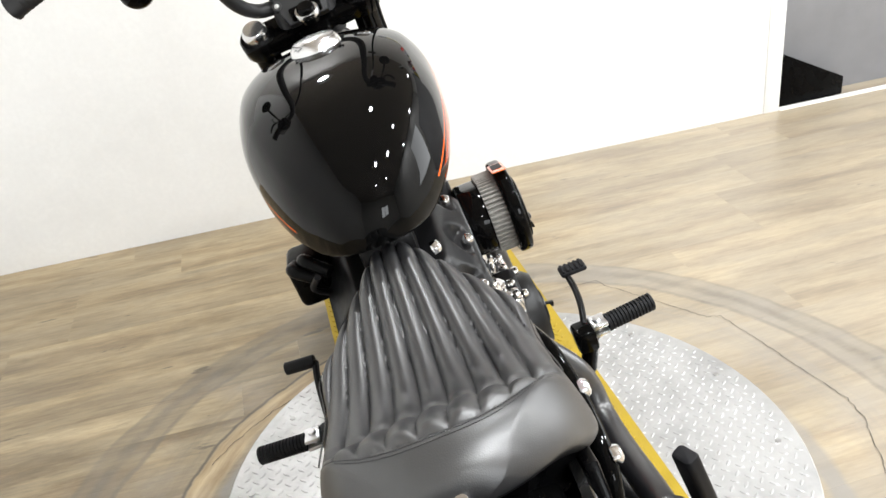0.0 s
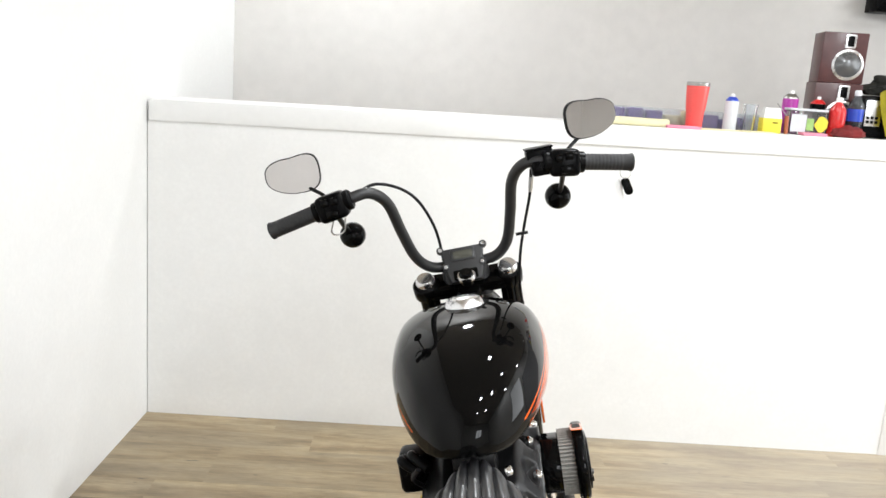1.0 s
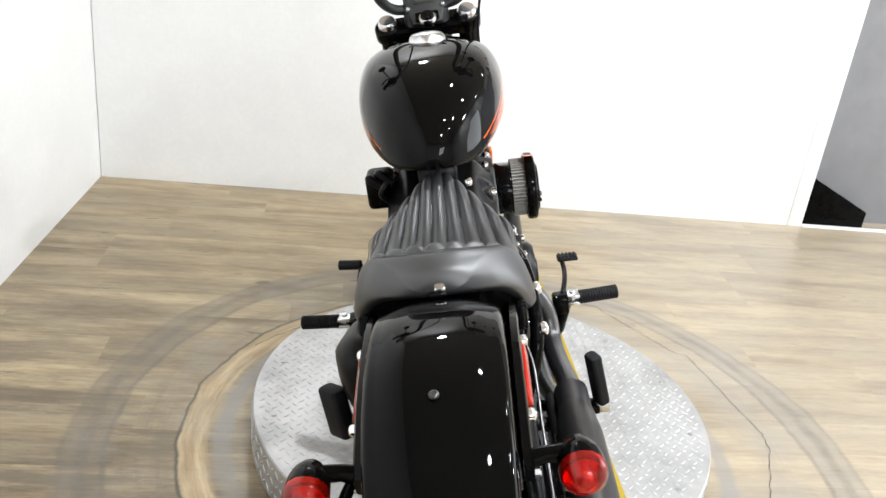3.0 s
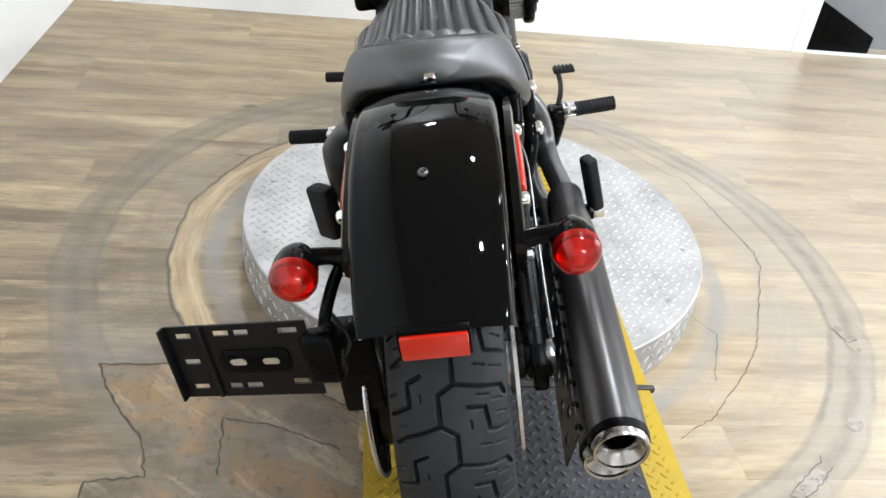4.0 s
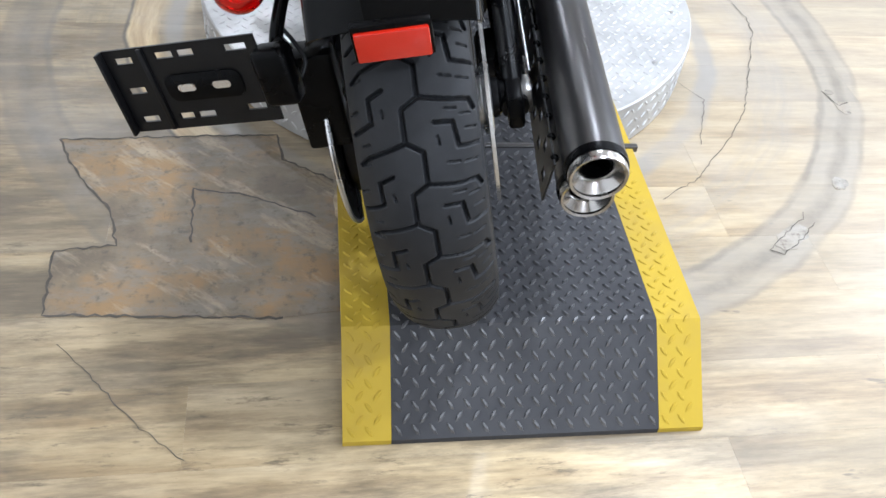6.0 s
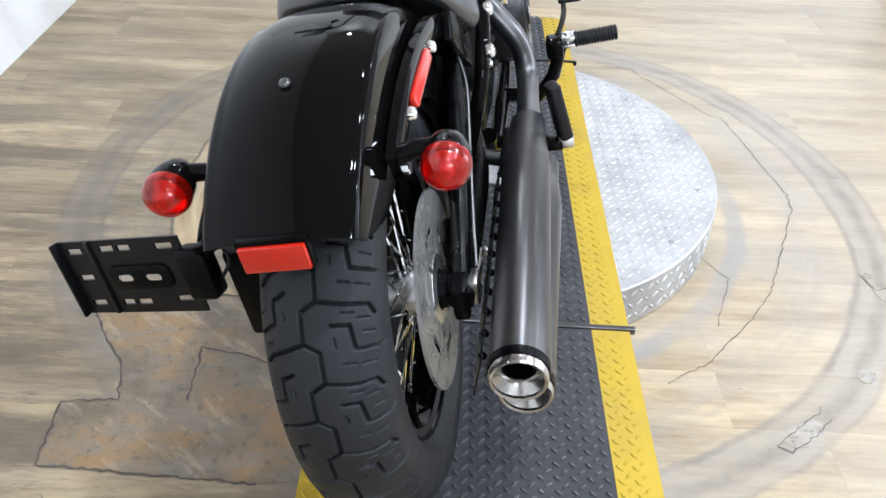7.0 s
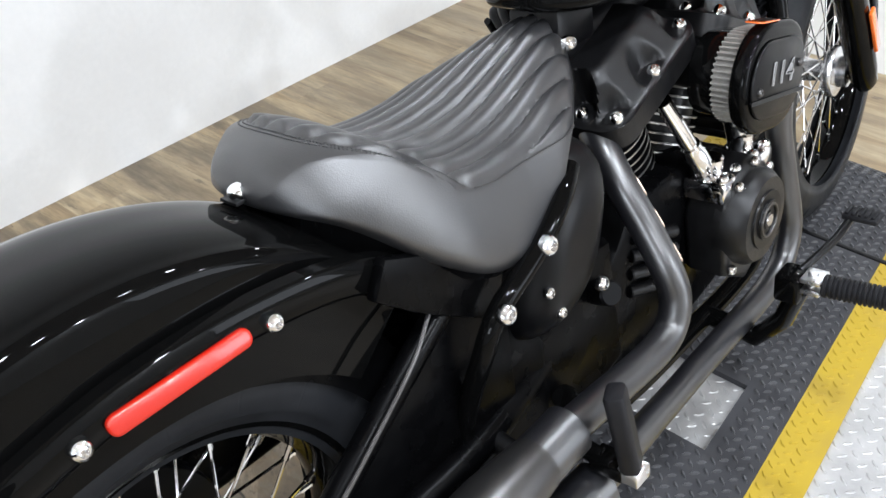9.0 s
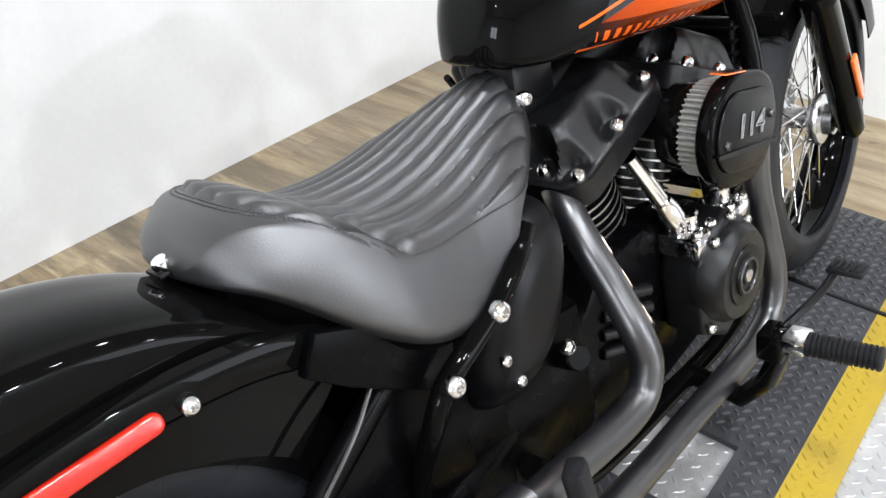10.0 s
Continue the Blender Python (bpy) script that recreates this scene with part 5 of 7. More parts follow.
for s in (1, -1):
    g0, g1 = Vector((s * 0.290, 1.040, 1.1835)), Vector((s * 0.402, 1.0505, 1.160))
    h = (g1 - g0).length
    prof = [(0, 0), (0.0165, 0), (0.018, 0.003)]
    for k in range(11):
        z = 0.010 + k * (h - 0.028) / 11
        prof += [(0.0180, z), (0.0174, z + 0.0015), (0.0174, z + 0.003), (0.0180, z + 0.0045)]
    prof += [(0.018, h - 0.008), (0.0195, h - 0.006), (0.0195, h - 0.002), (0.017, h), (0, h)]
    steered("grip", lathe(prof, axis_m(g0, g1 - g0), 24), M_GRIP, bars, "ribbed black rubber grip")
    # switch pod with buttons
    pm = axis_m((s * 0.255, 1.041, 1.190), g1 - g0)
    steered("switch_pod", merge(box_bm(-0.033, 0.033, -0.028, 0.026, -0.030, 0.028, 0.011, 3, Matrix.Translation((s * 0.255, 1.041, 1.190)) @ Matrix.Rotation(radians(9 * s), 4, "Y")), lathe([(0, -0.046), (0.019, -0.046), (0.023, -0.042), (0.023, 0.042), (0.019, 0.046), (0, 0.046)], pm, 20)), M_PLASTIC, bars)
    for dx, dz, bw in ((-0.012, 0.012, 0.009), (0.010, 0.013, 0.009), (0.001, -0.014, 0.014)):
        steered("switch_button", box_bm(s * 0.255 + dx - bw, s * 0.255 + dx + bw, 1.004, 1.018, 1.190 + dz - 0.008, 1.190 + dz + 0.009, 0.0035), M_GLOSS, bars)
    # front signal: black ball hanging under the pod
    fp = Vector((s * 0.245, 1.178, 1.100))
    steered("signal_arm", tube([(s * 0.252, 1.06, 1.165), (s * 0.250, 1.12, 1.130), (s * 0.247, 1.165, 1.108)], 0.006, 10), M_SATIN, bars)
    steered("front_signal", lathe([(0, 0.031), (0.011, 0.029), (0.022, 0.022), (0.029, 0.010), (0.031, -0.004), (0.028, -0.016), (0.020, -0.025), (0.009, -0.030), (0, -0.031)], axis_m(fp, (0, -1, 0.1)), 26), M_GLOSS, bars, "gloss black ball-shaped turn signal")
    # mirror
    mc = Vector((s * 0.335, 1.088, 1.268))
    steered("mirror_stem", tube(spline([(s * 0.262, 1.055, 1.205), (s * 0.280, 1.074, 1.219), (s * 0.304, 1.092, 1.234), (s * 0.325, 1.104, 1.254)], 4), 0.0042, 10), M_SATIN, bars)
    outl = []
    for k in range(32):
        a = k * math.tau / 32
        ca, sa = math.cos(a), math.sin(a)
        rx, ry = 0.062, 0.041 * (1 - 0.22 * ca)
        ox, oy = s * math.copysign(abs(ca) ** 0.72, ca) * rx, math.copysign(abs(sa) ** 0.72, sa) * ry
        outl.append((ox, oy + 0.10 * abs(ox) * (1 if sa > 0 else 0.6)))
    if s < 0:
        outl = outl[::-1]
    mm = Matrix.Translation(mc) @ Matrix.Rotation(radians(17 if s > 0 else 4), 4, "Z") @ Matrix.Rotation(radians(91 if s > 0 else 90), 4, "X") @ Matrix.Rotation(radians(s * 1), 4, "Z")
    steered("mirror_shell", prism(outl, -0.012, 0.0, mm, 0.004), M_SATIN, bars)
    steered("mirror_glass", prism([(x * 0.95, y * 0.94) for x, y in outl], -0.002, 0.0012, mm), M_MIRROR, bars, "rear-view mirror glass", False)
# brake master cylinder on the right, cables
steered("master_cylinder", merge(box_bm(0.178, 0.236, 1.045, 1.092, 1.202, 1.226, 0.004), box_bm(0.184, 0.226, 1.030, 1.085, 1.170, 1.202, 0.006)), M_PLASTIC, bars, "black brake fluid reservoir")
steered("reservoir_lid", box_bm(0.176, 0.238, 1.043, 1.094, 1.226, 1.230, 0.002), M_PLASTIC, bars)
steered("wire_loop", tube(spline([(-0.235, 1.05, 1.158), (-0.245, 1.07, 1.128), (-0.268, 1.075, 1.122), (-0.272, 1.06, 1.135), (-0.262, 1.05, 1.156)], 4), 0.0018, 8), M_ALU, bars)
steered("brake_lever", tube(spline([(0.262, 1.075, 1.185), (0.31, 1.104, 1.176), (0.35, 1.104, 1.166), (0.385, 1.094, 1.160)], 5), 0.006, 10), M_SATIN, bars)
steered("clutch_lever", tube(spline([(-0.262, 1.075, 1.185), (-0.31, 1.104, 1.176), (-0.35, 1.104, 1.166), (-0.385, 1.094, 1.160)], 5), 0.006, 10), M_SATIN, bars)
steered("clutch_cable", tube(spline([(-0.225, 1.070, 1.192), (-0.16, 1.105, 1.214), (-0.09, 1.16, 1.17), (-0.055, 1.22, 1.08), (-0.05, 1.26, 0.98), (-0.055, 1.27, 0.88)], 6), 0.0036, 10), M_RUBBER, bars)
steered("brake_hose", tube(spline([(0.185, 1.07, 1.185), (0.175, 1.09, 1.13), (0.150, 1.12, 1.05), (0.133, 1.15, 0.985), (0.122, 1.20, 0.90), (0.125, 1.27, 0.80)], 6), 0.0034, 10), M_RUBBER, bars)
steered("hose_crimp", rod((0.183, 1.074, 1.168), (0.176, 1.088, 1.135), 0.0050, 10), M_ALU, bars)
steered("hose_clip", box_bm(0.130, 0.158, 1.118, 1.130, 1.036, 1.042, 0.001), M_SATIN, bars)
# riser clamp with the small instrument
FACE = Matrix(((1, 0, 0, 0), (0, 0.42, -0.908, 1.205), (0, 0.908, 0.42, 0.990), (0, 0, 0, 1)))
dash = steered("instrument_clamp", merge(
    prism([(-0.037, -0.056), (0.037, -0.056), (0.045, -0.026), (0.052, 0.028), (-0.052, 0.028), (-0.045, -0.026)], -0.020, 0.008, FACE, 0.004, 3),
    prism(round_rect(0.060, 0.030, 0.005, 4, 0, 0.009), 0.006, 0.0105, FACE, 0.0015),
    *[rod(FACE @ Vector((x, y, -0.006)), FACE @ Vector((x, y, 0.0095)), 0.0088, 16) for x, y in ((-0.052, 0.027), (0.052, 0.027), (-0.044, -0.016), (0.044, -0.016))],
    rod((-0.040, 1.225, 0.89), (-0.040, 1.225, 0.97), 0.017), rod((0.040, 1.225, 0.89), (0.040, 1.225, 0.97), 0.017)), M_BAR, bike, "black handlebar clamp with a small instrument")
steered("display", prism(round_rect(0.046, 0.019, 0.002), 0.0100, 0.0109, FACE @ Matrix.Translation((0, 0.009, 0)), 0.0003), M_LCD, dash, "small dark brown display")
steered("clamp_bar", rod(FACE @ Vector((-0.029, -0.040, 0.006)), FACE @ Vector((0.029, -0.040, 0.006)), 0.0125, 20), M_GLOSS, dash)
for x, y in ((-0.052, 0.027), (0.052, 0.027), (-0.044, -0.016), (0.044, -0.016)):
    steered("clamp_bolt", bolt(FACE @ Vector((x, y, 0.009)), FACE.to_3x3() @ Vector((0, 0, 1)), 0.0048, 0.004), M_ALU, dash)
ign = steered("ignition_switch", lathe([(0, 0.012), (0.013, 0.012), (0.016, 0.008), (0.017, -0.02), (0, -0.02)], axis_m((0, 1.165, 0.957), (0, -0.4, 0.9)), 24), M_GLOSS, bike)
steered("ignition_rim", lathe([(0.0168, 0.004), (0.0205, 0.004), (0.022, 0.001), (0.022, -0.006), (0.0168, -0.006)], axis_m((0, 1.165, 0.957), (0, -0.4, 0.9)), 28), M_ALU, ign)
part("head_tube", rod((0, 1.115, 0.87), (0, 1.20, 0.73), 0.034), M_SATIN, bike)

# ---- frame
for s in (1, -1):
    part("frame_tube", tube(spline([(s * 0.03, 1.16, 0.80), (s * 0.09, 1.18, 0.60), (s * 0.115, 1.16, 0.35), (s * 0.12, 1.08, 0.19), (s * 0.12, 0.85, 0.165), (s * 0.12, 0.60, 0.18), (s * 0.125, 0.50, 0.28)], 6), 0.017, 12), M_GLOSS, bike)
    part("seat_rail", tube(spline([(s * 0.132, 0.540, 0.598), (s * 0.148, 0.50, 0.582), (s * 0.157, 0.444, 0.552), (s * 0.157, 0.365, 0.512), (s * 0.148, 0.340, 0.462), (s * 0.128, 0.330, 0.40), (s * 0.110, 0.330, 0.34)], 6), 0.0125, 12), M_GLOSS, bike)
    for p in ((s * 0.164, 0.444, 0.554), (s * 0.166, 0.363, 0.513)):
        part("frame_bolt", bolt(p, (s, -0.1, 0.15), 0.0125, 0.012), M_CHROME, bike)
    # plate under the seat that carries the strut
    pl = [(0.247, 0.634), (0.33, 0.598), (0.408, 0.550), (0.388, 0.478), (0.318, 0.525), (0.268, 0.561), (0.226, 0.598)]
    part("seat_bracket", prism([(y, z) for y, z in pl], -0.008, 0.008, Matrix.Translation((s * 0.128, 0, 0)) @ Matrix(((0, 0, 1, 0), (1, 0, 0, 0), (0, 1, 0, 0), (0, 0, 0, 1))), 0.004), M_PLASTIC, bike)
    # swingarm: lower and upper tubes to the axle
    part("swingarm", merge(tube(spline([(s * 0.122, -0.03, 0.315), (s * 0.122, 0.08, 0.318), (s * 0.122, 0.30, 0.318), (s * 0.100, 0.44, 0.32), (s * 0.080, 0.52, 0.32)], 5), [0.02] * 3 + [0.022] * 18, 12), tube(spline([(s * 0.122, 0.00, 0.325), (s * 0.120, 0.10, 0.385), (s * 0.118, 0.22, 0.465), (s * 0.112, 0.34, 0.535)], 5), 0.015, 12), box_bm(s * 0.122 - 0.012, s * 0.122 + 0.012, -0.045, 0.03, 0.288, 0.342, 0.006)), M_PLASTIC, bike)
for s in (1, -1):
    part("swingarm_web", prism([(0.03, 0.328), (0.30, 0.330), (0.42, 0.340), (0.42, 0.47), (0.335, 0.53), (0.20, 0.44)], -0.005, 0.005, Matrix.Translation((s * 0.112, 0, 0)) @ Matrix(((0, 0, 1, 0), (1, 0, 0, 0), (0, 1, 0, 0), (0, 0, 0, 1))), 0.003), M_PLASTIC, bike)
part("battery_box", box_bm(-0.108, 0.108, 0.335, 0.50, 0.24, 0.56, 0.015), M_PLASTIC, bike, "matt black battery box")
part("rear_frame_plate", box_bm(-0.055, 0.055, 0.20, 0.36, 0.555, 0.575, 0.006), M_PLASTIC, bike)
part("shock", rod((0, 0.40, 0.50), (0, 0.62, 0.42), 0.035), M_SATIN, bike)
part("backbone", tube([(0, 1.15, 0.80), (0, 0.90, 0.70), (0, 0.66, 0.665), (0, 0.50, 0.60)], 0.03, 14), M_SATIN, bike)
part("brake_line", tube(spline([(0.146, 0.01, 0.345), (0.143, 0.08, 0.392), (0.141, 0.17, 0.452), (0.139, 0.25, 0.51), (0.125, 0.30, 0.545)], 6), 0.0026, 8), M_MUFFLER, bike)
cal = part("brake_caliper", box_bm(0.075, 0.135, 0.075, 0.165, 0.245, 0.330, 0.012), M_SATIN, bike, "black rear brake caliper")
for y, z in ((0.09, 0.31), (0.15, 0.265)):
    part("caliper_bolt", bolt((0.135, y, z), (1, 0, 0), 0.008, 0.008), M_STEEL, cal)
part("axle_adjuster", merge(rod((0.140, 0.03, 0.315), (0.140, 0.085, 0.315), 0.008, 8), box_bm(0.132, 0.147, -0.02, 0.02, 0.295, 0.335, 0.003)), M_STEEL, bike)
part("drive_belt", box_bm(-0.110, -0.088, 0.0, 0.60, 0.418, 0.424), M_RUBBER, bike)
# lower belt guard: black half-disc with a bright edge by the wheel
bg = [(0.15 * math.sin(radians(a)), 0.15 * math.cos(radians(a))) for a in range(-150, 60, 10)]
part("guard_edge", tube([(-0.119, 0.152 * math.sin(radians(a)), 0.315 + 0.152 * math.cos(radians(a))) for a in range(-150, -20, 8)], 0.0035, 8), M_ALU, bike)
part("plate_mount", box_bm(-0.150, -0.092, -0.125, -0.085, 0.360, 0.500, 0.006), M_PLASTIC, bike)
part("pulley_guard", prism(bg, -0.004, 0.004, Matrix.Translation((-0.120, 0, 0.315)) @ Matrix(((0, 0, 1, 0), (1, 0, 0, 0), (0, 1, 0, 0), (0, 0, 0, 1))), 0.002), M_PLASTIC, bike, "black pulley guard")

# oil tank and side covers
for s in (1, -1):
    secs = []
    for i in range(15):
        f = i / 14
        x = s * (0.085 + 0.072 * math.sin(f * math.pi / 2))
        g = math.cos(f * math.pi / 2 * 0.985) ** 0.55
        ring = []
        for k in range(40):
            a = math.tau * k / 40
            c, sn = math.cos(a), math.sin(a)
            yy = 0.520 + 0.076 * g * math.copysign(abs(c) ** 0.8, c) + 0.045 * sn * g
            zz = (0.503 if s > 0 else 0.480) + 0.112 * g * math.copysign(abs(sn) ** 0.85, sn)
            ring.append((x, yy, zz))
        secs.append(ring)
    part("side_cover", loft(secs), M_SATIN, bike, "satin black rounded side cover")
for p in ((0.147, 0.460, 0.476), (0.150, 0.476, 0.440)):
    part("cover_bolt", bolt(p, (1, 0, 0.1), 0.008, 0.008), M_CHROME, bike)

# rounded cover low on the far side, above the folded peg
secs = []
for i in range(13):
    f = i / 12
    g = math.sqrt(max(0.0, 1 - max(0, (f - 0.45) / 0.55) ** 2 * 0.9))
    secs.append([(-(0.112 + 0.076 * f), 0.305 + 0.125 * g * math.copysign(abs(math.cos(k * math.tau / 40)) ** 0.8, math.cos(k * math.tau / 40)) , 0.505 + 0.088 * g * math.copysign(abs(math.sin(k * math.tau / 40)) ** 0.8, math.sin(k * math.tau / 40)) - 0.05 * math.cos(k * math.tau / 40)) for k in range(40)])
part("belt_cover", loft(secs), M_SATIN, bike, "satin black rounded belt cover")

# ---- engine
CR = Vector((0, 0.872, 0.315))
eng = part("crankcase", merge(
    prism([(0.66, 0.20), (0.63, 0.34), (0.70, 0.43), (0.80, 0.455), (0.94, 0.455), (1.03, 0.41), (1.06, 0.30), (1.02, 0.19), (0.85, 0.165)], -0.10, 0.10, Matrix(((0, 0, 1, 0), (1, 0, 0, 0), (0, 1, 0, 0), (0, 0, 0, 1))), 0.012),
    prism([(0.44, 0.23), (0.42, 0.40), (0.50, 0.45), (0.66, 0.43), (0.68, 0.22), (0.55, 0.19)], -0.095, 0.105, Matrix(((0, 0, 1, 0), (1, 0, 0, 0), (0, 1, 0, 0), (0, 0, 0, 1))), 0.015)), M_PLASTIC, bike, "black crankcase and gearbox")
TAKE = Matrix(((0, 0, 1, 0), (1, 0, 0, 0), (0, 1, 0, 0), (0, 0, 0, 1)))
# cam cover with round timing medallion
part("cam_cover", merge(prism([(0.862, 0.275), (0.855, 0.37), (0.880, 0.43), (0.935, 0.452), (0.99, 0.42), (1.012, 0.34), (0.99, 0.265), (0.93, 0.235)], 0.10, 0.172, TAKE, 0.012, 3), lathe([(0.078, 0.15), (0.076, 0.185), (0.066, 0.198), (0, 0.199)], Matrix.Translation((0, 0.931, 0.352)) @ XROT, 40)), M_WRINKLE, eng, "black cam cover")
part("timing_medallion", lathe([(0, 0.204), (0.014, 0.204), (0.015, 0.202), (0.022, 0.202), (0.023, 0.2045), (0.031, 0.2045), (0.032, 0.201), (0.046, 0.201), (0.047, 0.1985), (0, 0.1985)], Matrix.Translation((0, 0.931, 0.352)) @ XROT, 40), M_SATIN, eng, "round dark medallion with raised rings")
part("medallion_ring", lathe([(0.024, 0.2045), (0.0245, 0.2058), (0.0275, 0.2058), (0.028, 0.2045)], Matrix.Translation((0, 0.931, 0.352)) @ XROT, 40), M_MUFFLER, eng)
part("medallion_centre", lathe([(0.010, 0.2035), (0.0095, 0.2055), (0.004, 0.206), (0, 0.2055)], Matrix.Translation((0, 0.931, 0.352)) @ XROT, 24), M_ALU, eng)
for y, z in ((0.872, 0.285), (0.865, 0.365), (0.888, 0.420), (0.935, 0.442), (0.985, 0.412), (0.982, 0.272)):
    part("cover_bolt", bolt((0.172, y, z), (1, 0, 0), 0.0085, 0.009), M_CHROME, eng)


ROCKER_BOLTS = [(0.103, -0.090), (0.108, 0.0), (0.098, 0.090), (-0.103, -0.090), (-0.103, 0.090), (0.052, -0.092)]


def rocker_cover(mm):
    """A broad cover: a smooth raised crown, shoulders falling to the rim, and a scooped pocket at each bolt."""
    corners = round_rect(0.240, 0.224, 0.034, 12)
    outline = []
    for (ax, ay), (bx, by) in zip(corners, corners[1:] + corners[:1]):
        n = max(1, int(math.hypot(bx - ax, by - ay) / 0.0045))
        outline += [(ax + (bx - ax) * k / n, ay + (by - ay) * k / n) for k in range(n)]
    rings = 46
    secs = [[mm @ Vector((x, y, 0.0)) for x, y in outline], [mm @ Vector((x, y, 0.027)) for x, y in outline]]
    for i in range(rings):
        k = 1 - i / rings
        ring = []
        for x, y in outline:
            px, py = x * (0.012 + 0.988 * k), y * (0.012 + 0.988 * k)
            edge = min(1, (1 - k) / 0.44)
            h = 0.033 + 0.056 * edge * edge * (3 - 2 * edge)
            for bx, by in ROCKER_BOLTS:
                d = math.hypot(px - bx, (py - by) * 0.9)
                f = min(1, max(0, (0.028 - d) / 0.007))
                h += (min(h, 0.036) - h) * f * f * (3 - 2 * f)
            ring.append(mm @ Vector((px, py, h)))
        secs.append(ring)
    return loft(secs)


for s, cname in ((-1, "rear_cylinder"), (1, "front_cylinder")):
    d = Vector((0, s * math.sin(radians(22.5)), math.cos(radians(22.5))))
    base = CR + d * 0.11
    cyl = part(cname, rod(base, CR + d * 0.30, 0.060, 28), M_SATIN, eng)
    for k in range(11):
        h = 0.132 + k * 0.0145
        r = 0.068 if k < 8 else 0.071
        mm = axis_m(CR + d * h, d)
        part("fin", lathe([(0.055, -0.0022), (r, -0.0016), (r, 0.0016), (0.055, 0.0022)], mm, 36), M_SATIN, cyl)
        part("fin_edge", lathe([(r - 0.001, -0.0016), (r + 0.0008, -0.0014), (r + 0.0008, 0.0014), (r - 0.001, 0.0016)], mm, 36), M_FIN, cyl)
    # rocker box: two stepped, rounded housings
    rot = Matrix.Rotation(radians(-22.5 * s), 4, "X")
    mm = Matrix.Translation(CR + d * 0.295 + rot.to_3x3() @ Vector((0, 0.022 if s < 0 else 0.034, 0.0 if s < 0 else 0.012))) @ rot
    part("rocker_box", merge(box_bm(-0.102, 0.102, -0.095, 0.095, 0.0, 0.034, 0.008, 3, mm), rocker_cover(mm)), M_WRINKLE, eng, "black rocker box")
    for x, y in ROCKER_BOLTS:
        part("rocker_bolt", bolt(mm @ Vector((x, y, 0.035)), mm.to_3x3() @ Vector((0.35 if x > 0 else -0.35, 0, 1)), 0.0095, 0.013), M_CHROME, eng)
    # pushrod tube with its collar and lifter block
    a = CR + d * 0.30 + Vector((0.108, 0.03 * -s, -0.01))
    b = Vector((0.126, 0.888 if s < 0 else 0.985, 0.428 if s < 0 else 0.440))
    t = (b - a).normalized()
    L = (b - a).length
    part("pushrod_tube", lathe([(0.012, 0), (0.012, L * 0.55), (0.015, L * 0.56), (0.015, L * 0.66), (0.0165, L * 0.67), (0.0165, L * 0.95), (0.014, L), (0, L)], axis_m(a, t), 18), M_CHROME, eng, "chrome pushrod tube")
    lb = part("lifter_block", merge(box_bm(0.100, 0.168, b.y - 0.033, b.y + 0.033, 0.400, 0.436, 0.008), rod((0.128, b.y, 0.43), (0.128, b.y, 0.462), 0.020, 18)), M_CHROME, eng, "chrome lifter block")
    for yy in (-0.02, 0.02):
        part("block_bolt", bolt((0.156, b.y + yy, 0.434), (0.4, 0, 1), 0.009, 0.012), M_CHROME, lb)
# small cast ribs on the gearbox side
for k in range(4):
    part("case_rib", rod((0.10, 0.70 + k * 0.004, 0.32 + k * 0.028), (0.125, 0.79, 0.30 + k * 0.028), 0.010, 10), M_SATIN, eng)
part("case_bolt", bolt((0.128, 0.590, 0.409), (1, 0, 0), 0.011, 0.012), M_CHROME, eng)
part("sensor", rod((0.095, 0.615, 0.37), (0.140, 0.60, 0.39), 0.018, 16), M_PLASTIC, eng)

# ---- air cleaner
AC = Vector((0.008, 0.904, 0.588))
TILT_AC = Matrix.Translation(AC) @ Matrix.Rotation(radians(-12), 4, "X") @ TAKE


def oval(w, h):
    return round_rect(w, h, h * 0.48, 10)


ac = part("air_cleaner", prism(oval(0.150, 0.115), 0.112, 0.152, TILT_AC, 0.004), M_GLOSS, bike, "oval black air cleaner")
part("intake", rod((0.02, 0.905, 0.60), (0.11, 0.905, 0.59), 0.035, 20), M_SATIN, ac)
pts = oval(0.158, 0.122)
# pleated gauze ring
per = []
P = [Vector((x, y, 0)) for x, y in pts]
npl = 58
walkpts = P + [P[0]]
dists = [0.0]
for i in range(1, len(walkpts)):
    dists.append(dists[-1] + (walkpts[i] - walkpts[i - 1]).length)
for k in range(npl * 4):
    t = k / (npl * 4) * dists[-1]
    for i in range(1, len(walkpts)):
        if t <= dists[i] + 1e-9:
            f = (t - dists[i - 1]) / max(1e-9, dists[i] - dists[i - 1])
            q = walkpts[i - 1].lerp(walkpts[i], f)
            break
    o = 1.0 + (0.045 if k % 4 in (0, 1) else -0.03)
    per.append((q.x * o, q.y * o))
part("filter_element", prism(per, 0.150, 0.182, TILT_AC), M_PLEAT, ac, "pleated silver-grey filter element", False)
part("air_cover", prism(oval(0.190, 0.150), 0.180, 0.204, TILT_AC, 0.007, 3), M_GLOSS, ac, "gloss black oval cover")
part("cover_face", prism(oval(0.164, 0.106), 0.204, 0.209, TILT_AC, 0.003), M_SATIN, ac, "satin face of the cover")
part("cover_rib", prism(round_rect(0.17, 0.006, 0.002, 2, 0, -0.024), 0.2085, 0.2115, TILT_AC), M_GLOSS, ac)
LABM = TILT_AC @ Matrix.Translation((-0.036, 0.0750, 0.190)) @ Matrix.Rotation(radians(-90), 4, "X")
lab = part("cover_label", prism(round_rect(0.058, 0.024, 0.004, 3), 0, 0.0016, LABM), M_AMBER, ac, "small orange and dark sticker")
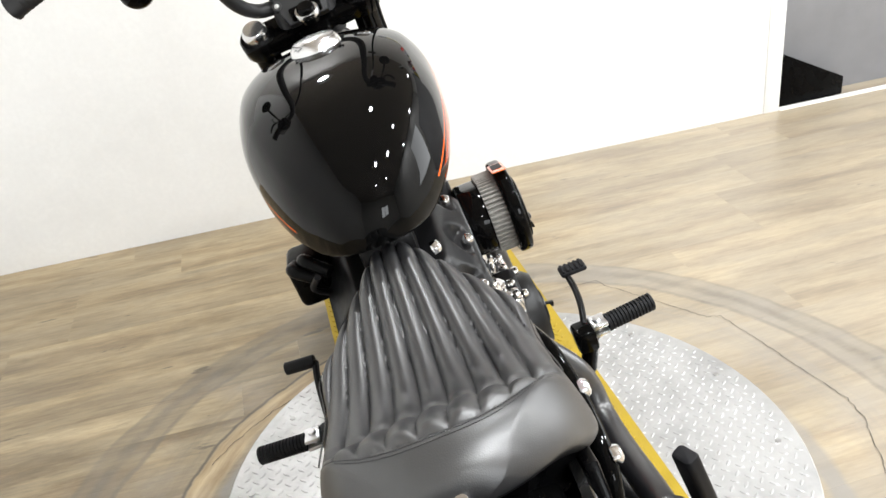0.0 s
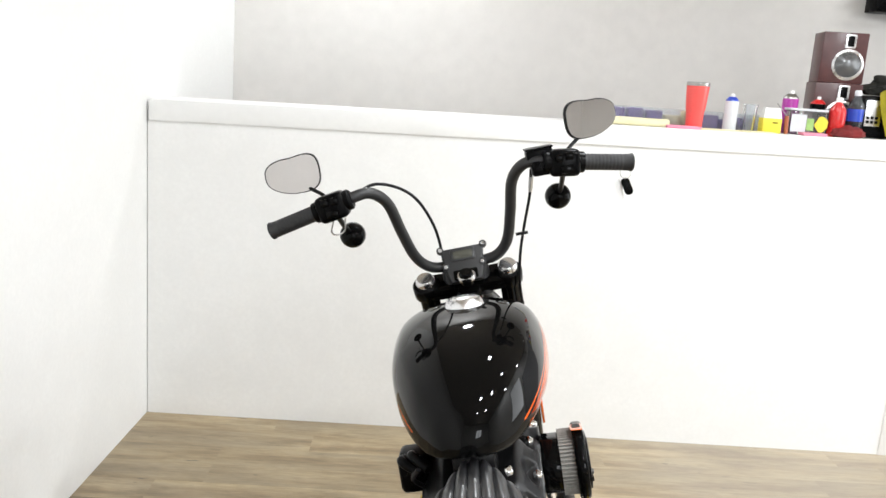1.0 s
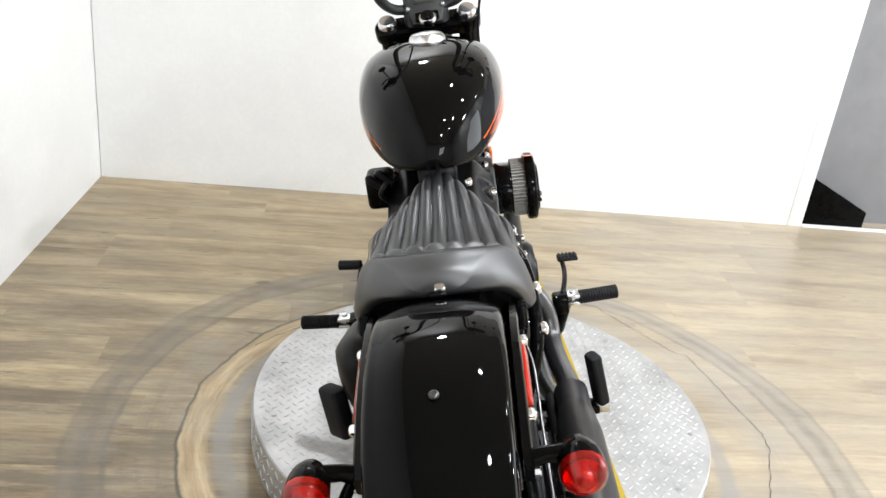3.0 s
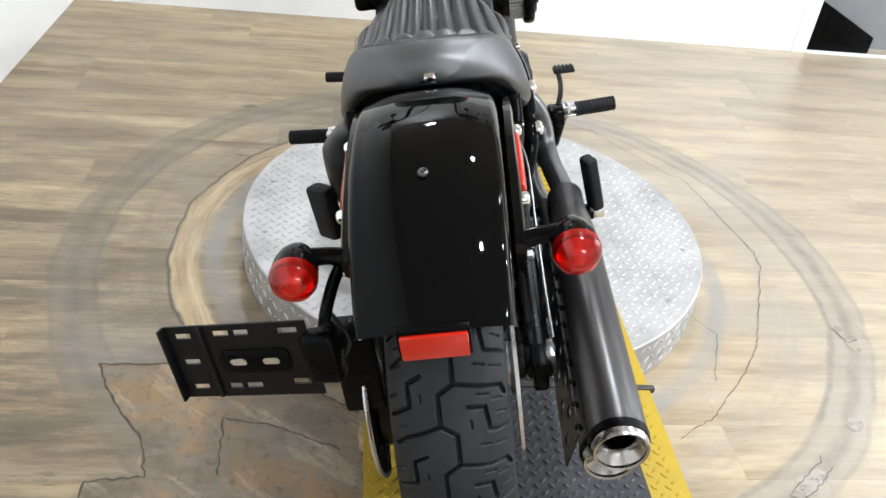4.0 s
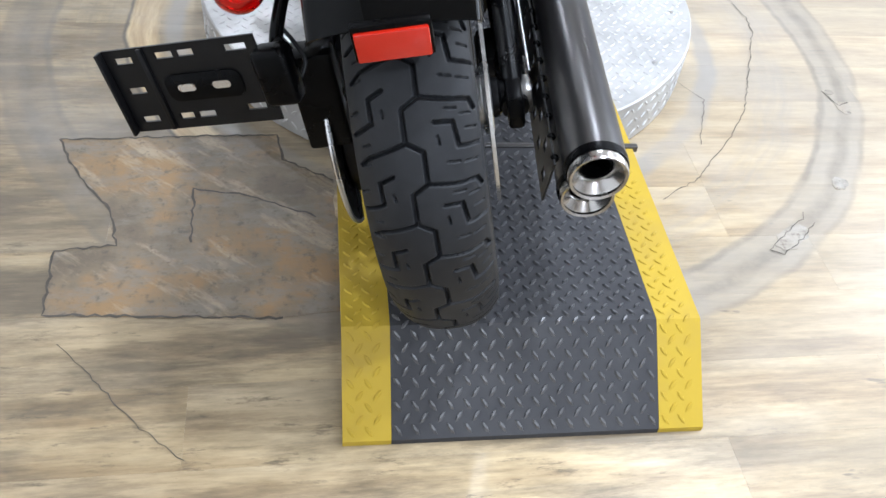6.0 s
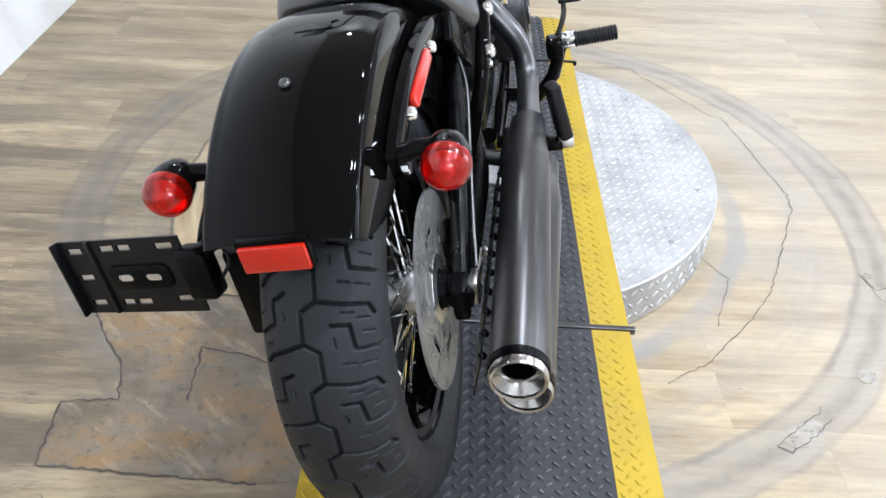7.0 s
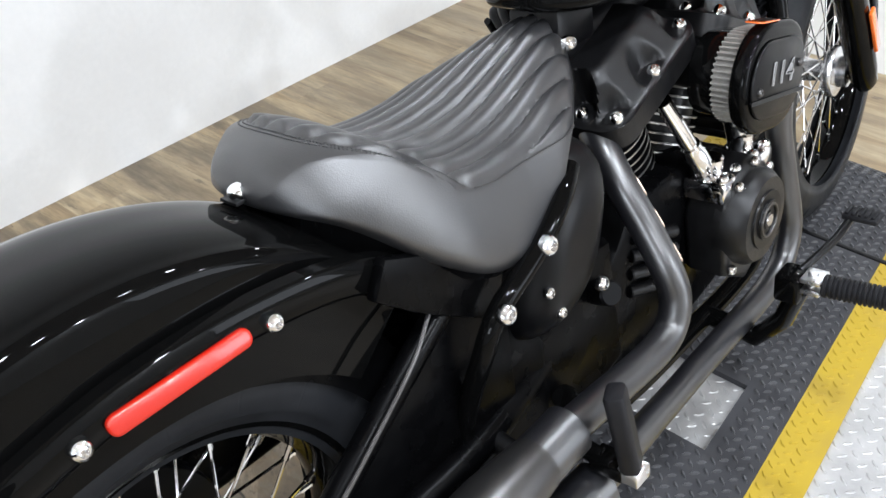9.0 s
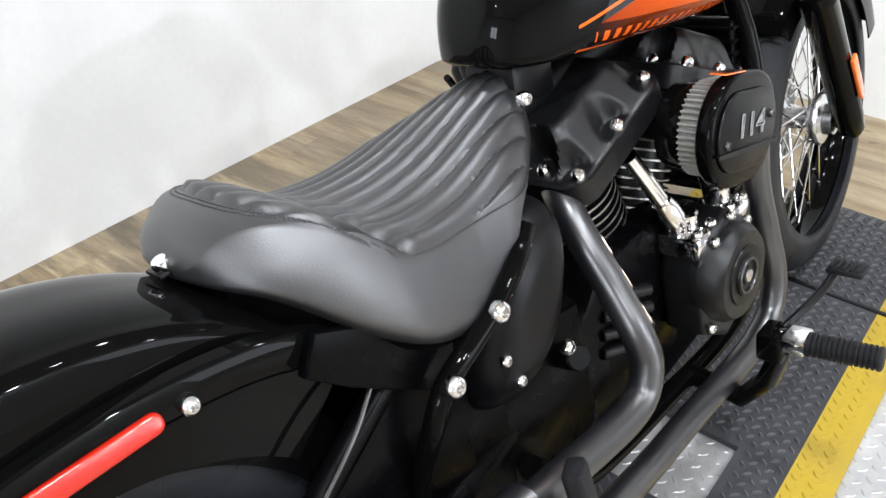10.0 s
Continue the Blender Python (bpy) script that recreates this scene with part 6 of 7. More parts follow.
part("label_print", prism(round_rect(0.036, 0.017, 0.003, 3, 0.006, 0.0), 0.0015, 0.0022, LABM), M_PLASTIC, lab)
for k, (y, z) in enumerate(((-0.062, -0.012), (0.062, 0.014))):
    part("cover_screw", bolt(TILT_AC @ Vector((y, z, 0.209)), (1, 0, 0), 0.006, 0.005), M_MUFFLER, ac)
cu = bpy.data.curves.new("numerals", "FONT")
cu.body, cu.size, cu.extrude, cu.align_x, cu.align_y = "114", 0.044, 0.0, "CENTER", "CENTER"
cu.fill_mode, cu.bevel_depth, cu.bevel_resolution = "NONE", 0.0009, 0
tx = new("numerals", cu)
dg = bpy.context.evaluated_depsgraph_get()
me = bpy.data.meshes.new_from_object(tx.evaluated_get(dg))
bpy.data.objects.remove(tx)
me.materials.clear()
me.materials.append(M_WHITE)
num = new("numerals", me)
num.parent = ac
num.matrix_local = TILT_AC @ Matrix.Translation((0.004, 0.006, 0.2102)) @ Matrix.Scale(1.2, 4, (1, 0, 0))
tagged(num, "grey numerals 114 on the cover")

def slotted_plate(w, h, slots, t):
    """A plate with slots cut right through."""
    xs = sorted({0, w, *[s[0] for s in slots], *[s[1] for s in slots]})
    ys = sorted({0, h, *[s[2] for s in slots], *[s[3] for s in slots]})
    cut = lambda i, j: not (0 <= i < len(xs) - 1 and 0 <= j < len(ys) - 1) or any(xs[i] >= s[0] - 1e-9 and xs[i + 1] <= s[1] + 1e-9 and ys[j] >= s[2] - 1e-9 and ys[j + 1] <= s[3] + 1e-9 for s in slots)
    bm = bmesh.new()
    v = {(i, j, k): bm.verts.new((x, y, k * t)) for i, x in enumerate(xs) for j, y in enumerate(ys) for k in (0, 1)}
    for i in range(len(xs) - 1):
        for j in range(len(ys) - 1):
            if cut(i, j):
                continue
            bm.faces.new((v[i, j, 1], v[i + 1, j, 1], v[i + 1, j + 1, 1], v[i, j + 1, 1]))
            bm.faces.new((v[i, j + 1, 0], v[i + 1, j + 1, 0], v[i + 1, j, 0], v[i, j, 0]))
            for di, dj, a, b in ((0, -1, (i, j), (i + 1, j)), (0, 1, (i + 1, j + 1), (i, j + 1)), (-1, 0, (i, j + 1), (i, j)), (1, 0, (i + 1, j), (i + 1, j + 1))):
                if cut(i + di, j + dj):
                    bm.faces.new((v[a[0], a[1], 0], v[b[0], b[1], 0], v[b[0], b[1], 1], v[a[0], a[1], 1]))
    return bm


# ---- exhaust
P1 = spline([(0.060, 0.690, 0.575), (0.090, 0.672, 0.552), (0.120, 0.664, 0.512), (0.153, 0.663, 0.462), (0.186, 0.657, 0.413), (0.200, 0.656, 0.370), (0.203, 0.638, 0.335), (0.205, 0.600, 0.325), (0.207, 0.54, 0.330), (0.212, 0.44, 0.347), (0.214, 0.36, 0.355)], 8)
pipe1 = part("rear_exhaust_pipe", tube(P1, 0.0215, 24), M_PIPE, bike, "satin black rear exhaust pipe")
for c in ((0.126, 0.664, 0.503), (0.152, 0.663, 0.463), (0.180, 0.659, 0.422)):
    dn = Vector((0.50, 0.72, 0.32)).normalized()
    q = axis_m(Vector(c) + dn * 0.0202, dn)
    lx = q.inverted().to_3x3() @ Vector((0.54, -0.03, -0.84))
    part("shield_slot", prism(round_rect(0.030, 0.014, 0.0065, 5), -0.004, 0.0018, q @ Matrix.Rotation(math.atan2(lx.y, lx.x), 4, "Z"), 0.0005), M_COPPER, pipe1, "oval slot with bare metal behind")
P2 = spline([(0.085, 1.085, 0.520), (0.130, 1.080, 0.545), (0.156, 1.050, 0.520), (0.160, 1.052, 0.440), (0.166, 1.075, 0.345), (0.172, 1.092, 0.262), (0.175, 1.070, 0.205), (0.177, 1.015, 0.180), (0.178, 0.94, 0.174), (0.180, 0.79, 0.176), (0.186, 0.68, 0.183), (0.202, 0.57, 0.210), (0.222, 0.46, 0.242), (0.226, 0.39, 0.248)], 8)
part("front_exhaust_pipe", tube(P2, 0.0205, 24), M_PIPE, bike, "satin black front exhaust pipe")


def muffler(a, b, name):
    a, b = Vector(a), Vector(b)
    t = (b - a).normalized()
    L = (b - a).length
    body = part(name, lathe([(0.0285, 0), (0.0305, 0.002), (0.0305, 0.045), (0.033, 0.055), (0.0389, 0.115), (0.0400, 0.125), (0.0400, L - 0.012), (0.0389, L - 0.004), (0.0367, L - 0.003), (0.0367, L - 0.03)], axis_m(a, t), 40), M_MUFFLER, bike, "dark brushed-metal muffler")
    part("muffler_tip", lathe([(0.0374, L - 0.012), (0.0386, L - 0.002), (0.0383, L + 0.012), (0.0365, L + 0.016), (0.0330, L + 0.0145), (0.0335, L + 0.010), (0.024, L + 0.001), (0.020, L - 0.003), (0.0195, L - 0.008)], axis_m(a, t), 40), M_TIP, body, "turned steel muffler tip")
    part("muffler_core", lathe([(0.0195, L - 0.008), (0.0185, L - 0.03), (0.018, L - 0.09), (0, L - 0.09)], axis_m(a, t), 24), M_PLASTIC, body)
    part("collar", lathe([(0.0295, -0.01), (0.0318, -0.008), (0.0318, 0.048), (0.0321, 0.056), (0.033, 0.058)], axis_m(a, t), 32), M_PIPE, body, "matt black collar")
    part("end_band", lathe([(0.0399, L - 0.011), (0.0409, L - 0.010), (0.0409, L - 0.002), (0.0398, L + 0.003), (0.0383, L - 0.004)], axis_m(a, t), 40), M_PLASTIC, body, "black band round the end")
    return body


muffler((0.213, 0.385, 0.352), (0.2095, -0.185, 0.322), "upper_muffler")
muffler((0.226, 0.415, 0.247), (0.206, -0.118, 0.225), "lower_muffler")
# slotted heat shield between the mufflers and the wheel
SHM = Matrix(((0.02, 0.30, 1, 0.140), (1, 0, 0, -0.165), (0.06, 1, 0, 0.262), (0, 0, 0, 1)))
sh = part("heat_shield", xf(slotted_plate(0.44, 0.060, [(0.02 + k * 0.030, 0.038 + k * 0.030, 0.012 + 0.022 * (k % 2), 0.026 + 0.022 * (k % 2)) for k in range(13)], 0.003), SHM), M_SATIN, bike, "black perforated heat shield", False)
for k in range(11):
    part("shield_boss", bolt(SHM @ Vector((0.015 + k * 0.040, 0.056, 0.003)), (0.8, 0, 1), 0.006, 0.006), M_PLASTIC, sh)
part("muffler_bracket", merge(box_bm(0.165, 0.185, 0.28, 0.42, 0.24, 0.34, 0.006), rod((0.12, 0.36, 0.32), (0.19, 0.36, 0.30), 0.014)), M_SATIN, bike)

# ---- foot controls


def ribbed(a, b, r, n):
    a, b = Vector(a), Vector(b)
    h = (b - a).length
    prof = [(0, 0), (r * 0.8, 0), (r, 0.002)]
    for k in range(n):
        z = 0.004 + k * (h - 0.010) / n
        st = (h - 0.010) / n
        prof += [(r, z), (r, z + st * 0.5), (r * 0.84, z + st * 0.62), (r * 0.84, z + st * 0.88)]
    prof += [(r, h - 0.006), (r, h - 0.002), (r * 0.85, h), (0, h)]
    return lathe(prof, axis_m(a, b - a), 22)


for s in (1, -1):
    pg = part("foot_peg", ribbed((s * 0.300, 0.905, 0.280), (s * 0.397, 0.915, 0.281), 0.0175, 13), M_RUBBER, bike, "ribbed black rubber foot peg")
    part("peg_clevis", merge(box_bm(min(s * 0.272, s * 0.302), max(s * 0.272, s * 0.302), 0.886, 0.924, 0.268, 0.276, 0.002), box_bm(min(s * 0.272, s * 0.302), max(s * 0.272, s * 0.302), 0.886, 0.924, 0.286, 0.294, 0.002), rod((s * 0.285, 0.905, 0.262), (s * 0.285, 0.905, 0.300), 0.008, 12)), M_ALU, pg, "bright alloy clevis")
    part("peg_bracket", merge(tube([(s * 0.12, 0.90, 0.165), (s * 0.205, 0.905, 0.150), (s * 0.246, 0.905, 0.200), (s * 0.266, 0.905, 0.262)], [0.018, 0.017, 0.016, 0.015], 14), box_bm(min(s * 0.235, s * 0.275), max(s * 0.235, s * 0.275), 0.880, 0.930, 0.245, 0.292, 0.008)), M_GLOSS, bike)
arm = part("brake_pedal", tube(spline([(0.262, 0.915, 0.288), (0.274, 0.96, 0.300), (0.280, 1.01, 0.305), (0.280, 1.055, 0.312)], 5), 0.0065, 10), M_SATIN, bike)
pad = part("pedal_pad", box_bm(0.268, 0.322, 1.046, 1.082, 0.312, 0.322, 0.004), M_RUBBER, arm, "studded brake pedal pad")
for k in range(5):
    part("pad_rib", box_bm(0.272 + k * 0.0098, 0.2775 + k * 0.0098, 1.049, 1.079, 0.321, 0.3255, 0.0012), M_RUBBER, pad)
arm = part("shift_lever", tube(spline([(-0.232, 0.82, 0.300), (-0.238, 0.88, 0.335), (-0.236, 0.93, 0.378), (-0.232, 0.968, 0.397)], 5), 0.0065, 10), M_SATIN, bike)
part("shift_peg", rod((-0.232, 0.970, 0.399), (-0.290, 0.975, 0.402), 0.0125, 16), M_RUBBER, arm, "rubber shift peg")
# folded passenger peg: right upright, left beside the wheel cover
pp = part("passenger_peg", prism(round_rect(0.034, 0.024, 0.008), 0.0, 0.112, axis_m((0.275, 0.424, 0.303), (-0.13, -0.06, 1)), 0.005), M_RUBBER, bike, "folded black passenger peg")
part("peg_clevis", box_bm(0.262, 0.290, 0.410, 0.440, 0.285, 0.306, 0.004), M_ALU, pp, "bright alloy clevis")
part("peg_mount", merge(box_bm(0.225, 0.270, 0.408, 0.440, 0.284, 0.304, 0.004), rod((0.15, 0.42, 0.31), (0.235, 0.424, 0.294), 0.012)), M_GLOSS, bike)
pp = part("passenger_peg", prism(round_rect(0.030, 0.050, 0.010), -0.045, 0.045, axis_m((-0.195, 0.230, 0.470), (-0.1, 0.1, 1)), 0.005), M_RUBBER, bike, "folded black passenger peg")
part("peg_mount", rod((-0.11, 0.25, 0.45), (-0.19, 0.235, 0.44), 0.013), M_GLOSS, bike)
# primary drive cover on the other side
secs = []
for i in range(12):
    f = i / 11
    x = -(0.095 + 0.115 * f)
    g = math.sqrt(max(0.0, 1 - max(0, (f - 0.6) / 0.4) ** 2 * 0.75))
    ring = []
    for k in range(48):
        a = math.tau * k / 48
        c, sn = math.cos(a), math.sin(a)
        ring.append((x, 0.70 + 0.29 * g * math.copysign(abs(c) ** 0.65, c), 0.335 + 0.115 * g * math.copysign(abs(sn) ** 0.75, sn)))
    secs.append(ring)
prim = part("primary_cover", loft(secs), M_WRINKLE, bike, "black primary drive cover")
part("derby_cover", lathe([(0.075, 0.20), (0.072, 0.216), (0.06, 0.222), (0, 0.222)], Matrix.Translation((0, 0.60, 0.345)) @ Matrix.Rotation(radians(-90), 4, "Y"), 40), M_GLOSS, prim)
# black electrical box and coil below the tank's other side
part("coil_cover", merge(box_bm(-0.165, -0.105, 0.780, 0.855, 0.612, 0.690, 0.012, 3), tube(spline([(-0.150, 0.80, 0.68), (-0.150, 0.765, 0.690), (-0.115, 0.74, 0.675)], 5), 0.010, 12), tube(spline([(-0.130, 0.80, 0.68), (-0.128, 0.760, 0.702), (-0.095, 0.73, 0.685)], 5), 0.010, 12)), M_PLASTIC, bike, "black coil and horn cover")
part("wiring", tube(spline([(-0.11, 0.70, 0.70), (-0.13, 0.745, 0.66), (-0.11, 0.78, 0.62)], 6), 0.005, 8), M_RUBBER, bike)
# side stand
part("side_stand", tube([(-0.12, 0.86, 0.17), (-0.20, 0.83, 0.09), (-0.265, 0.80, 0.066)], [0.013, 0.012, 0.014], 12), M_SATIN, bike)

# ---- side-mount plate bracket
PA, PB_, PC = Vector((-0.341, -0.150, 0.555)), Vector((-0.333, -0.163, 0.451)), Vector((-0.152, -0.196, 0.489))
ez = (PA - PB_).normalized()
ex = (PC - PB_)
ex = (ex - ez * ex.dot(ez)).normalized()
en = ex.cross(ez)
FM = Matrix(((ex.x, ez.x, en.x, PB_.x), (ex.y, ez.y, en.y, PB_.y), (ex.z, ez.z, en.z, PB_.z), (0, 0, 0, 1)))


slots = []
for yy in (0.012, 0.050, 0.088):
    slots.append((0.012, 0.034, yy, yy + 0.008))
for x0, x1, yy in ((0.062, 0.080, 0.012), (0.086, 0.108, 0.012), (0.078, 0.098, 0.050), (0.122, 0.142, 0.050), (0.064, 0.086, 0.090), (0.092, 0.112, 0.090), (0.150, 0.174, 0.016), (0.150, 0.176, 0.090)):
    slots.append((x0, x1, yy, yy + 0.008))
plate = part("plate_bracket", xf(slotted_plate(0.188, 0.106, slots, -0.003), FM), M_SATIN, bike, "black slotted number-plate bracket, empty", False)
part("plate_lip", box_bm(-0.004, 0.0, 0.0, 0.106, -0.002, 0.010, 0.0008, m=FM), M_SATIN, plate)
part("plate_fold", box_bm(0.046, 0.052, 0.001, 0.105, -0.002, 0.004, 0.001, m=FM), M_SATIN, plate)
part("plate_ridge", box_bm(0.072, 0.150, 0.040, 0.066, -0.006, -0.0032, 0.001, m=FM), M_SATIN, plate)
part("plate_rib", prism(round_rect(0.096, 0.034, 0.012, 5, 0.110, 0.053), 0.0, 0.0025, FM, 0.001), M_PLASTIC, plate)
for k in range(2):
    part("rib_slot", prism(round_rect(0.022, 0.009, 0.004, 4, 0.088 + 0.044 * k, 0.053), 0.0024, 0.0030, FM), M_ALU, plate)
part("plate_lamp", merge(box_bm(0.180, 0.222, 0.022, 0.090, -0.016, 0.014, 0.008, 3, FM), rod((-0.150, -0.175, 0.535), (-0.128, -0.165, 0.548), 0.011)), M_PLASTIC, bike, "black plate light housing")
part("bracket_arm", tube(spline([(-0.112, -0.118, 0.605), (-0.126, -0.135, 0.585), (-0.140, -0.160, 0.550), (-0.142, -0.178, 0.522)], 5), 0.008, 12), M_GLOSS, bike)
part("plate_wire", tube(spline([(-0.135, -0.15, 0.56), (-0.120, -0.165, 0.545), (-0.112, -0.175, 0.525), (-0.125, -0.185, 0.505)], 5), 0.0025, 8), M_RUBBER, bike)
# key and tag hanging from the brake lever
key = part("key_fob", prism(round_rect(0.020, 0.042, 0.009), -0.005, 0.005, STEER @ Matrix.Translation((0.412, 1.205, 1.088)) @ Matrix.Rotation(radians(90), 4, "X") @ Matrix.Rotation(radians(12), 4, "Z"), 0.003), M_PLASTIC, bike, "black key fob")
part("key_ring", lathe([(0.012, 0), (0.0135, 0.001), (0.0135, 0.002), (0.012, 0.003)], STEER @ Matrix.Translation((0.412, 1.203, 1.120)) @ Matrix.Rotation(radians(80), 4, "X"), 20), M_STEEL, key)
part("paper_tag", prism(round_rect(0.020, 0.060, 0.003), -0.0005, 0.0005, STEER @ Matrix.Translation((0.392, 1.212, 1.078)) @ Matrix.Rotation(radians(90), 4, "X"), 0), M_TRIM, key, "small white paper tag", False)

# ---------------------------------------------------------------- things on the ledge


def ledge_pose(x, y=2.85, rz=0.0):
    return pose(x, y, top_z(x) + 0.0005, 0, 0, rz)


M_CORAL = worn("coral_powder_coat", (0.80, 0.10, 0.09), 0.4, var=0.06, scale=60)
M_BLUE = worn("blue_plastic", (0.02, 0.06, 0.45), 0.35, var=0.1)
M_PALE = worn("pale_label", (0.62, 0.64, 0.68), 0.4, var=0.05)
M_YELLOW = worn("yellow_card", (0.75, 0.62, 0.05), 0.55, var=0.08)
M_PURPLE = worn("purple_plastic", (0.085, 0.035, 0.26), 0.4, var=0.15)
M_MAGENTA = worn("magenta_print", (0.40, 0.04, 0.32), 0.3, var=0.2)
M_REDP = worn("red_plastic", (0.55, 0.02, 0.02), 0.3, var=0.1)
M_WOOD = worn("dark_cherry_veneer", (0.075, 0.022, 0.022), 0.35, var=0.3, scale=20)
M_CONE = worn("silver_cone", (0.16, 0.165, 0.17), 0.3, 0.6, var=0.1)
M_CLEAR = mat("clear_plastic", (0.86, 0.89, 0.92), 0.12, 0.0, 0.0, 0.5, 0.93)
M_SMOKE = mat("dark_drink_plastic", (0.05, 0.05, 0.06), 0.12, 0.0, 0.0, 0.5, 0.4)
M_PINK = worn("pink_paper", (0.75, 0.25, 0.35), 0.6, var=0.1)
M_CLOTH = worn("yellow_microfibre", (0.50, 0.43, 0.035), 0.9, var=0.15, scale=120, bumpy=0.3)
M_OLIVE = worn("dark_olive_cloth", (0.012, 0.012, 0.009), 0.9, var=0.3, scale=100, bumpy=0.3)
M_CREAM = worn("cream_board", (0.72, 0.66, 0.42), 0.6, var=0.08)


def tumbler(x):
    t = thing("tumbler", ledge_pose(x, 2.83), "coral red steel tumbler with a bare rim", "tumbler")
    part("body", lathe([(0, 0), (0.033, 0), (0.035, 0.004), (0.037, 0.07), (0.041, 0.085), (0.047, 0.17), (0.0475, 0.178), (0, 0.178)], None, 32), M_CORAL, t)
    part("rim", lathe([(0.0475, 0.178), (0.0482, 0.180), (0.0482, 0.192), (0.046, 0.194), (0.044, 0.180), (0, 0.178)], None, 32), M_STEEL, t, "bare steel rim")
    part("base_ring", lathe([(0.0342, 0.0), (0.036, 0.001), (0.036, 0.008), (0.0345, 0.009)], None, 32), M_STEEL, t)


def spray_can(x, y, r, h, body, cap, label, tip=M_TRIM, z=0.0):
    t = thing("spray_can", ledge_pose(x, y) @ pose(0, 0, z), label, "spray can", "spray cans")
    part("can", lathe([(0, 0), (r * 0.95, 0), (r, 0.003), (r, h * 0.78), (r * 0.98, h * 0.80), (0, h * 0.80)], None, 24), body, t)
    part("shoulder", lathe([(r * 0.98, h * 0.80), (r * 0.95, h * 0.83), (r * 0.55, h * 0.91), (r * 0.40, h * 0.92), (0, h * 0.92)], None, 24), cap, t)
    part("nozzle", lathe([(r * 0.32, h * 0.92), (r * 0.32, h * 0.985), (r * 0.2, h), (0, h)], None, 14), tip, t)
    return t


tumbler(0.965)
spray_can(1.125, 2.85, 0.028, 0.155, M_PALE, M_BLUE, "pale spray can with a blue shoulder")
spray_can(1.405, 2.92, 0.033, 0.185, M_MAGENTA, M_STEEL, "purple spray can with a silver shoulder")
spray_can(1.545, 2.96, 0.033, 0.165, M_PLASTIC, M_REDP, "black and red spray can with a pale nozzle")


def cup(x, y, r0, r1, h, m, label):
    t = thing("plastic_cup", ledge_pose(x, y), label, "cup")
    part("wall", lathe([(0, 0), (r0, 0), (r1, h), (r1 + 0.002, h), (r1 + 0.002, h - 0.004), (r1 - 0.002, h - 0.002), (r0 - 0.002, 0.003), (0, 0.003)], None, 24), m, t)


cup(1.215, 2.87, 0.022, 0.030, 0.115, M_CLEAR, "frosted clear plastic cup")
t = thing("carton", ledge_pose(1.295, 2.84, 6), "small carton, yellow below and white above", "carton")
part("lower_box", box_bm(-0.042, 0.042, -0.022, 0.022, 0.0, 0.062, 0.002), M_YELLOW, t)
part("upper_box", loft([[(-0.041, -0.021, 0.0622), (0.041, -0.021, 0.0622), (0.041, 0.021, 0.0622), (-0.041, 0.021, 0.0622)], [(-0.034, -0.014, 0.105), (0.034, -0.014, 0.105), (0.034, 0.014, 0.105), (-0.034, 0.014, 0.105)]]), M_TRIM, t, smooth=False)
part("print_bar", box_bm(0.0, 0.024, -0.0228, -0.0219, 0.042, 0.046), M_PLASTIC, t)
t = thing("snack_tub", ledge_pose(1.455, 2.87, -4), "clear tub with blue, green and yellow printed label", "tub")
part("tub", prism(round_rect(0.155, 0.10, 0.015), 0.0, 0.10, None, 0.003), M_CLEAR, t)
part("blue_label", box_bm(-0.074, -0.01, -0.0522, -0.0508, 0.012, 0.085), M_PALE, t)
part("green_label", box_bm(-0.008, 0.022, -0.0522, -0.0508, 0.02, 0.07), worn("green_print", (0.30, 0.50, 0.16), 0.5, var=0.2), t)
part("yellow_label", prism([(0.024 + 0.03 + 0.026 * math.cos(a * 0.7) * (1 + 0.15 * math.sin(3 * a)), 0.048 + 0.034 * math.sin(a * 0.7)) for a in [k * math.tau / 0.7 / 18 for k in range(18)]], 0.0508, 0.0524, Matrix.Rotation(radians(90), 4, "X")), M_YELLOW, t, smooth=False)
part("lid", prism(round_rect(0.162, 0.107, 0.017), 0.1002, 0.110, None, 0.002), M_PALE, t)


def bottle(x, y, r, h, m, capm, labelm, label):
    t = thing("bottle", ledge_pose(x, y), label, "bottle", "bottles")
    part("body", lathe([(0, 0), (r * 0.9, 0), (r, 0.006), (r, h * 0.62), (r * 0.92, h * 0.70), (r * 0.45, h * 0.84), (r * 0.38, h * 0.88), (0, h * 0.88)], None, 24), m, t)
    part("cap", lathe([(r * 0.42, h * 0.88), (r * 0.42, h * 0.97), (r * 0.3, h), (0, h)], None, 16), capm, t)
    if labelm:
        part("label_band", lathe([(r * 1.012, h * 0.34), (r * 1.012, h * 0.60)], None, 24), labelm, t)


bottle(1.575, 2.83, 0.034, 0.165, M_REDP, M_TRIM, None, "red squeeze bottle with a white cap")
bottle(1.665, 2.86, 0.033, 0.20, M_SMOKE, M_PALE, M_BLUE, "dark drink bottle with a blue label")
t = thing("work_glove", ledge_pose(1.62, 2.80, 8), "crumpled dark red work glove", "glove")
bm = bmesh.new()
bmesh.ops.create_uvsphere(bm, u_segments=24, v_segments=14, radius=1)
for v in bm.verts:
    nz = noise.noise(v.co * 2.2) * 0.25
    v.co = Vector((v.co.x * 0.075 * (1 + nz), v.co.y * 0.035 * (1 + nz), max(0.0, (v.co.z + 0.55) * 0.03 * (1 + nz))))
part("cloth", bm, worn("dark_red_cloth", (0.16, 0.012, 0.012), 0.85, var=0.3, bumpy=0.2), t)
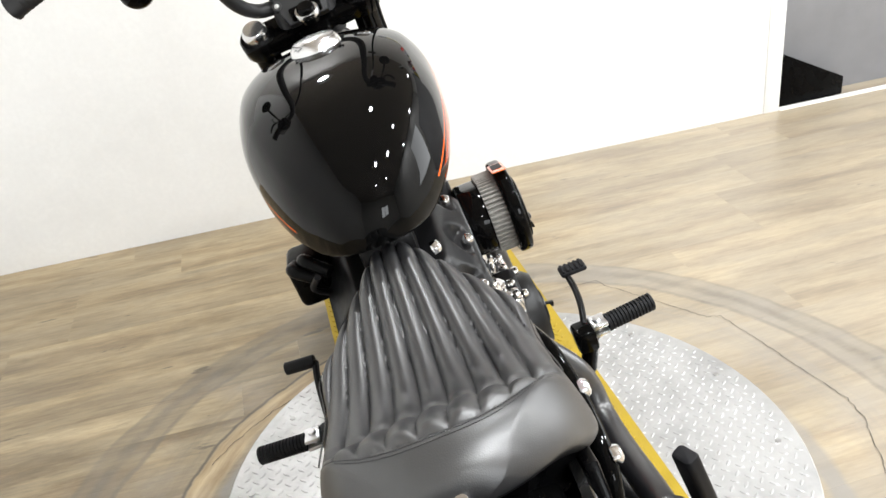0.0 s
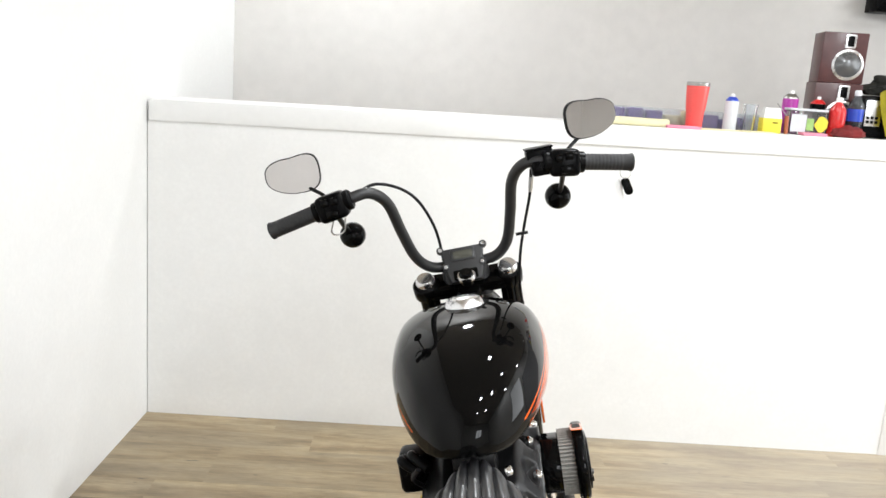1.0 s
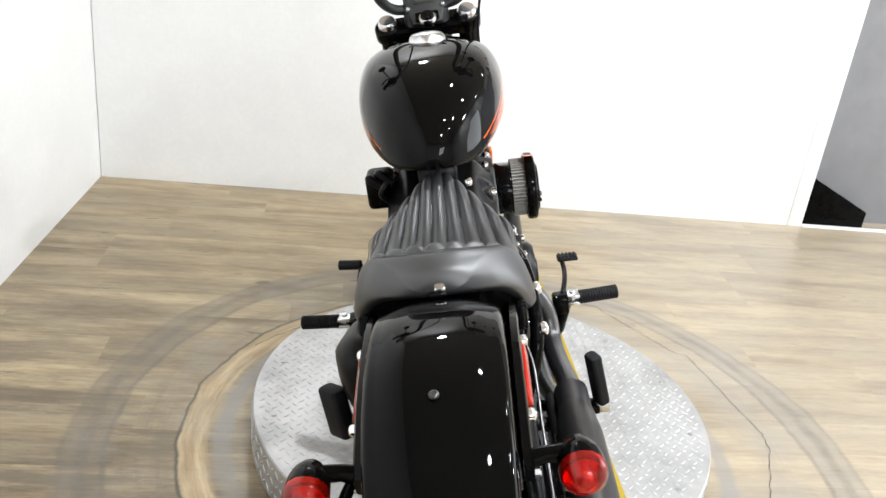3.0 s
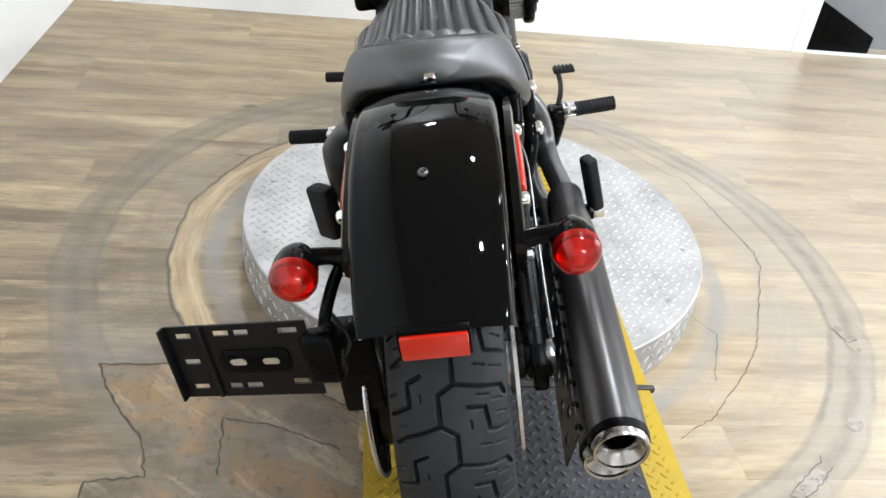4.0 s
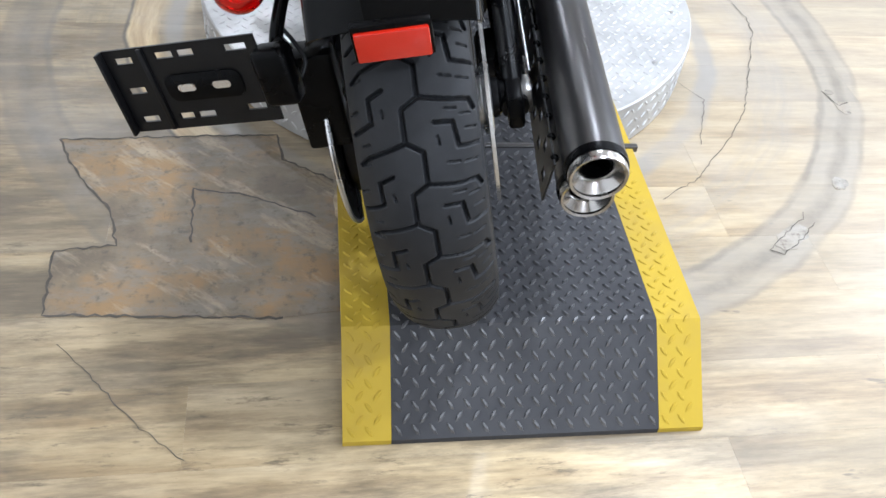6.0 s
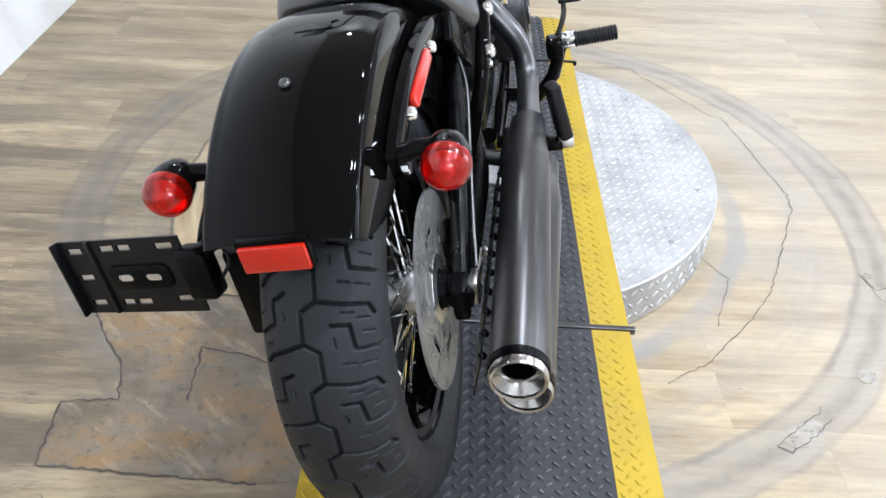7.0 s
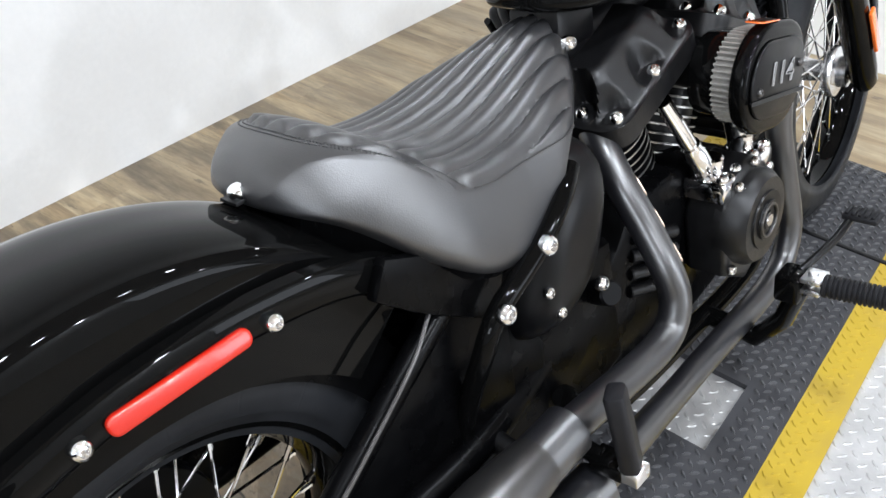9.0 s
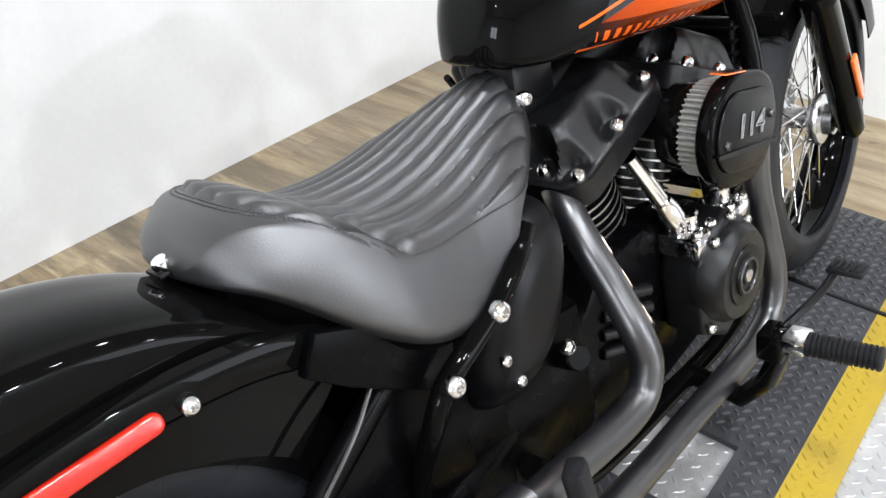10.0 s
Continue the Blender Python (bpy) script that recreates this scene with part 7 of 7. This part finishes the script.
for i, (x, w, m, lab, h) in enumerate(((0.72, 0.26, M_CREAM, "cream cardboard tube lying on the ledge", 0.035), (0.905, 0.14, M_PINK, "piece of pink folded paper", 0.012), (1.06, 0.16, M_CREAM, "flat cream cardboard strip", 0.006), (1.22, 0.14, M_CREAM, "flat cream cardboard strip", 0.006), (1.46, 0.10, M_PINK, "piece of pink folded paper", 0.012))):
    nm = "cardboard_tube" if h > 0.02 else ("folded_paper" if m is M_PINK else "cardboard_strip")
    t = solo(nm, rod((-w / 2, 0, h / 2), (w / 2, 0, h / 2), h / 2, 18) if h > 0.02 else box_bm(-w / 2, w / 2, -0.03, 0.03, 0, h, 0.001), m, lab, "cardboard" if m is M_CREAM else "paper")
    t.matrix_world = ledge_pose(x, 2.785 if h < 0.02 else 2.80, 0)
# shallow clear tray with purple goods behind
t = thing("parts_tray", ledge_pose(0.90, 2.95), "long clear parts tray holding purple packets", "tray")
part("tray", merge(box_bm(-0.38, 0.38, -0.06, 0.06, 0, 0.004), box_bm(-0.38, 0.38, -0.06, -0.057, 0.004, 0.075), box_bm(-0.38, 0.38, 0.057, 0.06, 0.004, 0.075), box_bm(-0.38, -0.377, -0.057, 0.057, 0.004, 0.075), box_bm(0.377, 0.38, -0.057, 0.057, 0.004, 0.075)), M_CLEAR, t, smooth=False)
random.seed(5)
for k in range(9):
    x = -0.33 + k * 0.082
    part("packet", box_bm(x - 0.036, x + 0.034, -0.045, 0.02, 0.005, 0.045 + random.random() * 0.03, 0.006), random.choice((M_PURPLE, M_PURPLE, M_PALE, M_CREAM)), t)
t = thing("paint_brush", ledge_pose(1.365, 2.83), "small brush with an orange handle", "brush")
part("handle", rod((0, 0, 0.0), (-0.006, 0, 0.075), 0.009, 12), worn("orange_handle", (0.42, 0.12, 0.05), 0.5), t)
part("wire", rod((-0.006, 0, 0.075), (-0.05, 0.01, 0.125), 0.002, 8), M_STEEL, t)


def speaker(m, label):
    t = thing("loudspeaker", m, label, "loudspeaker", "loudspeakers")
    part("cabinet", box_bm(-0.105, 0.105, -0.085, 0.085, 0, 0.242, 0.004), M_WOOD, t, "dark cherry veneer cabinet")
    part("woofer_ring", lathe([(0.060, 0.0), (0.073, 0.0), (0.075, 0.005), (0.064, 0.009), (0.060, 0.006)], pose(0.022, -0.085, 0.088, 90, 0, 0), 36), M_ALU, t)
    part("woofer_cone", lathe([(0.061, 0.004), (0.05, 0.010), (0.034, 0.022), (0.016, 0.030), (0, 0.032)], pose(0.022, -0.085, 0.088, 90, 0, 0), 36), M_CONE, t, "silver-grey domed driver")
    part("tweeter_frame", prism(round_rect(0.050, 0.066, 0.006), 0.0, 0.005, pose(0.022, -0.085, 0.200, 90, 0, 0), 0.001), M_ALU, t)
    part("tweeter", prism(round_rect(0.030, 0.050, 0.004), 0.004, 0.008, pose(0.022, -0.085, 0.200, 90, 0, 0), 0.001), M_PLASTIC, t)
    return t


sp_base = pose(1.632, 3.02, top_z(1.6) + 0.0005, 0, 0, -10) @ Matrix.Scale(0.94, 4)
t0 = speaker(sp_base, "dark cherry loudspeaker with a silver driver")
copy_thing(t0, sp_base @ pose(0.0, 0, 0.243, 0, 0, 0))

# dark jacket and yellow cloth on a small black radio
t = thing("radio", ledge_pose(1.80, 2.90, -8), "black radio with a silver control panel", "radio")
part("case", box_bm(-0.10, 0.10, -0.05, 0.05, 0, 0.18, 0.01), M_PLASTIC, t)
part("panel", box_bm(-0.085, -0.02, -0.053, -0.0495, 0.05, 0.16, 0.002), M_ALU, t)
for k in range(6):
    part("key", box_bm(-0.078 + (k % 3) * 0.018, -0.066 + (k % 3) * 0.018, -0.056, -0.0525, 0.062 + (k // 3) * 0.018, 0.074 + (k // 3) * 0.018, 0.001), M_PLASTIC, t)


def cloth_heap(name, m, material, size, label, cat, seed, droop=0.0):
    bm = bmesh.new()
    bmesh.ops.create_uvsphere(bm, u_segments=48, v_segments=28, radius=1)
    for v in bm.verts:
        c = v.co.copy()
        n1 = noise.noise(c * 1.7 + Vector((seed, 0, 0))) * 0.35 + noise.noise(c * 4.5 + Vector((seed, 3, 0))) * 0.16
        c *= 1 + n1
        c.z = max(c.z, -0.55)
        v.co = Vector((c.x * size[0], c.y * size[1], (c.z + 0.55) * size[2] - droop * max(0, -c.y) * 0.02))
    ob = solo(name, bm, material, label, cat)
    ob.matrix_world = m
    return ob


cloth_heap("jacket", ledge_pose(1.86, 2.93, 0) @ pose(0, 0, 0.182), M_OLIVE, (0.13, 0.075, 0.055), "dark olive jacket heaped on the radio", "jacket", 2.0)
# yellow cloth draped from the radio down over the ledge
bm = bmesh.new()
nu, nv = 22, 24
grid = []
for i in range(nu + 1):
    row = []
    for j in range(nv + 1):
        u, v = i / nu, j / nv
        x = -0.10 + 0.19 * u + 0.03 * (v - 0.5)
        zz = 0.205 * (1 - v) * (0.55 + 0.45 * math.sin(math.pi * (0.25 + 0.6 * u))) - 0.02 * v * (1 if u > 0.7 else 0)
        yy = -0.066 - 0.045 * v + 0.010 * math.sin(7 * u + 2 * v) + 0.006 * math.sin(13 * u + 5 * v)
        row.append(bm.verts.new((x, yy, zz + 0.012)))
    grid.append(row)
for i in range(nu):
    for j in range(nv):
        bm.faces.new((grid[i][j], grid[i + 1][j], grid[i + 1][j + 1], grid[i][j + 1]))
bmesh.ops.solidify(bm, geom=list(bm.faces), thickness=0.003)
ob = solo("microfibre_cloth", bm, M_CLOTH, "yellow microfibre cloth draped over the radio", "cloth")
ob.matrix_world = ledge_pose(1.86, 2.90, 0)
ob = solo("wall_bracket", merge(box_bm(2.28, 2.75, 4.02, 4.15, 2.06, 2.15, 0.006), box_bm(2.22, 2.8, 4.10, 4.15, 2.15, 2.17)), M_PLASTIC, "black wall bracket high on the far wall", "bracket")

# ---------------------------------------------------------------- floor pieces


def ribbon(pts, w0, seed, z=0.0006):
    """A jagged crack: a thin flat strip of uneven width."""
    rng = random.Random(seed)
    fine = []
    for a, b in zip(pts, pts[1:]):
        a, b = Vector((*a, 0)), Vector((*b, 0))
        n = max(2, int((b - a).length / 0.012))
        for k in range(n):
            fine.append(a.lerp(b, k / n))
    fine.append(Vector((*pts[-1], 0)))
    bm = bmesh.new()
    prev = None
    for i, q in enumerate(fine):
        a, b = fine[max(i - 1, 0)], fine[min(i + 1, len(fine) - 1)]
        t = (b - a).normalized()
        nn = Vector((-t.y, t.x, 0))
        q = q + nn * rng.uniform(-0.003, 0.003)
        w = w0 * rng.uniform(0.35, 1.0)
        cur = [bm.verts.new(q + nn * w + Vector((0, 0, z))), bm.verts.new(q - nn * w + Vector((0, 0, z)))]
        if prev:
            bm.faces.new((prev[0], prev[1], cur[1], cur[0]))
        prev = cur
    return bm


def flat(pts, z, jit, seed):
    rng = random.Random(seed)
    out = []
    for (a, b) in zip(pts, pts[1:] + pts[:1]):
        n = max(2, int(math.hypot(b[0] - a[0], b[1] - a[1]) / 0.02))
        for k in range(n):
            f = k / n
            out.append((a[0] + (b[0] - a[0]) * f + rng.uniform(-jit, jit), a[1] + (b[1] - a[1]) * f + rng.uniform(-jit, jit)))
    return prism(out, 0.0001, z)


part("bare_patch", flat([(-0.69, 0.478), (-0.25, 0.492), (-0.238, 0.41), (-0.138, 0.344), (-0.13, 0.0), (-0.236, -0.012), (-0.636, 0.012), (-0.644, 0.161), (-0.54, 0.172), (-0.56, 0.26), (-0.645, 0.382)], 0.0008, 0.004, 3), M_PATCH, floor, "bare subfloor where planks are missing", False)
part("loose_piece", flat([(-0.407, 0.175), (-0.411, 0.322), (-0.30, 0.30), (-0.173, 0.239), (-0.20, 0.13), (-0.27, 0.16)], 0.0012, 0.003, 4), M_PATCH, floor, "", False)
for pts, w, sd in (
        ([(-0.69, 0.478), (-0.645, 0.382), (-0.56, 0.26), (-0.54, 0.172), (-0.644, 0.161), (-0.636, 0.012), (-0.236, -0.012)], 0.003, 11),
        ([(-0.69, 0.478), (-0.25, 0.492), (-0.238, 0.41), (-0.138, 0.344)], 0.003, 12),
        ([(-0.407, 0.175), (-0.411, 0.322), (-0.30, 0.30), (-0.173, 0.239)], 0.0028, 13),
        ([(0.62, 1.76), (0.724, 1.757), (0.735, 1.72), (0.918, 1.44), (0.955, 1.43), (1.03, 1.0), (1.02, 0.93), (0.864, 0.586), (0.78, 0.47), (0.653, 0.334), (0.553, 0.272)], 0.0013, 14),
        ([(0.735, 0.115), (0.79, 0.165), (0.845, 0.205), (0.855, 0.225)], 0.0013, 15),
        ([(0.735, 0.115), (0.76, 0.105), (0.83, 0.155), (0.865, 0.195)], 0.0014, 20),
        ([(1.10, 0.66), (1.12, 0.60), (1.15, 0.61)], 0.002, 16),
        ([(-0.47, 1.36), (-0.42, 1.42), (-0.30, 1.52), (-0.12, 1.60)], 0.0015, 17),
        ([(-0.60, -0.05), (-0.45, -0.22), (-0.38, -0.28)], 0.001, 18),
        ([(0.70, 0.74), (0.77, 0.62), (0.70, 0.45)], 0.001, 19)):
    part("crack", ribbon(pts, w, sd, 0.0017), M_CRACK, floor, "", False)

# pale chips broken out of the outer ring
for cx, cy, lx, ly, rz, sd in ((0.80, 0.155, 0.062, 0.028, 38, 31), (0.985, 0.315, 0.026, 0.020, 55, 32), (1.128, 0.590, 0.018, 0.030, 10, 33), (1.118, 0.655, 0.014, 0.012, 0, 34)):
    rng2 = random.Random(sd)
    out = []
    for k in range(22):
        a = math.tau * k / 22
        r = rng2.uniform(0.75, 1.0)
        x, y2 = lx * r * math.cos(a), ly * r * math.sin(a)
        out.append((cx + x * math.cos(radians(rz)) - y2 * math.sin(radians(rz)), cy + x * math.sin(radians(rz)) + y2 * math.cos(radians(rz))))
    part("chip", prism(out, 0.0001, 0.001), M_CHIP, floor, "", False)

# planks: one shared mesh per length, laid in staggered rows along the far wall
PW, PL = 0.152, 1.22
rng = random.Random(9)


def plank_mesh(length):
    bm = box_bm(0.00003, length - 0.00003, 0.00003, PW - 0.00003, -0.012, 0.0, 0.0)
    top = [e for e in bm.edges if all(v.co.z > -0.001 for v in e.verts)]
    bmesh.ops.bevel(bm, geom=top, offset=0.0002, segments=1, affect="EDGES")
    return finish(bm, "plank", M_FLOOR, False)


PLANK = plank_mesh(PL)
STARTS = [plank_mesh(PL * k / 7) for k in range(1, 8)]
y = WALL_Y - 0.001 - PW
while y > -2.2:
    k = rng.randrange(7)
    ob = new("plank", STARTS[k])
    ob.parent = floor
    ob.location = (-1.43, y, 0)
    x = -1.43 + PL * (k + 1) / 7
    while x < 3.2:
        ob = new("plank", PLANK)
        ob.parent = floor
        ob.location = (x, y, 0)
        x += PL
    y -= PW
bm = box_bm(-1.43, 4.9, -4.4, y + PW, -0.0115, -0.0003)
tagged(part("plank_field", bm, M_FLOOR, floor, smooth=False), kind="stuff")
tagged(part("plank_field", box_bm(-1.43, 4.9, WALL_Y, 4.15, -0.0115, -0.0003), M_FLOOR, floor, smooth=False), kind="stuff")
tagged(part("plank_field", box_bm(3.0, 4.9, y + PW, WALL_Y, -0.0115, -0.0008), M_FLOOR, floor, smooth=False), kind="stuff")
